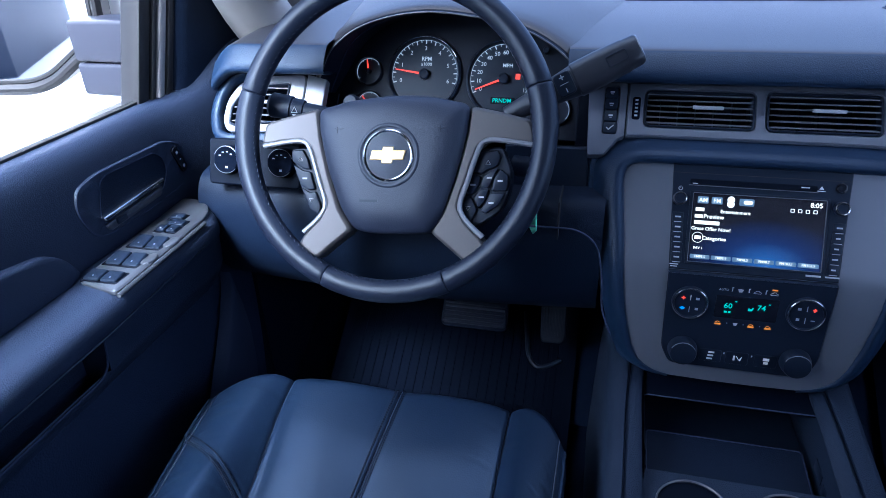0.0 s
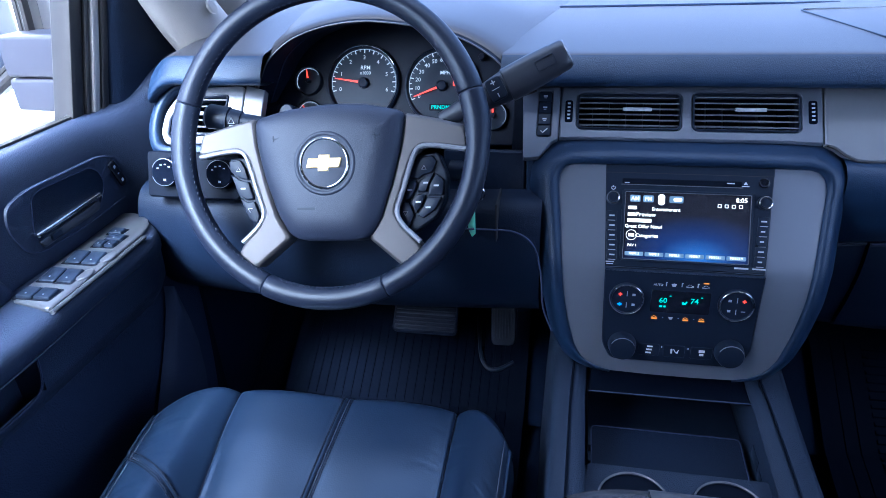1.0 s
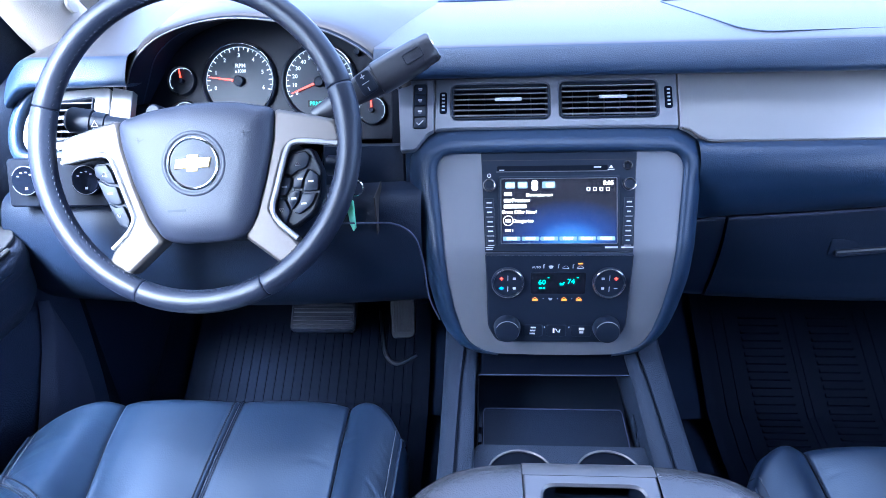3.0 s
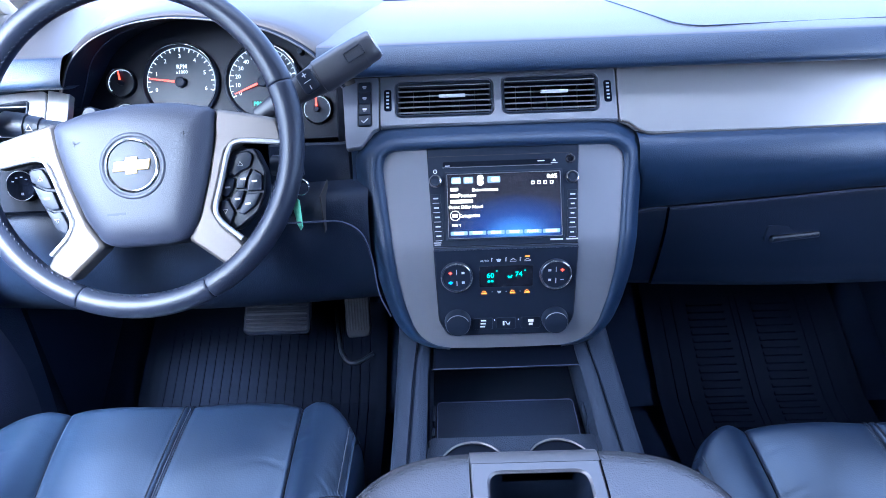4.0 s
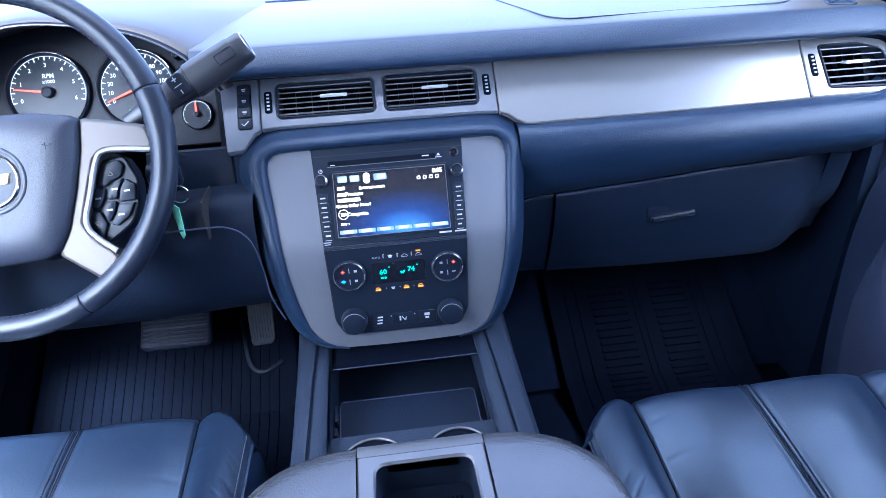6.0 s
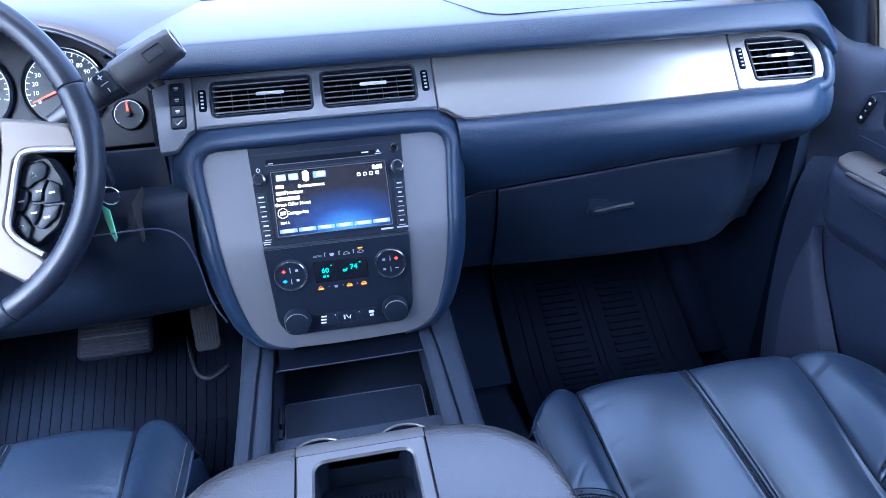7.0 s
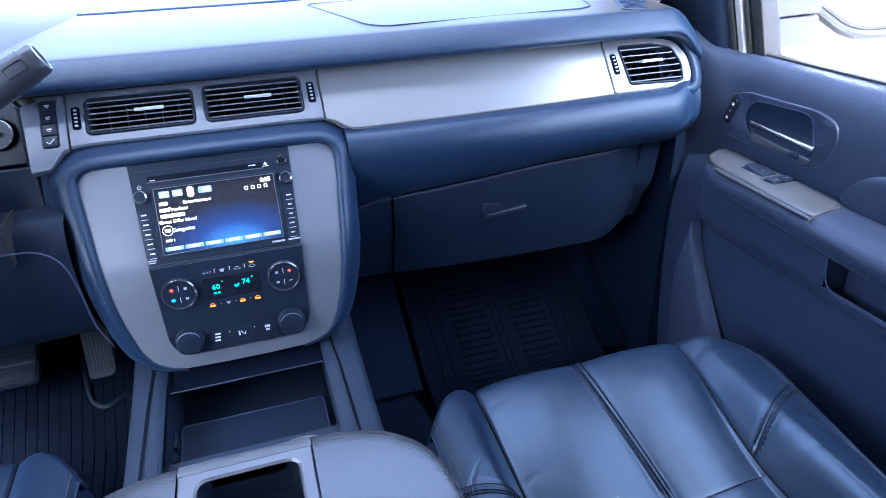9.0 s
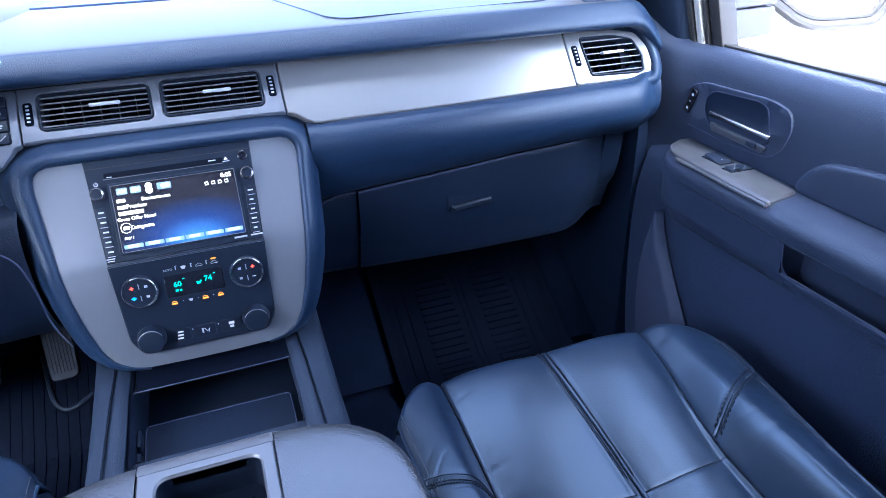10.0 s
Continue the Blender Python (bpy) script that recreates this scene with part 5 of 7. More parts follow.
for a0, a1, mt, lb in ((17, 163, WHEEL_LEATHER, ""), (163, 246, WHEEL_LEATHER, ""), (246, 294, WHEEL_LEATHER, ""), (294, 377, WHEEL_LEATHER, "")):
    bm = bmesh.new()
    n = int((a1 - a0) / 3)
    rings = [rim_ring(a0 + 0.05, 0.93)] + [rim_ring(a0 + 0.35, 0.98)] + [rim_ring(a0 + 0.8 + (a1 - a0 - 1.6) * i / n) for i in range(n + 1)] + [rim_ring(a1 - 0.35, 0.98), rim_ring(a1 - 0.05, 0.93)]
    loft(bm, rings)
    part("rim", bm, WHEEL_LEATHER, wheel, "black leather rim section", 60)
bm = bmesh.new()
for i in range(150):
    d = 2.4 * i
    if any(abs((d - s + 180) % 360 - 180) < 2 for s in seams):
        continue
    a = radians(d)
    p = [HUB @ Vector((CU + (RAD - 0.0132) * math.cos(a + e), CV + (RAD - 0.0132) * math.sin(a + e), CW + w)) for e, w in ((-0.009, 0.0052), (0.009, 0.0075))]
    tube(bm, p, 0.0006, 4)
part("stitching", bm, THREAD, wheel, "grey stitches along the inner rim")["kind"] = "stuff"

bm = bmesh.new()
PADL = soften([(-0.0920, 0.0565), (-0.0528, 0.0668), (0, 0.0722), (0.0480, 0.0700), (0.0940, 0.0600), (0.0890, 0.0200), (0.0775, -0.0230), (0.0640, -0.0650), (0.0520, -0.0850), (0.0300, -0.0900), (-0.0250, -0.0900), (-0.0460, -0.0850), (-0.0625, -0.0590), (-0.0790, -0.0145), (-0.0900, 0.0300)], 0.010)
dome(bm, HUB, PADL, t=0.045, bulge=0.016, steps=7, depth=0.42, w=0.004)
pad = part("airbag_pad", bm, PAD, wheel, "dark grained airbag cover", 60)
bm = bmesh.new()
for u in (-0.060, 0.064):
    tube(bm, [HUB @ Vector((u + a, 0.030 + b, 0.0202)) for a, b in ((-0.005, 0.002), (0, 0.0), (0.005, 0.002))], 0.0003, 4)
    tube(bm, [HUB @ Vector((u - 0.002, 0.034, 0.0202)), HUB @ Vector((u - 0.002, 0.027, 0.0202))], 0.0003, 4)
bar(bm, HUB, -0.022, -0.0520, 0.022, 0.0028, 0.0203)
part("mark", bm, BLACK, pad)
m = HUB @ Matrix.Translation((0.0012, 0.0006, 0.0202))
bm = bmesh.new()
lathe(bm, m, [(0.0395, -0.0035), (0.0372, 0.0002), (0.0345, 0.0008), (0.0318, -0.0004), (0.0300, -0.0030)], 48, False)
part("emblem_dish", bm, PAD, pad, "raised lip round the emblem", 60)
m = m @ Matrix.Scale(0.915, 4)
bm = bmesh.new()
lathe(bm, m, [(0.0330, -0.004), (0.0328, 0.0012), (0.0312, 0.0022), (0.0298, 0.0016)], 48, False)
emblem = part("emblem", bm, CHROME, wheel, "round emblem with bright ring")
bm = bmesh.new()
lathe(bm, m, [(0.0300, 0.0010), (0.015, 0.0024), (0.0004, 0.0028)], 48)
part("emblem_disc", bm, PAD, emblem)
bm = bmesh.new()
plate(bm, m, [(-0.0235, -0.0062), (-0.0078, -0.0062), (-0.0078, -0.0105), (0.0062, -0.0105), (0.0070, -0.0062), (0.0205, -0.0062), (0.0240, 0.0062), (0.0082, 0.0062), (0.0082, 0.0105), (-0.0062, 0.0105), (-0.0070, 0.0062), (-0.0205, 0.0062)], t=0.003, bev=0.0010, w=0.0042)
part("emblem_shape", bm, GOLD, emblem, "plain gold emblem shape")

for sd in (1, -1):
    arm = [(0.0935, 0.0590), (0.1280, 0.0515), (0.1640, 0.0420), (0.1700, 0.0125), (0.1340, 0.0185), (0.1130, 0.0195), (0.1030, 0.0100), (0.0900, -0.0290), (0.0815, -0.0553), (0.0905, -0.0735), (0.1100, -0.0920), (0.1180, -0.1060), (0.0940, -0.1240), (0.0793, -0.1120), (0.0480, -0.0865), (0.0635, -0.0625), (0.0780, -0.0200), (0.0895, 0.0250)]
    if area2(arm) < 0:
        arm = arm[::-1]
    bm = bmesh.new()
    tiers = [(0.0, -0.020), (0.0, 0.0000), (0.0010, 0.0024), (0.0024, 0.0042), (0.0038, 0.0050), (0.0044, 0.0052), (0.0047, 0.0052)]
    loops = [ring(bm, [HUB @ Vector((sd * x, y, w)) for x, y in soften(inset(arm, d), 0.005)]) for d, w in tiers]
    for p, q in zip(loops, loops[1:]):
        bridge(bm, p, q)
    bm.faces.new(loops[-1])
    spoke = part("spoke", bm, SPOKE, wheel, "satin silver spoke")
    # rounded inner lip of the spoke round the buttons
    bm = bmesh.new()
    lip = curve_pts([(sd * a, b, 0.0045) for a, b in ((0.1660, 0.0140), (0.1340, 0.0190), (0.1140, 0.0195), (0.1040, 0.0100), (0.0910, -0.0290), (0.0830, -0.0555), (0.0910, -0.0725), (0.1110, -0.0910))], 4)
    tube(bm, [HUB @ Vector((p.x, p.y, 0.0030)) for p in lip], 0.0032, 8)
    part("spoke_lip", bm, SILVER, spoke, "bright rounded lip")
    bm = bmesh.new()
    if sd > 0:
        plate(bm, HUB, soften([(0.104, 0.012), (0.130, 0.014), (0.141, -0.014), (0.139, -0.040), (0.128, -0.062), (0.098, -0.082), (0.084, -0.070), (0.088, -0.036)], 0.006), t=0.020, bev=0.002, w=-0.010)
    else:
        plate(bm, HUB, soften([(-0.136, 0.013), (-0.110, 0.014), (-0.098, -0.030), (-0.088, -0.060), (-0.095, -0.073), (-0.112, -0.058), (-0.124, -0.032)], 0.005), t=0.016, bev=0.002, w=-0.010)
    keys = part("button_panel", bm, BLACK, wheel)
    if sd > 0:
        kb = [[(0.1040, 0.0070), (0.1240, 0.0100), (0.1290, 0.0030), (0.1245, -0.0095), (0.1125, -0.0136), (0.1060, -0.0185), (0.0960, -0.0150)], [(0.0952, -0.0175), (0.1055, -0.0205), (0.1030, -0.0313), (0.0965, -0.0415), (0.0885, -0.0415), (0.0905, -0.0312)], [(0.0875, -0.0435), (0.0955, -0.0450), (0.1020, -0.0600), (0.0948, -0.0750), (0.0845, -0.0665), (0.0835, -0.0549)], [(0.1265, -0.0105), (0.1185, -0.0137), (0.1085, -0.0200), (0.1055, -0.0333), (0.1160, -0.0340), (0.1190, -0.0235)], [(0.1055, -0.0350), (0.1155, -0.0355), (0.1110, -0.0490), (0.1035, -0.0585), (0.0975, -0.0455)]]
        kb += [[(0.1285, -0.0115), (0.1378, -0.0195), (0.1362, -0.0375), (0.1180, -0.0375), (0.1205, -0.0235)], [(0.1172, -0.0392), (0.1352, -0.0392), (0.1270, -0.0540), (0.1121, -0.0640), (0.1050, -0.0610), (0.1125, -0.0500)]]
    else:
        kb = [[(0.1340, 0.0095), (0.1183, 0.0110), (0.1115, -0.0005), (0.1072, -0.0145), (0.1183, -0.0128), (0.1320, -0.0044)], [(0.1318, -0.0062), (0.1183, -0.0144), (0.1072, -0.0165), (0.1005, -0.0382), (0.1092, -0.0398), (0.1206, -0.0339)], [(0.1195, -0.0352), (0.1092, -0.0416), (0.1002, -0.0400), (0.0925, -0.0590), (0.0957, -0.0690), (0.1070, -0.0632), (0.1124, -0.0507)]]
    for i, k in enumerate(kb):
        o = soften([(sd * a, b) for a, b in k], 0.002, 2)
        if area2(o) < 0:
            o = o[::-1]
        bm = bmesh.new()
        dome(bm, HUB, inset(o, 0.0004), t=0.004, bulge=0.0016, depth=0.12, steps=3, w=-0.007)
        bt = part("button", bm, BLACK, keys)
        cx, cy = sum(p[0] for p in o) / len(o), sum(p[1] for p in o) / len(o)
        bm = bmesh.new()
        if i in (0, 2):
            s = 1 if i == 0 else -1
            tube(bm, [HUB @ Vector((cx + a, cy + s * b, -0.0050)) for a, b in ((-0.0028, -0.0016), (0, 0.0030), (0.0028, -0.0016))], 0.0004, 4, True)
        else:
            bar(bm, HUB, cx, cy, 0.0062, 0.0020, -0.0050)
        part("mark", bm, WHITE if i != 1 else DIM, bt)

# ---- lower console ----
console = thing("center_console", (0, -0.15, 0.13), "dark grey floor console with tray and cup holders", "console")
for sd in (-1, 1):
    bm = bmesh.new()
    rings = []
    for y in (0.10, 0.02, -0.06, -0.12, -0.20, -0.28, -0.36, -0.60):
        zt = along([(-0.60, 0.400), (-0.28, 0.405), (-0.10, 0.418), (0.0, 0.43), (0.10, 0.445)], y)
        wi = along([(-0.60, 0.1240), (-0.28, 0.1240), (-0.12, 0.1210), (0.0, 0.114), (0.1, 0.110)], y) - 0.004 * sd
        wo = along([(-0.60, 0.150), (-0.20, 0.150), (-0.05, 0.152), (0.1, 0.155)], y)
        rings.append([(sd * a, y, z) for a, z in ((wi + 0.001, zt - 0.12), (wi + 0.001, zt - 0.002), (wi + 0.003, zt), (wo - 0.010, zt - 0.003), (wo - 0.003, zt - 0.008), (wo, zt - 0.016), (wo + 0.008, 0.30), (wo + 0.014, 0.13), (wo - 0.03, 0.13))])
    loft(bm, rings)
    part("side_rail", bm, GREY, console, "grained grey console rail", 45)
    bm = bmesh.new()
    rings = []
    for y in (0.03, -0.06, -0.12, -0.20, -0.28, -0.36):
        zt = along([(-0.60, 0.400), (-0.28, 0.405), (-0.10, 0.418), (0.0, 0.43)], y) - 0.001
        wi = along([(-0.60, 0.1240), (-0.28, 0.1240), (-0.12, 0.1210), (0.0, 0.114)], y) - 0.004 * sd
        wl = wi - along([(-0.28, 0.020), (-0.18, 0.019), (-0.10, 0.017), (0.0, 0.014)], y)
        rings.append([(sd * a, y, z) for a, z in ((wi, zt - 0.06), (wi, zt - 0.001), (wi - 0.002, zt), (wl + 0.003, zt - 0.003), (wl, zt - 0.006), (wl, zt - 0.06))])
    loft(bm, rings)
    part("inner_rail", bm, GREY, console, "smooth inner strip of the rail", 45)
for sd in (-1, 1):
    bm = bmesh.new()
    tube(bm, [(sd * (along([(-0.60, 0.1240), (-0.28, 0.1240), (-0.12, 0.1210), (0.0, 0.114)], y) - 0.004 * sd + 0.0004), y, along([(-0.60, 0.400), (-0.28, 0.405), (-0.10, 0.418), (0.0, 0.43)], y) + 0.0002) for y in span(-0.36, -0.05, 12)], 0.0010, 6)
    part("rail_groove", bm, DARK_TRIM, console, "dark joint along the rail")
# panel under the stack, storage bin
# the panel's near-black carries the shade below the stack
bm = bmesh.new()
loft(bm, [[(x, y, z) for x in span(-0.0995, 0.0995, 4)] for y, z in ((-0.062, 0.446), (-0.046, 0.440), (-0.042, 0.430), (-0.050, 0.418), (-0.068, 0.4118), (-0.086, 0.4106), (-0.0985, 0.4105), (-0.0990, 0.4085), (-0.094, 0.405))], False)
part("upper_panel", bm, DARK_TRIM, console, "panel over the bin, the shade below the stack in its colour", 50)
bm = bmesh.new()
tube(bm, [(-0.104, -0.0985, 0.404), (-0.1035, -0.0992, 0.4085), (-0.100, -0.0995, 0.4105), (0, -0.1, 0.411), (0.096, -0.0995, 0.4115), (0.100, -0.099, 0.4095), (0.1005, -0.0985, 0.405)], 0.0009, 6)
part("bin_lip", bm, KICK, console, "pale edge of the bin opening")
bm = bmesh.new()
loft(bm, [[(x, y, z) for x in (-0.104, 0.104)] for y, z in ((-0.094, 0.405), (0.03, 0.40), (0.03, 0.33), (-0.20, 0.33))], False)
for sd in (-1, 1):
    v = [bm.verts.new((sd * 0.104, y, z)) for y, z in ((-0.094, 0.415), (0.03, 0.41), (0.03, 0.33), (-0.22, 0.33), (-0.22, 0.40))]
    bm.faces.new(v)
part("storage_bin", bm, BLACK, console, "dark storage bin", 30)
bm = bmesh.new()
plate(bm, Matrix.Translation((0, 0, 0.3625)) @ Matrix.Rotation(radians(5), 4, "X") @ Matrix.Translation((0, 0.0, 0.01)), soften([(-0.0975, -0.200), (0.0905, -0.200), (0.0905, -0.112), (-0.0975, -0.112)], 0.006), t=0.006, bev=0.0015)
lid = part("bin_lid", bm, VINYL_LOW, console, "flat folded bin lid")
# pale tube that paints the highlight along the lid's edge
bm = bmesh.new()
LID = Matrix.Translation((0, 0, 0.3625)) @ Matrix.Rotation(radians(5), 4, "X") @ Matrix.Translation((0, 0.0, 0.01))
tube(bm, [LID @ Vector(p) for p in ((-0.0968, -0.180, 0.0002), (-0.0968, -0.118, 0.0002), (-0.0945, -0.1135, 0.0002), (-0.091, -0.1125, 0.0002), (0.084, -0.1125, 0.0002), (0.0875, -0.1135, 0.0002), (0.0898, -0.118, 0.0002), (0.0898, -0.180, 0.0002))], 0.0008, 6)
part("lid_edge", bm, KICK, lid, "pale line for the highlight on the lid edge")
for sd in (-1, 1):
    bm = bmesh.new()
    box(bm, sd * 0.1005 - 0.002, sd * 0.1005 + 0.002, -0.165, -0.135, 0.362, 0.378, 0.001)
    box(bm, sd * 0.101 - 0.0025, sd * 0.101 + 0.0025, -0.185, -0.170, 0.358, 0.372, 0.001)
    part("hinge", bm, BLACK, console)
# cup holder panel with two wells
bm = bmesh.new()
cups = [(-0.0525, -0.2510, 0.0385), (0.0505, -0.2480, 0.0375)]
plate(bm, flat(0.386), soften([(-0.1115, -0.40), (0.1115, -0.40), (0.1115, -0.212), (0.102, -0.201), (-0.102, -0.201), (-0.1115, -0.212)], 0.004), [circle(r, 32, x, y) for x, y, r in cups], t=0.008, bev=0.0025)
part("cup_panel", bm, GREY, console, "grey cup holder panel")
for x, y, r in cups:
    # shade inside the well is put in by the near-black colour
    bm = bmesh.new()
    lathe(bm, Matrix.Translation((x, y, 0.386)), [(r + 0.0005, -0.003), (r - 0.001, -0.02), (r - 0.003, -0.075), (0.001, -0.075)], 32)
    cup = part("cup_well", bm, DARK_TRIM, console, "round cup well coloured dark for its inner shade")
    # pale ring painting the bright arc along the cup's edge
    bm = bmesh.new()
    tube(bm, [(x + (r + 0.0005) * math.cos(a), y + (r + 0.0005) * math.sin(a), 0.3858) for a in span(0, 2 * math.pi, 36)[:-1]], 0.0012, 6, True)
    part("cup_rim", bm, SPINE, cup, "pale rim for the gleam on its edge")

# ---- armrest box ----
arm = thing("armrest_console", (0, -0.55, 0.13), "padded armrest console with grained black sides and grey spine", "armrest")


for sd in (-1, 1):
    bm = bmesh.new()
    # the front sweeps round the corner and back along the side; every row runs in to the spine
    line = curve_pts([(a, b, 0) for a, b in ((0.0600, -0.3605), (0.095, -0.364), (0.127, -0.3745), (0.150, -0.392), (0.166, -0.415), (0.1745, -0.447), (0.177, -0.50), (0.178, -0.62), (0.178, -0.80))], 5)
    rows = []
    for i, p in enumerate(line):
        s = i / (len(line) - 1)
        q = Vector((0.0595, max(-0.80, p.y - 0.08 - 0.36 * s), 0))
        inw = (q - p).normalized()
        r = [(sd * (p.x - 0.006 * k), p.y - 0.006 * k, 0.516 + dz) for k, dz in ((1, -0.075), (0.3, -0.045))]
        for run, dz in ((0, -0.022), (0.0025, -0.011), (0.0065, -0.003), (0.012, 0.0015), (0.020, 0.0042), (0.032, 0.0056), (0.06, 0.0062)):
            c = p + inw * run
            r.append((sd * max(c.x, 0.0595), c.y, 0.516 + dz))
        r.append((sd * 0.0595, q.y, 0.516 + 0.0062))
        rows.append(r)
    loft(bm, rows, False)
    part("side_pad", bm, ARM_LEATHER, arm, "grained black armrest pad", 60)
    bm = bmesh.new()
    seam = [(sd * (p.x - 0.0035), p.y - 0.003, 0.516 - 0.009) for p in line]
    tube(bm, seam, 0.0011, 6)
    part("piping", bm, THREAD, arm)
bm = bmesh.new()
hole = soften([(-0.0425, -0.398), (0.0455, -0.398), (0.0470, -0.62), (-0.0440, -0.62)], 0.012)
plate(bm, flat(0.5218), [(-0.0590, -0.386), (0.0590, -0.386), (0.0590, -0.80), (-0.0590, -0.80)], [hole], t=0.012, bev=0.002)
lid = part("spine_panel", bm, SPINE, arm, "smooth grey spine with open tray")
bm = bmesh.new()
loft(bm, [[(x, y, z) for x in span(-0.0590, 0.0590, 6)] for y, z in ((-0.362, 0.445), (-0.3605, 0.480), (-0.3600, 0.497), (-0.3620, 0.5065), (-0.3660, 0.5135), (-0.3720, 0.5180), (-0.3800, 0.5205), (-0.3868, 0.5212))], False)
part("spine_front", bm, SPINE, arm, "", 60)
bm = bmesh.new()
a, b = ring(bm, [(x, y, 0.519) for x, y in hole]), ring(bm, [(x * 0.97, y, 0.486) for x, y in hole])
bridge(bm, a, b)
bm.faces.new(b)
tray = part("tray", bm, BLACK, arm, "dark recessed tray")
bm = bmesh.new()
for i in range(16):
    x = -0.030 + 0.0042 * i
    box(bm, x - 0.0012, x + 0.0012, -0.60, -0.415, 0.486, 0.4885)
part("tray_rib", bm, RUBBER, tray, "ribbed rubber tray mat")
bm = bmesh.new()
box(bm, -0.145, 0.145, -0.80, -0.385, 0.124, 0.47, 0.012)
part("box_body", bm, GREY, arm)
arm.matrix_basis = Matrix.Translation((0, 0.012, 0.002)) @ arm.matrix_basis

# ---- front seats ----
def cushion_edge(x):
    """The front edge: straight, falling back at the corners; x from the seat's middle, -0.23 to 0.23."""
    k = abs(x) / 0.236
    if x > 0:
        return -0.203 - 0.004 * k - 0.052 * max(0.0, (k - 0.66) / 0.34) ** 2.6
    return -0.203 - 0.004 * k - 0.060 * max(0.0, (k - 0.60) / 0.40) ** 2.2

def slant(x):
    """How far behind the front edge the bolster's cross seam runs."""
    y0, rise = (0.414, 0.725) if x < 0 else (0.419, 0.54)
    return cushion_edge(x) + y0 - rise * (abs(x) - 0.153)


def cushion_z(x, d):
    """Height of the cushion at x from its middle and d behind its front edge."""
    ins = 0.408 - 0.040 * smooth01((d - 0.01) / 0.30) - 0.012 * smooth01((d - 0.24) / 0.25)
    bol = 0.409 + 0.012 * smooth01((d - 0.05) / 0.25)
    k = smooth01((abs(x) - 0.140) / 0.05)
    z = ins + (bol - ins) * k
    z += 0.0045 * math.sin(math.pi * min(1, max(0, (abs(x) - 0.01) / 0.14))) * (1 - k)
    if abs(x) > 0.153:
        z += 0.008 - 0.013 * abs((abs(x) - 0.192) / 0.041) ** 2.2
    z -= 0.080 * (1 - smooth01(d / 0.028)) ** 3 * 0.35
    for s in (-0.153, 0.153):
        z -= 0.0045 * math.exp(-(((x - s) / 0.0019) ** 2)) + 0.0036 * math.exp(-(((x - s) / 0.016) ** 2))
    z -= 0.0030 * math.exp(-((x / 0.0016) ** 2)) - 0.0010 * math.exp(-(((abs(x) - 0.0035) / 0.0022) ** 2)) + 0.0010 * math.exp(-(((abs(x) - 0.0075) / 0.0020) ** 2))
    if abs(x) < 0.153:
        c = 0.232 + 0.010 * (1 - (x / 0.153) ** 2)
        z -= 0.0007 * math.exp(-(((d - c) / 0.003) ** 2)) + 0.0012 * math.exp(-(((d - c) / 0.030) ** 2))
    else:
        sl = slant(x)
        z -= 0.0030 * math.exp(-(((d - sl) / 0.0020) ** 2)) - 0.0009 * math.exp(-(((abs(d - sl) - 0.0042) / 0.0022) ** 2)) + 0.0010 * math.exp(-(((abs(d - sl) - 0.0085) / 0.0022) ** 2))
    n = noise.noise(Vector((x * 9 + 3, d * 9, 1.7))) * 0.0005 + noise.noise(Vector((x * 30, d * 22, 5.1))) * 0.00045
    wr = noise.noise(Vector((x * 14 + d * 30, d * 60 - x * 22, 2.0)))
    n -= 0.0011 * max(0, wr - 0.15) * smooth01((abs(x) - 0.08) / 0.08)
    return z + n


COLS = [("outer_bolster", span(-0.236, -0.165, 22) + [-0.162, -0.159, -0.157, -0.155, -0.1532]), ("seat_panel", [-0.1528, -0.151, -0.149, -0.147, -0.144] + span(-0.14, -0.012, 30) + [-0.009, -0.006, -0.004, -0.0025, -0.0012, -0.0004]), ("seat_panel", [0.0004, 0.0012, 0.0025, 0.004, 0.006, 0.009] + span(0.012, 0.14, 30) + [0.144, 0.147, 0.149, 0.151, 0.1528]), ("inner_bolster", [0.1532, 0.155, 0.157, 0.159, 0.162] + span(0.165, 0.236, 22))]


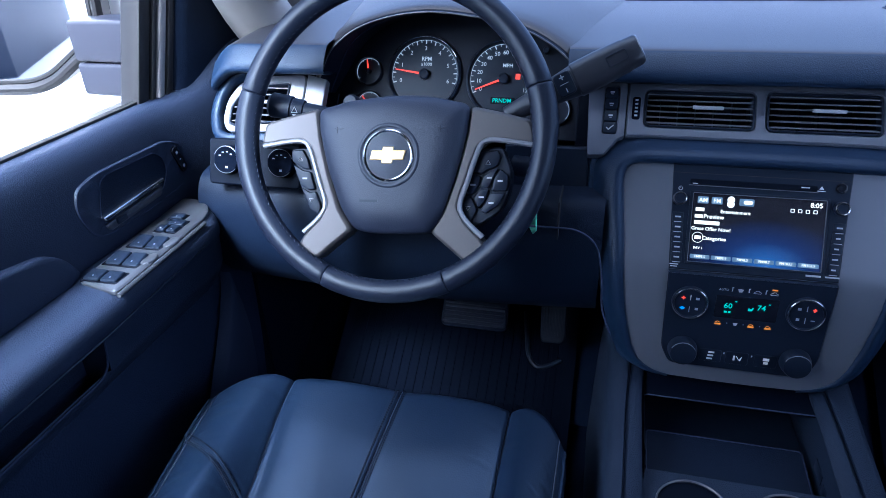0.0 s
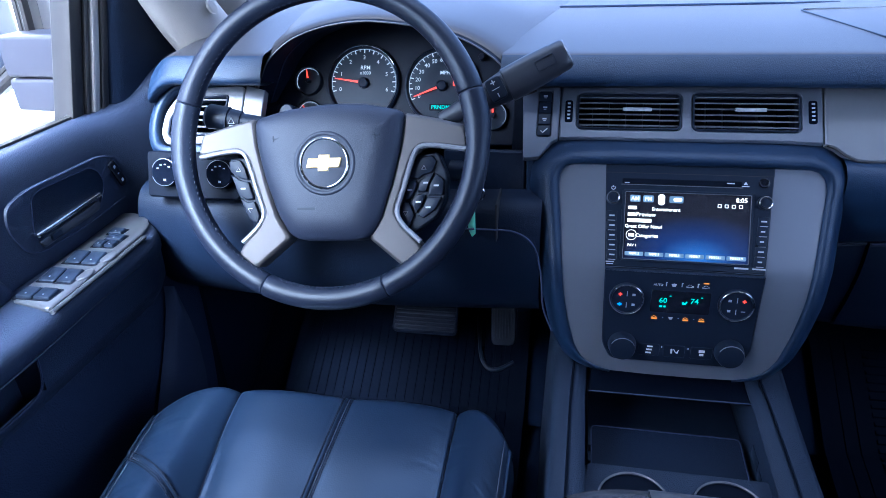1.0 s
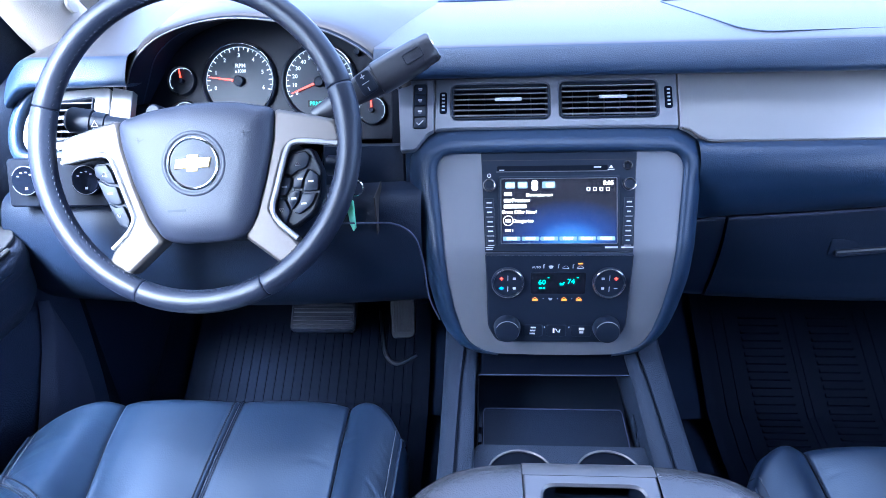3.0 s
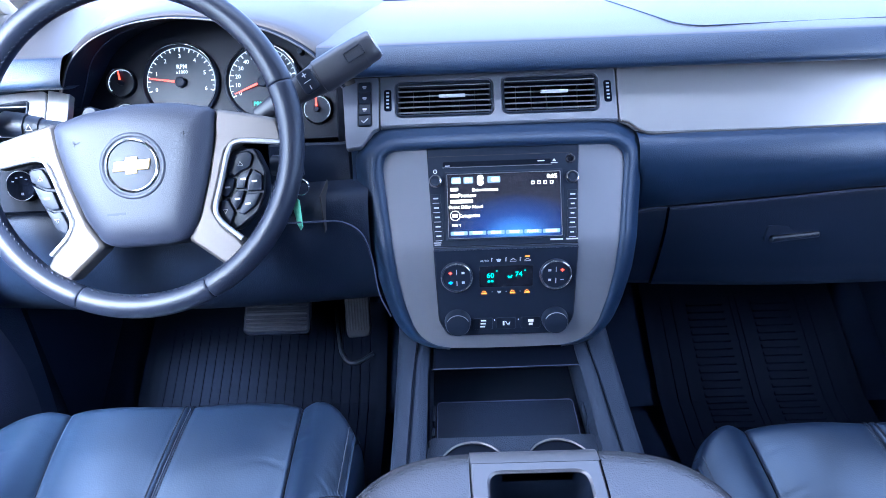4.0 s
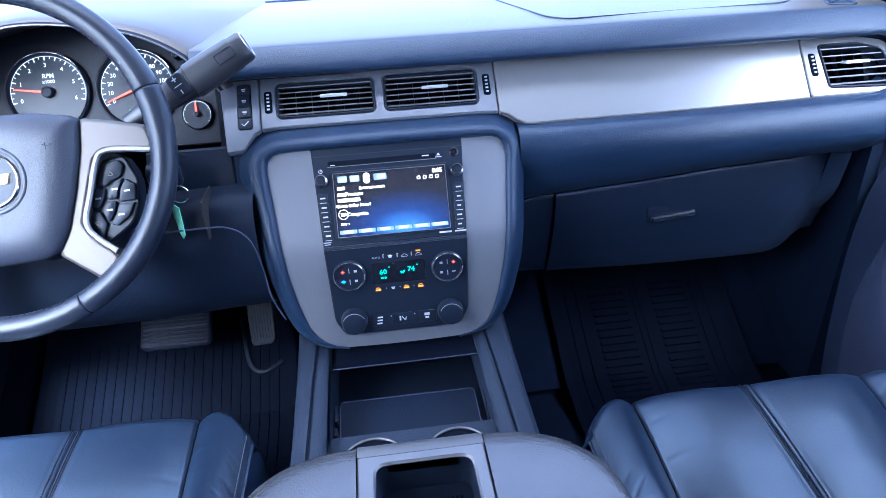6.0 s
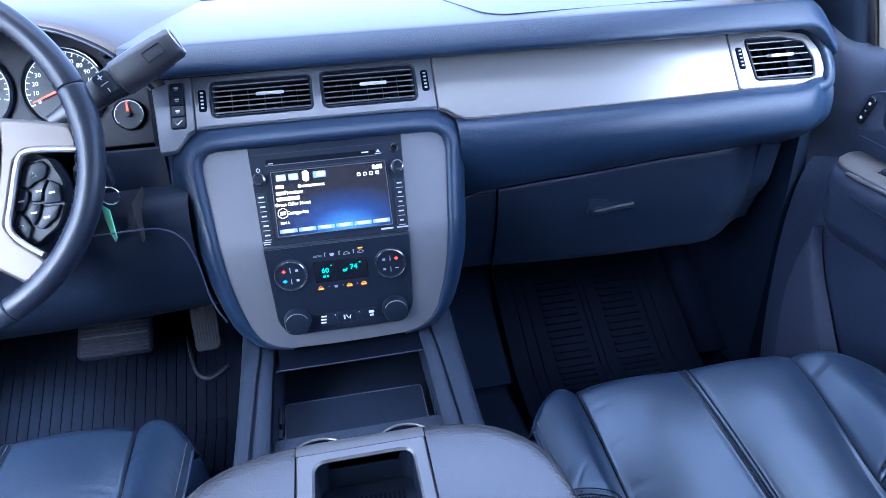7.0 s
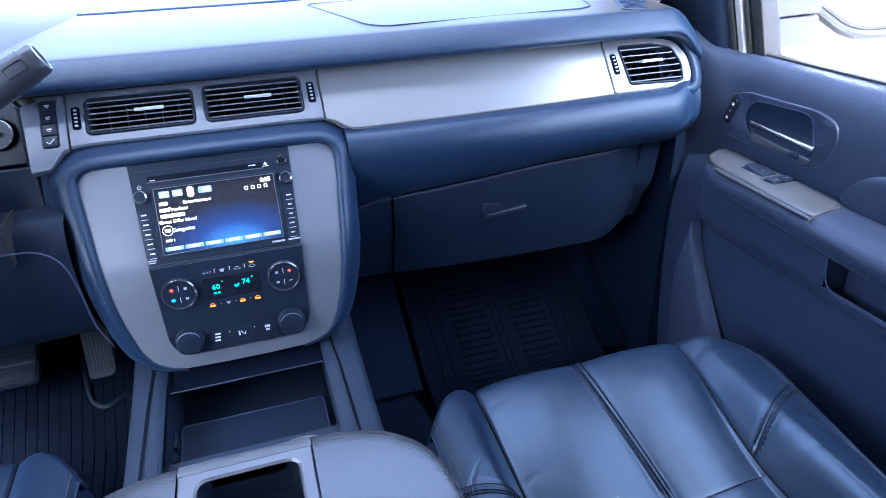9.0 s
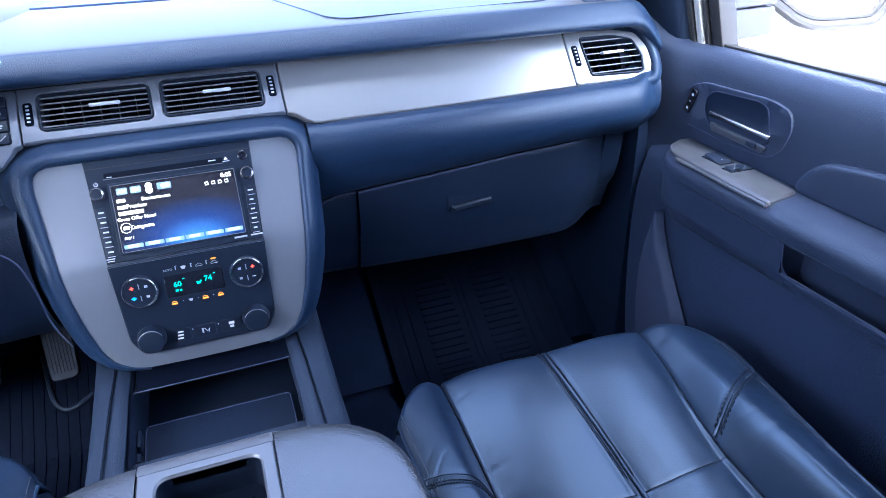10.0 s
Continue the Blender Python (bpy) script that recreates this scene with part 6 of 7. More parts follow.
def seat(cx, dy, flip, label):
    st = thing("front_seat", (cx, dy - 0.45, 0.13), label, "seat", "front seats")
    def place(x, y, z):
        back = smooth01((-0.206 - y) / 0.24)
        tuck = 0.050 * smooth01((-0.26 - y) / 0.34)
        x += along([(-0.236, tuck), (-0.153, 0.012 + 0.025 * back), (0, 0.015 - 0.008 * back), (0.153, 0.009), (0.236, 0.0)], x)
        return (cx + flip * x, y + dy, z)

    cush = part("cushion_base", box(bmesh.new(), cx - 0.215, cx + 0.215, -0.70 + dy, -0.262 + dy, 0.17, 0.335, 0.03), BLACK, st)
    ds = [0, 0.002, 0.004, 0.007, 0.010, 0.014, 0.019, 0.025, 0.032] + span(0.04, 0.52, 240)
    for name, xs in COLS:
        bm = bmesh.new()
        rows = []
        for dz, out in ((-0.20, 0.022), (-0.15, 0.010), (-0.10, 0.003), (-0.055, 0.0), (-0.025, 0.0)):
            rows.append([place(x, cushion_edge(x) - out, cushion_z(x, 0) + dz) for x in xs])
        for d in ds:
            rows.append([place(x, cushion_edge(x) - d, cushion_z(x, d)) for x in xs])
        loft(bm, rows, False)
        part(name, bm, LEATHER, st, "black leather bolster" if "bol" in name else "smooth black leather panel", 70)
    for s in (-1, 1):
        bm = bmesh.new()
        rows = []
        for dx, dz in ((0, 0), (0.003, -0.012), (0.004, -0.04), (0.0, -0.09), (-0.008, -0.16), (-0.02, -0.2)):
            rows.append([place(s * (0.236 + dx), cushion_edge(s * 0.236) - d, cushion_z(s * 0.236, d) + dz) for d in [-0.0] + ds[8:]])
        loft(bm, rows, False)
        part("side_panel", bm, LEATHER, st, "", 60)
        bm = bmesh.new()
        tube(bm, [place(s * 0.2362, cushion_edge(s * 0.236) - d, cushion_z(s * 0.236, d) + 0.0008) for d in ds[::3]], 0.0020, 6)
        part("piping", bm, LEATHER, st, "dark edge piping")
        # sewn line whose paler thread also paints the highlight on the edge
        bm = bmesh.new()
        tube(bm, [place(s * 0.2280, cushion_edge(s * 0.228) - d, cushion_z(s * 0.228, d) + 0.0004) for d in ds[::3]], 0.0008, 5)
        part("edge_stitch", bm, THREAD, st, "sewn line along the edge, greyed for its highlight")
    bm = bmesh.new()
    for d in span(0.01, 0.215, 54):
        for x in (-0.0066, 0.0066):
            tube(bm, [place(x, cushion_edge(x) - d - e, cushion_z(x, d + e) + 0.0006) for e in (0, 0.0026)], 0.00075, 4)
    for s in (-1, 1):
        for i in range(24):
            x = s * (0.158 + 0.074 * i / 23)
            for off in (-0.0066, 0.0066):
                d = slant(x) + off
                b, e = x + s * 0.0018, d + slant(x + s * 0.0018) - slant(x)
                tube(bm, [place(x, cushion_edge(x) - d, cushion_z(x, d) + 0.0005), place(b, cushion_edge(b) - e, cushion_z(b, e) + 0.0005)], 0.0007, 4)
    part("stitching", bm, THREAD_DK, st, "double rows of dark stitches")["kind"] = "stuff"
    seams = [[(x, d) for d in span(0.004, 0.222 if abs(x) < 0.1 else 0.46, 90)] for x in (-0.153, 0, 0.153)]
    for s in (-1, 1):
        seams.append([(s * a, slant(s * a)) for a in span(0.155, 0.234, 24)])
    seams.append([(x, 0.232 + 0.010 * (1 - (x / 0.153) ** 2)) for x in span(-0.150, 0.150, 40)])
    for off in (-0.0046, 0.0046):
        seams.append([(off, d) for d in span(0.004, 0.222, 90)])
        for s in (-1, 1):
            seams.append([(s * a, slant(s * a) + off) for a in span(0.157, 0.233, 24)])
    for run in seams:
        bm = bmesh.new()
        tube(bm, [place(x, cushion_edge(x) - d, cushion_z(x, d) + (0.0008 if abs(run[0][0] - run[-1][0]) < 0.01 else 0.0014)) for x, d in run], 0.0007 if run in seams[:5] else 0.0005, 5)
        part("seam", bm, THREAD_DK, st, "dark sewn seam")
    bm = bmesh.new()
    rows = []
    for s, hw, dp in ((0.0, 0.215, 0.05), (0.05, 0.23, 0.065), (0.2, 0.235, 0.07), (0.4, 0.225, 0.065), (0.54, 0.20, 0.055), (0.58, 0.17, 0.03)):
        c = Vector((cx, dy - 0.735 - s * 0.55, 0.36 + s * 0.90))
        rows.append([(c.x + x, c.y + y, c.z + 0.3 * y) for x, y in rrect(2 * hw, 2 * dp, 0.045)])
    loft(bm, rows)
    part("backrest", bm, LEATHER, st, "black leather backrest", 60)
    bm = bmesh.new()
    box(bm, cx + flip * -0.246 - 0.012, cx + flip * -0.246 + 0.012, dy - 0.62, dy - 0.22, 0.22, 0.36, 0.011)
    part("side_cover", bm, BLACK, st, "black plastic seat side cover")
    return st


seat(0.437, 0.0, -1, "black leather passenger seat cushion with double stitching")
seat(-0.432, 0.062, 1, "black leather driver seat cushion with double stitching")

# ---- floor mats and pedals ----
def floor_z(y):
    return along([(-2, 0.13), (0.02, 0.13), (0.10, 0.15), (0.42, 0.36), (0.47, 0.44)], y)


def mat_thing(x0, x1, y0, y1, label, crossed=True):
    mt = thing("floor_mat", ((x0 + x1) / 2, (y0 + y1) / 2, 0.13), label, "floor mat", "rubber floor mats")
    bm = bmesh.new()
    ys = span(y0, y1, 30)
    lift = lambda x, y: floor_z(y) + 0.012 + 0.012 * (smooth01(1 - min(x - x0, x1 - x) / 0.02) + smooth01(1 - min(y - y0, y1 - y) / 0.02)) * 0.6
    loft(bm, [[(x, y, lift(x, y)) for x in [x0, x0 + 0.006, x0 + 0.012, x0 + 0.02] + span(x0 + 0.05, x1 - 0.05, 8) + [x1 - 0.02, x1 - 0.012, x1 - 0.006, x1]] for y in ys], False)
    part("mat_base", bm, RUBBER, mt)
    cols = [(x0 + 0.03, x0 + 0.075, "long"), (x0 + 0.085, x0 + 0.155, "cross"), (x0 + 0.17, x1 - 0.17, "long"), (x1 - 0.155, x1 - 0.085, "cross"), (x1 - 0.075, x1 - 0.03, "long")]
    if not crossed:
        cols = [(x0 + 0.03, x1 - 0.03, "long")]
    for a, b, kind in cols:
        if kind == "cross":
            n = int((y1 - y0 - 0.06) / 0.0125)
            for i in range(n):
                y = y0 + 0.03 + 0.0125 * i
                bm = bmesh.new()
                for v in bmesh.ops.create_cube(bm, size=1)["verts"]:
                    yy = y + v.co.y * 0.0055
                    v.co = Vector(((a + b) / 2 + v.co.x * (b - a), yy, floor_z(yy) + 0.0128 + v.co.z * 0.006))
                part("rib", bm, RUBBER, mt, smooth=False)
        else:
            n = max(2, int((b - a) / 0.017))
            for i in range(n):
                x = a + (b - a) * (i + 0.5) / n
                bm = bmesh.new()
                loft(bm, [[(x + dx, y, floor_z(y) + dz) for dx, dz in ((-0.0062, 0.01), (-0.0056, 0.0140), (0.0056, 0.0140), (0.0062, 0.01))] for y in span(y0 + 0.03, y1 - 0.03, 14)])
                part("rib", bm, RUBBER, mt, smooth=False)
    return mt


mat_thing(0.295, 0.66, -0.25, 0.30, "black ribbed rubber mat in the passenger footwell")
mat_thing(-0.66, -0.20, -0.25, 0.27, "black ribbed rubber mat in the driver footwell", False)

dead = thing("pedal_mat_edge", (-0.26, 0.15, 0.20), "raised dark rubber rim round the accelerator pedal", "mat edge")
bm = bmesh.new()
tube(bm, curve_pts([(x, y, floor_z(y) + 0.016) for x, y in ((-0.302, 0.262), (-0.293, 0.212), (-0.286, 0.187), (-0.271, 0.172), (-0.252, 0.173), (-0.226, 0.186))], 4), 0.0042, 8)
part("rim", bm, BLACK, dead)
brake = thing("brake_pedal", (-0.373, 0.12, 0.30), "wide ribbed black brake pedal", "pedal")
m = face(-0.375, 0.124, 0.360, 48)
bm = bmesh.new()
plate(bm, m, rrect(0.114, 0.066, 0.008), t=0.014, bev=0.003)
part("pad", bm, PEDAL, brake)
for i in range(9):
    bm = bmesh.new()
    box(bm, -0.052, 0.052, -0.0016, 0.0016, 0, 0.003, 0.0008, m @ Matrix.Translation((0, -0.0275 + 0.0069 * i, -0.0005)))
    part("rib", bm, THREAD if i == 4 else PEDAL, brake)
bm = bmesh.new()
tube(bm, [m @ Vector((0, 0.0, -0.014)), (-0.373, 0.22, 0.40), (-0.373, 0.28, 0.62)], 0.010, 8)
part("arm", bm, BLACK, brake)
acc = thing("accelerator_pedal", (-0.245, 0.15, 0.28), "narrow black accelerator pedal", "pedal")
m = face(-0.2405, 0.165, 0.352, 30, 2)
bm = bmesh.new()
plate(bm, m, soften([(-0.026, 0.055), (0.021, 0.055), (0.019, -0.055), (0.012, -0.062), (-0.020, -0.062), (-0.024, -0.055)], 0.006), t=0.010, bev=0.002)
part("pad", bm, PEDAL, acc)
for i in range(8):
    bm = bmesh.new()
    box(bm, -0.0012, 0.0012, -0.050, 0.048, 0, 0.0014, 0.0004, m @ Matrix.Translation((-0.018 + 0.005 * i, 0, -0.0005)))
    part("rib", bm, PEDAL, acc)
bm = bmesh.new()
tube(bm, [m @ Vector((0, 0.02, -0.010)), (-0.24, 0.26, 0.44), (-0.24, 0.34, 0.60)], 0.008, 8)
part("arm", bm, BLACK, acc)

# ---- front doors ----
def door(sd, label, many):
    """The door on the side sd; many: the driver's row of window switches."""
    S = lambda x, y, z: (sd * x, y, z)
    d = thing("door_1" if sd < 0 else "door_2", S(0.80, -0.5, 0.15), label, "door", "front doors", "structure")

    def P(name, bm, mt, par=d, lab="", angle=45):
        return part(name, bm, mt, par, lab, angle)

    # upper panel, rolling over to the window sill
    def up_x(y, z):
        f = smooth01((y + 0.06) / 0.16)
        return -0.030 * f

    prof = [(0.838, 0.740), (0.826, 0.7495), (0.812, 0.7525), (0.797, 0.7515), (0.785, 0.7455), (0.777, 0.731), (0.7725, 0.704), (0.770, 0.67), (0.770, 0.63), (0.774, 0.60), (0.778, 0.55)]
    pr = curve_pts([(a, 0, b) for a, b in prof], 3)
    ys = span(-1.10, -0.10, 20) + span(-0.08, 0.16, 14)
    bm = bmesh.new()
    loft(bm, [[S(p.x + up_x(y, p.z), y, p.z + 0.012 * smooth01((y + 0.02) / 0.1) + 0.05 * smooth01((y - 0.03) / 0.13) * smooth01((p.z - 0.62) / 0.1)) for p in pr] for y in ys], False)
    P("upper_panel", bm, DOOR_VINYL, d, "dark grained upper door panel", 60)
    bm = bmesh.new()
    loft(bm, [[S(a, y, b) for a, b in ((0.803, 0.750), (0.803, 0.7555), (0.808, 0.7575), (0.814, 0.7555), (0.814, 0.748))] for y in (-1.10, -0.5, -0.035)])
    P("sill_seal", bm, SEAL)
    # sail panel between the window frame and the windscreen pillar
    bm = bmesh.new()
    loft(bm, [[S(a, y0 + (y1 - y0) * k, z) for k, a in ((0, 0.796), (0.04, 0.784), (0.12, 0.778), (0.7, 0.760), (1.0, 0.755))] for y0, y1, z in ((0.008, 0.12, 0.742), (0.012, 0.22, 0.785), (0.024, 0.20, 0.85), (0.038, 0.17, 0.93), (0.05, 0.12, 1.02), (0.06, 0.09, 1.12))], False)
    for v in bm.verts:
        v.co.x -= sd * 0.16 * max(0, v.co.z - 0.76)
    P("sail_panel", bm, VINYL_LOW, d, "dark corner trim of the door", 60)
    # window frame strips
    lean = lambda z: 0.19 * (z - 0.76)
    for x0, x1, y0, y1, mt, nm in ((0.799, 0.830, -0.050, -0.0265, FRAME, "frame_strip"), (0.795, 0.826, -0.0260, -0.0165, SEAL, "frame_seal"), (0.791, 0.812, -0.0160, -0.0020, PILLAR, "frame_strip"), (0.788, 0.808, -0.0015, 0.0120, SEAL, "frame_seal")):
        bm = bmesh.new()
        loft(bm, [[S(a - 0.16 * (z - 0.76), b + lean(z), z) for a, b in rrect(x1 - x0, y1 - y0, 0.003, (x0 + x1) / 2, (y0 + y1) / 2, 2)] for z in (0.742, 0.9, 1.0, 1.20)])
        P(nm, bm, mt)
    bm = bmesh.new()
    tube(bm, [S(0.745, 0.055, 1.18), S(0.72, -0.25, 1.25), S(0.70, -0.6, 1.265), S(0.70, -1.10, 1.255)], 0.025, 8)
    P("top_frame", bm, BODY)
    bm = bmesh.new()
    sheet(bm, lambda u, v: S(0.815 - 0.09 * max(0, v - 0.76) / 0.45, u, v), [-1.10, -0.03], [0.745, 1.22])
    g = P("window", bm, GLASS, d, "clear side window")
    g.visible_shadow = False
    # lower panel and armrest
    pr = curve_pts([(a, 0, b) for a, b in ((0.776, 0.60), (0.756, 0.575), (0.744, 0.54), (0.738, 0.50), (0.735, 0.44), (0.737, 0.36), (0.742, 0.28), (0.75, 0.20), (0.76, 0.14))], 3)
    bm = bmesh.new()
    loft(bm, [[S(p.x, y, p.z) for p in pr] for y in span(-1.10, 0.03, 24)], False)
    P("lower_panel", bm, DOOR_LOW, d, "dark lower door panel", 60)
    # armrest: a swept bolster with a rounded front end
    rows = []
    for y, w, dz in ((-0.045, 0.20, 0), (-0.047, 0.5, 0), (-0.055, 0.72, 0), (-0.068, 0.86, 0), (-0.085, 0.95, 0), (-0.11, 1.0, 0), (-0.2, 1.0, 0), (-0.30, 1.0, 0), (-0.325, 1.0, 0), (-0.3275, 1.0, 0), (-0.36, 1.0, 0), (-0.5, 1.0, 0), (-0.8, 1.0, 0), (-1.10, 1.0, 0)):
        xi = 0.785 - 0.092 * w
        deep = 1.0 if y < -0.326 else 0.0
        rows.append([S(a, y, b) for a, b in ((0.80, 0.604), (0.79, 0.608), (xi + 0.018, 0.6075), (xi + 0.007, 0.604), (xi + 0.001, 0.597), (xi - 0.001, 0.587), (xi, 0.5765), (xi + 0.002, 0.571), (xi + 0.003 + 0.036 * deep, 0.569), (xi + 0.004 + 0.036 * deep, 0.545 - 0.037 * deep), (xi + 0.005 + 0.012 * deep, 0.538 - 0.032 * deep), (xi + 0.006 + 0.004 * deep, 0.5295), (xi + 0.008, 0.5265), (xi + 0.012, 0.518), (xi + 0.022, 0.503), (xi + 0.05, 0.492), (0.79, 0.485))])
    bm = bmesh.new()
    loft(bm, rows)
    P("armrest", bm, DOOR_VINYL, d, "dark padded armrest", 60)
    bm = bmesh.new()
    tube(bm, [S(0.6955, -0.10, 0.583), S(0.6925, -0.13, 0.5825), S(0.6915, -0.32, 0.5755), S(0.6930, -0.50, 0.5725), S(0.6930, -1.05, 0.5725)], 0.0012, 5)
    P("armrest_seam", bm, BLACK)
    # lip of the grip pocket in the armrest's side
    bm = bmesh.new()
    tube(bm, curve_pts([S(a, y, z) for a, y, z in ((0.6935, -0.3262, 0.574), (0.6965, -0.3265, 0.552), (0.6990, -0.328, 0.539), (0.7005, -0.334, 0.531), (0.7005, -0.347, 0.5275), (0.7005, -0.40, 0.5270), (0.7005, -0.6, 0.5270), (0.7005, -1.05, 0.5270))], 4), 0.0015, 6)
    P("pocket_edge", bm, KICK, d, "grey edge of the grip pocket")
    # switch plate on the armrest
    PL = flat(0.6125)
    shape = soften([(sd * a, b) for a, b in ((0.7050, -0.100), (0.7120, -0.075), (0.7270, -0.055), (0.752, -0.042), (0.774, -0.043), (0.7660, -0.16), (0.7560, -0.276), (0.6960, -0.288), (0.6990, -0.20))], 0.008)
    bm = bmesh.new()
    plate(bm, PL, shape, t=0.006, bev=0.002)
    pl = P("switch_plate", bm, PLATE, d, "satin silver switch plate")
    bm = bmesh.new()
    tube(bm, [S(0.7005, -0.105, 0.6075), S(0.6965, -0.20, 0.6075), S(0.6935, -0.288, 0.6075)], 0.0030, 8)
    P("plate_lip", bm, PLATE, pl)

    def key(cx, cy, w, h, tip, mark=True, well=True):
        if well:
            bm = bmesh.new()
            plate(bm, Matrix.Translation((sd * cx, cy, 0.6128)), rrect(w + 0.005, h + 0.006, 0.002), t=0.002, bev=0.0004)
            P("switch_well", bm, GLOSS, pl)
        bm = bmesh.new()
        m = Matrix.Translation((sd * cx, cy, 0.6132)) @ Matrix.Rotation(radians(tip), 4, "X")
        dome(bm, m, rrect(w, h, 0.002), t=0.004, bulge=0.003, depth=0.15, steps=3)
        k = P("switch", bm, BLACK, pl, "black window switch")
        if mark:
            bm = bmesh.new()
            bar(bm, m, 0, -h * 0.2, 0.0018, 0.0018, 0.0032)
            P("mark", bm, DIM, k)

    if many:
        for cy, h in ((-0.262, 0.027), (-0.222, 0.034), (-0.178, 0.034)):
            bm = bmesh.new()
            plate(bm, Matrix.Translation((sd * (0.7315 + 0.010 * (cy + 0.22)), cy, 0.61265)), rrect(0.0500, h, 0.003), t=0.002, bev=0.0004)
            P("switch_well", bm, GLOSS, pl, "glossy dark well of a switch pair")
        for cy, tip in ((-0.262, 4), (-0.222, 10), (-0.178, 10)):
            for cx in (0.720, 0.743):
                key(cx - 0.010 * (cy + 0.22) * -1, cy, 0.021, 0.020 if cy < -0.24 else 0.026, tip)
        for cy, cx, w, h in ((-0.140, 0.724, 0.013, 0.014), (-0.140, 0.740, 0.013, 0.014), (-0.122, 0.730, 0.024, 0.014), (-0.104, 0.740, 0.020, 0.014)):
            key(cx, cy, w, h, 3)
        for cy in (-0.222, -0.178):
            bm = bmesh.new()
            dome(bm, Matrix.Translation((sd * 0.7055, cy + 0.004, 0.6130)), circle(0.0080, 16), t=0.003, bulge=0.0016, depth=0.5)
            for v in bm.verts:
                v.co.y = cy + (v.co.y - cy) * 1.7
            P("finger_rest", bm, PLATE, pl)
    else:
        key(0.7435, -0.142, 0.022, 0.036, 10)
        for cx in (0.734, 0.753):
            key(cx, -0.182, 0.0165, 0.015, 3)
    # bezel with the door handle
    if sd < 0:
        HF = Matrix(((0, 0, 1, -0.7665), (-1, 0, 0, 0), (0, 1, 0, 0), (0, 0, 0, 1)))
    else:
        HF = Matrix(((0, 0, -1, 0.7665), (-1, 0, 0, 0), (0, 1, 0, 0), (0, 0, 0, 1)))
    # (u = -y, v = z)
    bez = soften([(0.014, 0.650), (0.030, 0.634), (0.120, 0.628), (0.200, 0.630), (0.224, 0.642), (0.236, 0.678), (0.228, 0.702), (0.195, 0.710), (0.060, 0.706), (0.028, 0.692)], 0.020, 6)
    cup = soften([(0.068, 0.666), (0.085, 0.644), (0.186, 0.640), (0.204, 0.652), (0.202, 0.662), (0.190, 0.698), (0.175, 0.703), (0.085, 0.698), (0.070, 0.685)], 0.008)
    bm = bmesh.new()
    plate(bm, HF, bez, [cup], t=0.010, bev=0.0005, w=-0.0024)
    bz_ = P("handle_bezel", bm, DOOR_VINYL, d, "dark bezel round the door handle")
    bm = bmesh.new()
    tube(bm, [HF @ Vector((x, y, -0.0022)) for x, y in (inset(bez, 0.001) if area2(bez) > 0 else inset(bez[::-1], 0.001))], 0.0009, 6, True)
    tube(bm, [HF @ Vector((x, y, -0.0022)) for x, y in cup], 0.0008, 6, True)
    P("bezel_ridge", bm, KICK, bz_)
    # cup is nearly flat; darker plastic paints the shade of a deep recess
    bm = bmesh.new()
    a, b = ring(bm, [HF @ Vector((x, y, -0.0024)) for x, y in cup]), ring(bm, [HF @ Vector((x, y, -0.0032)) for x, y in inset(cup if area2(cup) > 0 else cup[::-1], 0.004)])
    if area2(cup) < 0:
        b = b[::-1]
    bridge(bm, a, b)
    bm.faces.new(b)
    P("handle_cup", bm, VINYL_LOW, bz_, "nearly flat cup behind the handle, dark for its shade")
    bm = bmesh.new()
    plate(bm, HF, soften([(a, b + (0.006 if sd > 0 else 0.0)) for a, b in ((0.086, 0.6580), (0.205, 0.6530), (0.207, 0.6590), (0.088, 0.6640))], 0.002), t=0.009, bev=0.0015, w=0.006)
    P("door_handle", bm, CHROME, bz_, "chrome pull handle")
    bm = bmesh.new()
    plate(bm, HF, soften([(0.092, 0.640), (0.196, 0.636), (0.202, 0.646), (0.088, 0.652)], 0.004), t=0.006, bev=0.001, w=0.001)
    P("handle_plate", bm, PLATE, bz_)
    bm = bmesh.new()
    plate(bm, HF, rrect(0.018, 0.008, 0.002, 0.176, 0.6430), t=0.004, bev=0.001, w=0.004)
    P("lock_switch", bm, BLACK, bz_)
    bm = bmesh.new()
    m = HF @ Matrix.Translation((0.040, 0.672, 0)) @ Matrix.Rotation(radians(-22), 4, "Z")
    dome(bm, m, rrect(0.013, 0.042, 0.004), t=0.002, bulge=0.0012, depth=0.1, w=0.0005)
    k = P("lock_button", bm, GLOSS, bz_)
    bm = bmesh.new()
    bar(bm, m, 0, 0.012, 0.004, 0.004, 0.0020), bar(bm, m, 0, -0.012, 0.004, 0.004, 0.0020), bar(bm, m, 0, 0, 0.003, 0.0008, 0.0020)
    P("mark", bm, WHITE, k)
    # padded insert behind
    bm = bmesh.new()
    dome(bm, HF, soften([(0.255, 0.606), (0.275, 0.640), (0.300, 0.658), (0.36, 0.668), (0.5, 0.672), (1.09, 0.672), (1.09, 0.606)], 0.02), t=0.01, bulge=0.007, depth=0.12, w=0.0)
    P("padded_insert", bm, DOOR_VINYL, d, "softly padded door insert", 60)
    # outer skin
    bm = bmesh.new()
    box(bm, min(sd * 0.84, sd * 0.87), max(sd * 0.84, sd * 0.87), -1.10, 0.05, 0.12, 0.745, 0.01)
    P("outer_skin", bm, BODY)
    return d


door(-1, "closed dark vinyl driver door with window switches", True)
door(1, "closed dark vinyl passenger door with chrome handle", False)

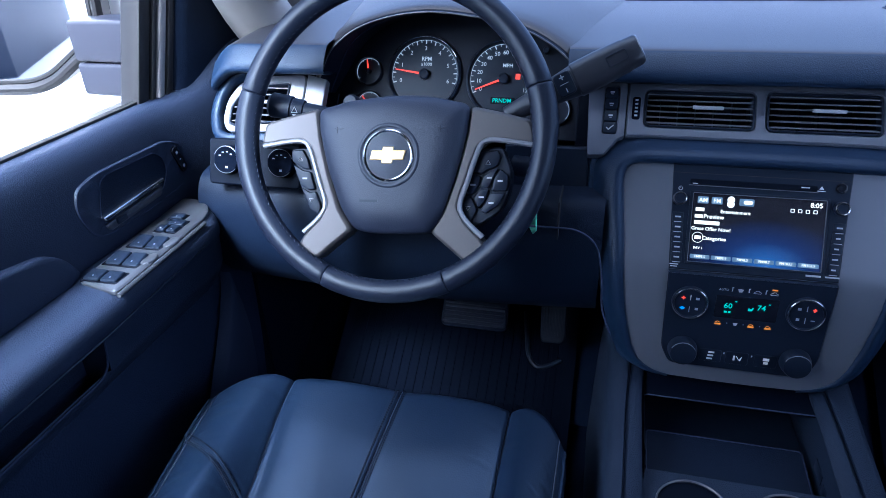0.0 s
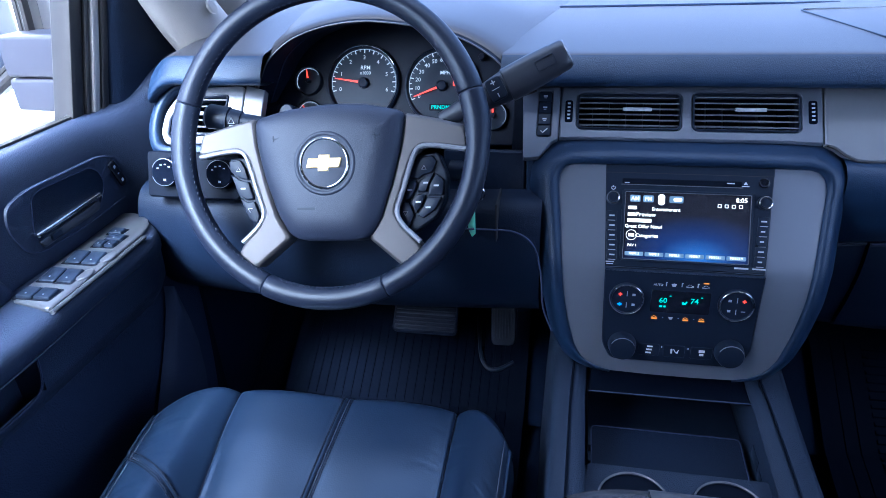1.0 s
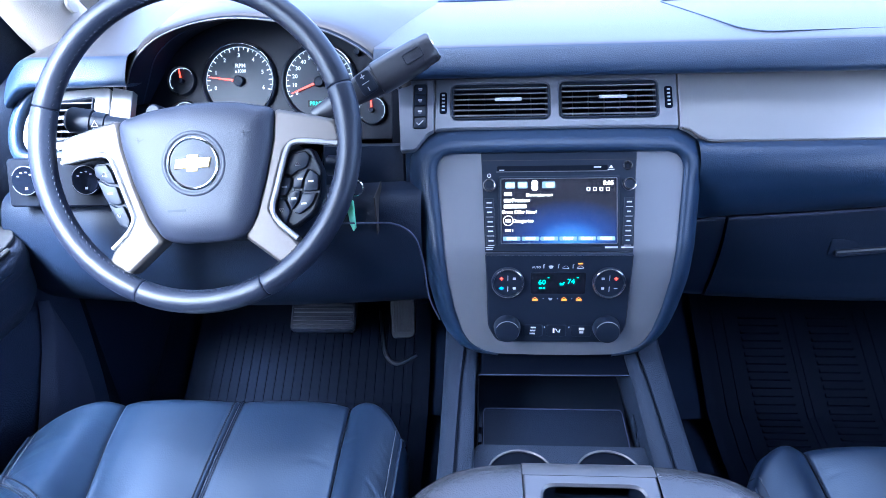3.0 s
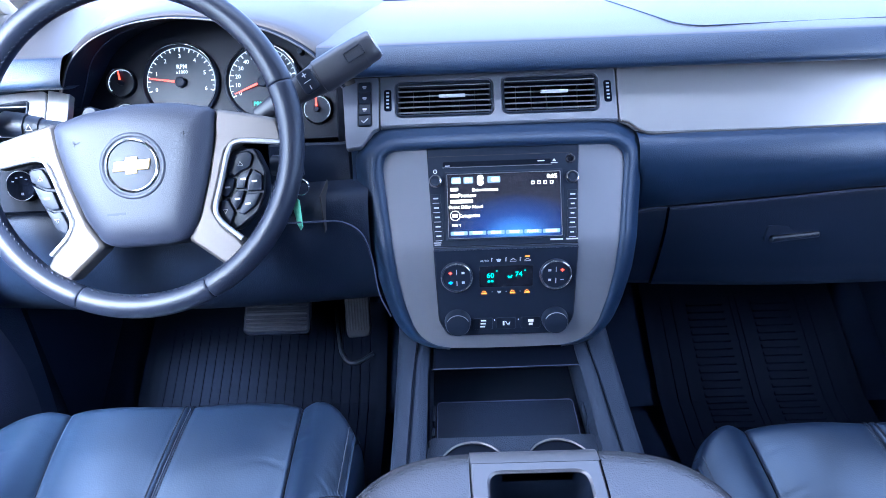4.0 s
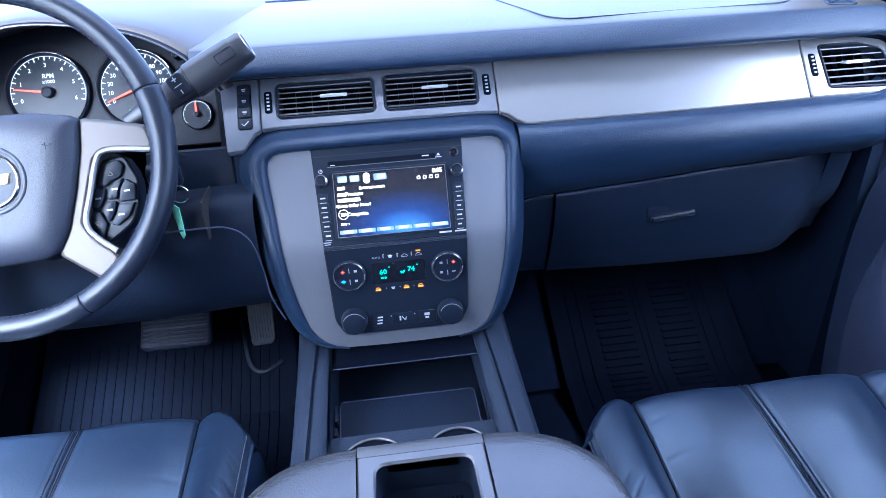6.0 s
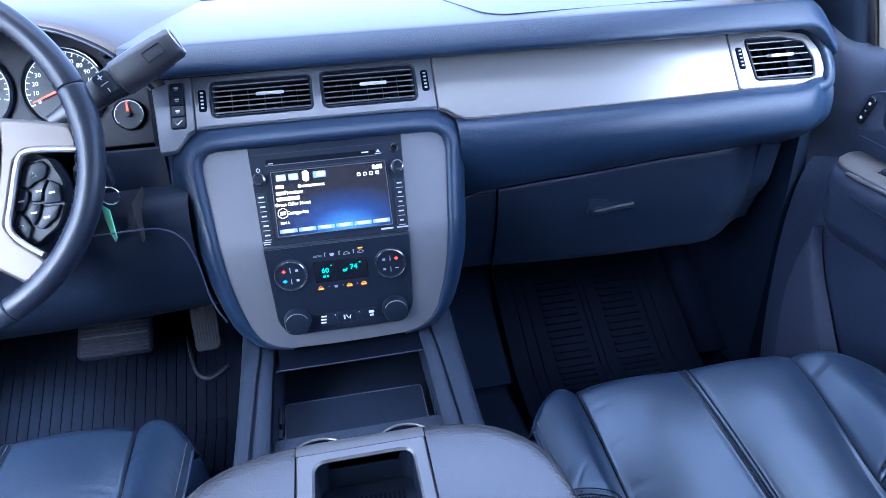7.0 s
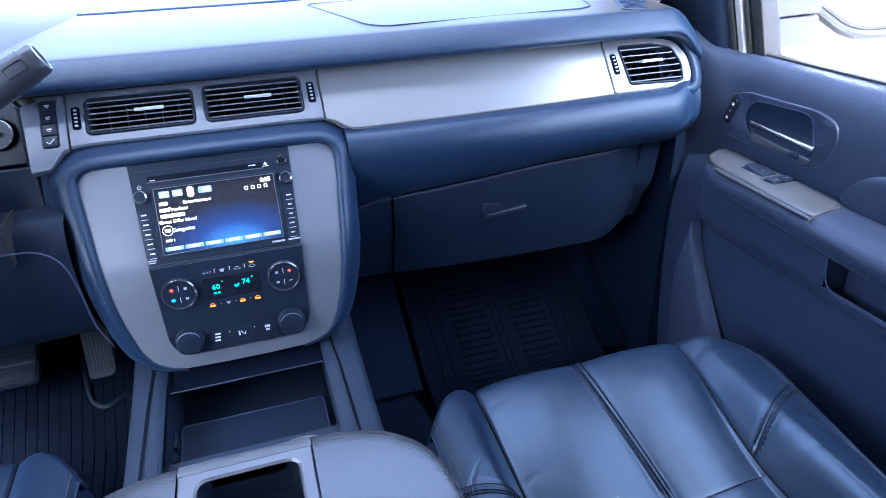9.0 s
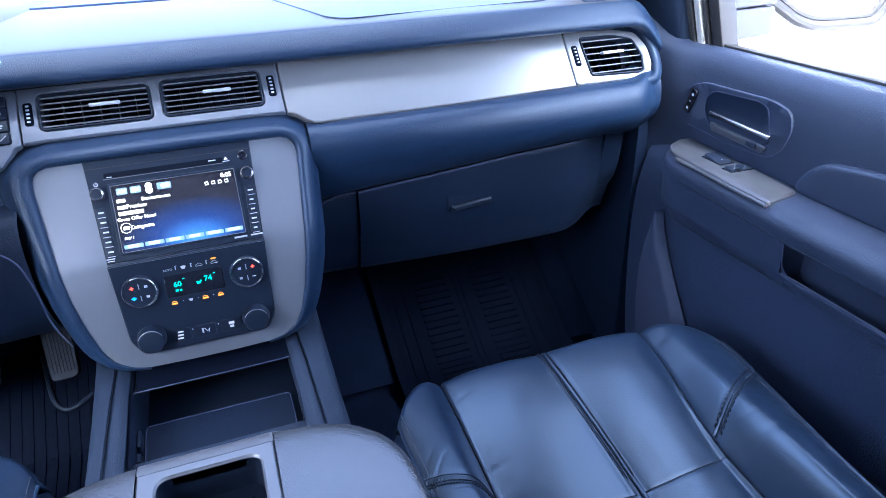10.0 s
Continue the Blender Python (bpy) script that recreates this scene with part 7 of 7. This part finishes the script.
# kick panels ahead of the doors; pale plastic stands in for light on them
for sd in (-1, 1):
    bm = bmesh.new()
    rows = []
    for z, y0, y1 in ((0.500, -0.0560, -0.0575), (0.485, -0.050, -0.0605), (0.465, -0.044, -0.067), (0.43, -0.035, -0.084), (0.38, -0.028, -0.115), (0.32, -0.03, -0.155), (0.25, -0.04, -0.19), (0.14, -0.05, -0.22)):
        rows.append([(sd * (0.712 + 0.006 * abs(2 * k - 1) ** 2 + 0.012 * (k > 0.9)), y0 + (y1 - y0) * k, z) for k in span(0, 1, 8)])
    loft(bm, rows, False)
    tagged(part("trim_kick", bm, KICK, None, "", 60), "kick panel beside the footwell, pale for the light on it", "kick panel", kind="structure")
    bm = bmesh.new()
    box(bm, min(sd * 0.735, sd * 0.80), max(sd * 0.735, sd * 0.80), 0.04, 0.48, 0.13, 0.62)
    tagged(part("wall_cowl", bm, VINYL_LOW), "dark cowl side beside the footwell", "cowl side", kind="structure")

# ---- door mirrors ----
def side_mirror(sd, label):
    mr = thing("side_mirror", (sd * 0.90, 0.05, 0.74), label, "mirror", "door mirrors")
    m = Matrix.Translation((sd * 1.045, 0.03, 0.86)) @ Matrix.Rotation(radians(sd * -16), 4, "Z") @ Matrix(((1, 0, 0, 0), (0, 0, -1, 0), (0, 1, 0, 0), (0, 0, 0, 1)))
    out = soften([(sd * a, b) for a, b in ((-0.128, 0.14), (-0.130, 0.03), (-0.126, -0.030), (-0.105, -0.058), (-0.028, -0.110), (0.010, -0.121), (0.115, -0.118), (0.150, -0.06), (0.155, 0.06), (0.13, 0.15))], 0.018)
    if area2(out) < 0:
        out = out[::-1]
    bm = bmesh.new()
    plate(bm, m, out, [inset(out, 0.017)], t=0.03, bev=0.006, w=0.012)
    part("housing_rim", bm, FRAME, mr, "dark rim of the mirror")
    bm = bmesh.new()
    plate(bm, m, inset(out, 0.0175), [inset(out, 0.024)], t=0.012, bev=0.001, w=0.006)
    part("glass_seal", bm, SEAL, mr)
    bm = bmesh.new()
    loft(bm, [[m @ Vector((x * k, y * k, w)) for x, y in out] for k, w in ((1.0, -0.019), (0.98, -0.05), (0.9, -0.09), (0.7, -0.12))])
    part("housing", bm, MIRROR_SHELL, mr, "grey plastic mirror housing", 60)
    bm = bmesh.new()
    plate(bm, m, inset(out, 0.0245), t=0.003, bev=0.0, w=0.002)
    part("mirror_glass", bm, MIRROR, mr, "clear mirror glass")
    for z0, z1, k in ((0.744, 0.7920, 0.93), (0.7930, 0.852, 1.0)):
        bm = bmesh.new()
        loft(bm, [[(sd * x, y + a, (z0 + z1) / 2 + b) for a, b in rrect(0.060, (z1 - z0) * f, 0.006)] for x, y, f in ((0.835, 0.035, 1.0), (0.87, 0.036, 1.0), (0.91, 0.038, 0.985), (0.945, 0.04, 0.96))])
        part("arm", bm, MIRROR_SHELL, mr, "grey mirror arm", 60)
    return mr


side_mirror(-1, "grey door mirror outside the driver window")
side_mirror(1, "grey door mirror outside the passenger window")


# ---- a shed behind the vehicle, seen in the driver's mirror ----
shed = thing("garden_shed", (-6.3, -9.6, -0.72), "blue-grey clad shed with a wide door, seen in the mirror", "shed")
bm = bmesh.new()
box(bm, -9.2, -3.5, -11.4, -8.0, -0.72, 2.1, 0.02)
part("wall", bm, SHED, shed, "blue-grey cladding")
bm = bmesh.new()
loft(bm, [[(x, -7.7, 2.1), (x, -7.7, 2.2), (x, -9.7, 3.1), (x, -11.7, 2.2), (x, -11.7, 2.1)] for x in (-9.5, -3.2)])
part("roof", bm, SHED, shed, "low pitched roof", smooth=False)
bm = bmesh.new()
box(bm, -7.6, -4.3, -7.995, -7.95, -0.72, 1.5, 0.01)
gate = part("door", bm, SHED_TRIM, shed, "wide panelled door")
for i in range(4):
    bm = bmesh.new()
    box(bm, -7.5, -4.4, -7.95, -7.92, -0.66 + 0.54 * i, -0.20 + 0.54 * i, 0.01)
    part("door_panel", bm, SHED, gate)
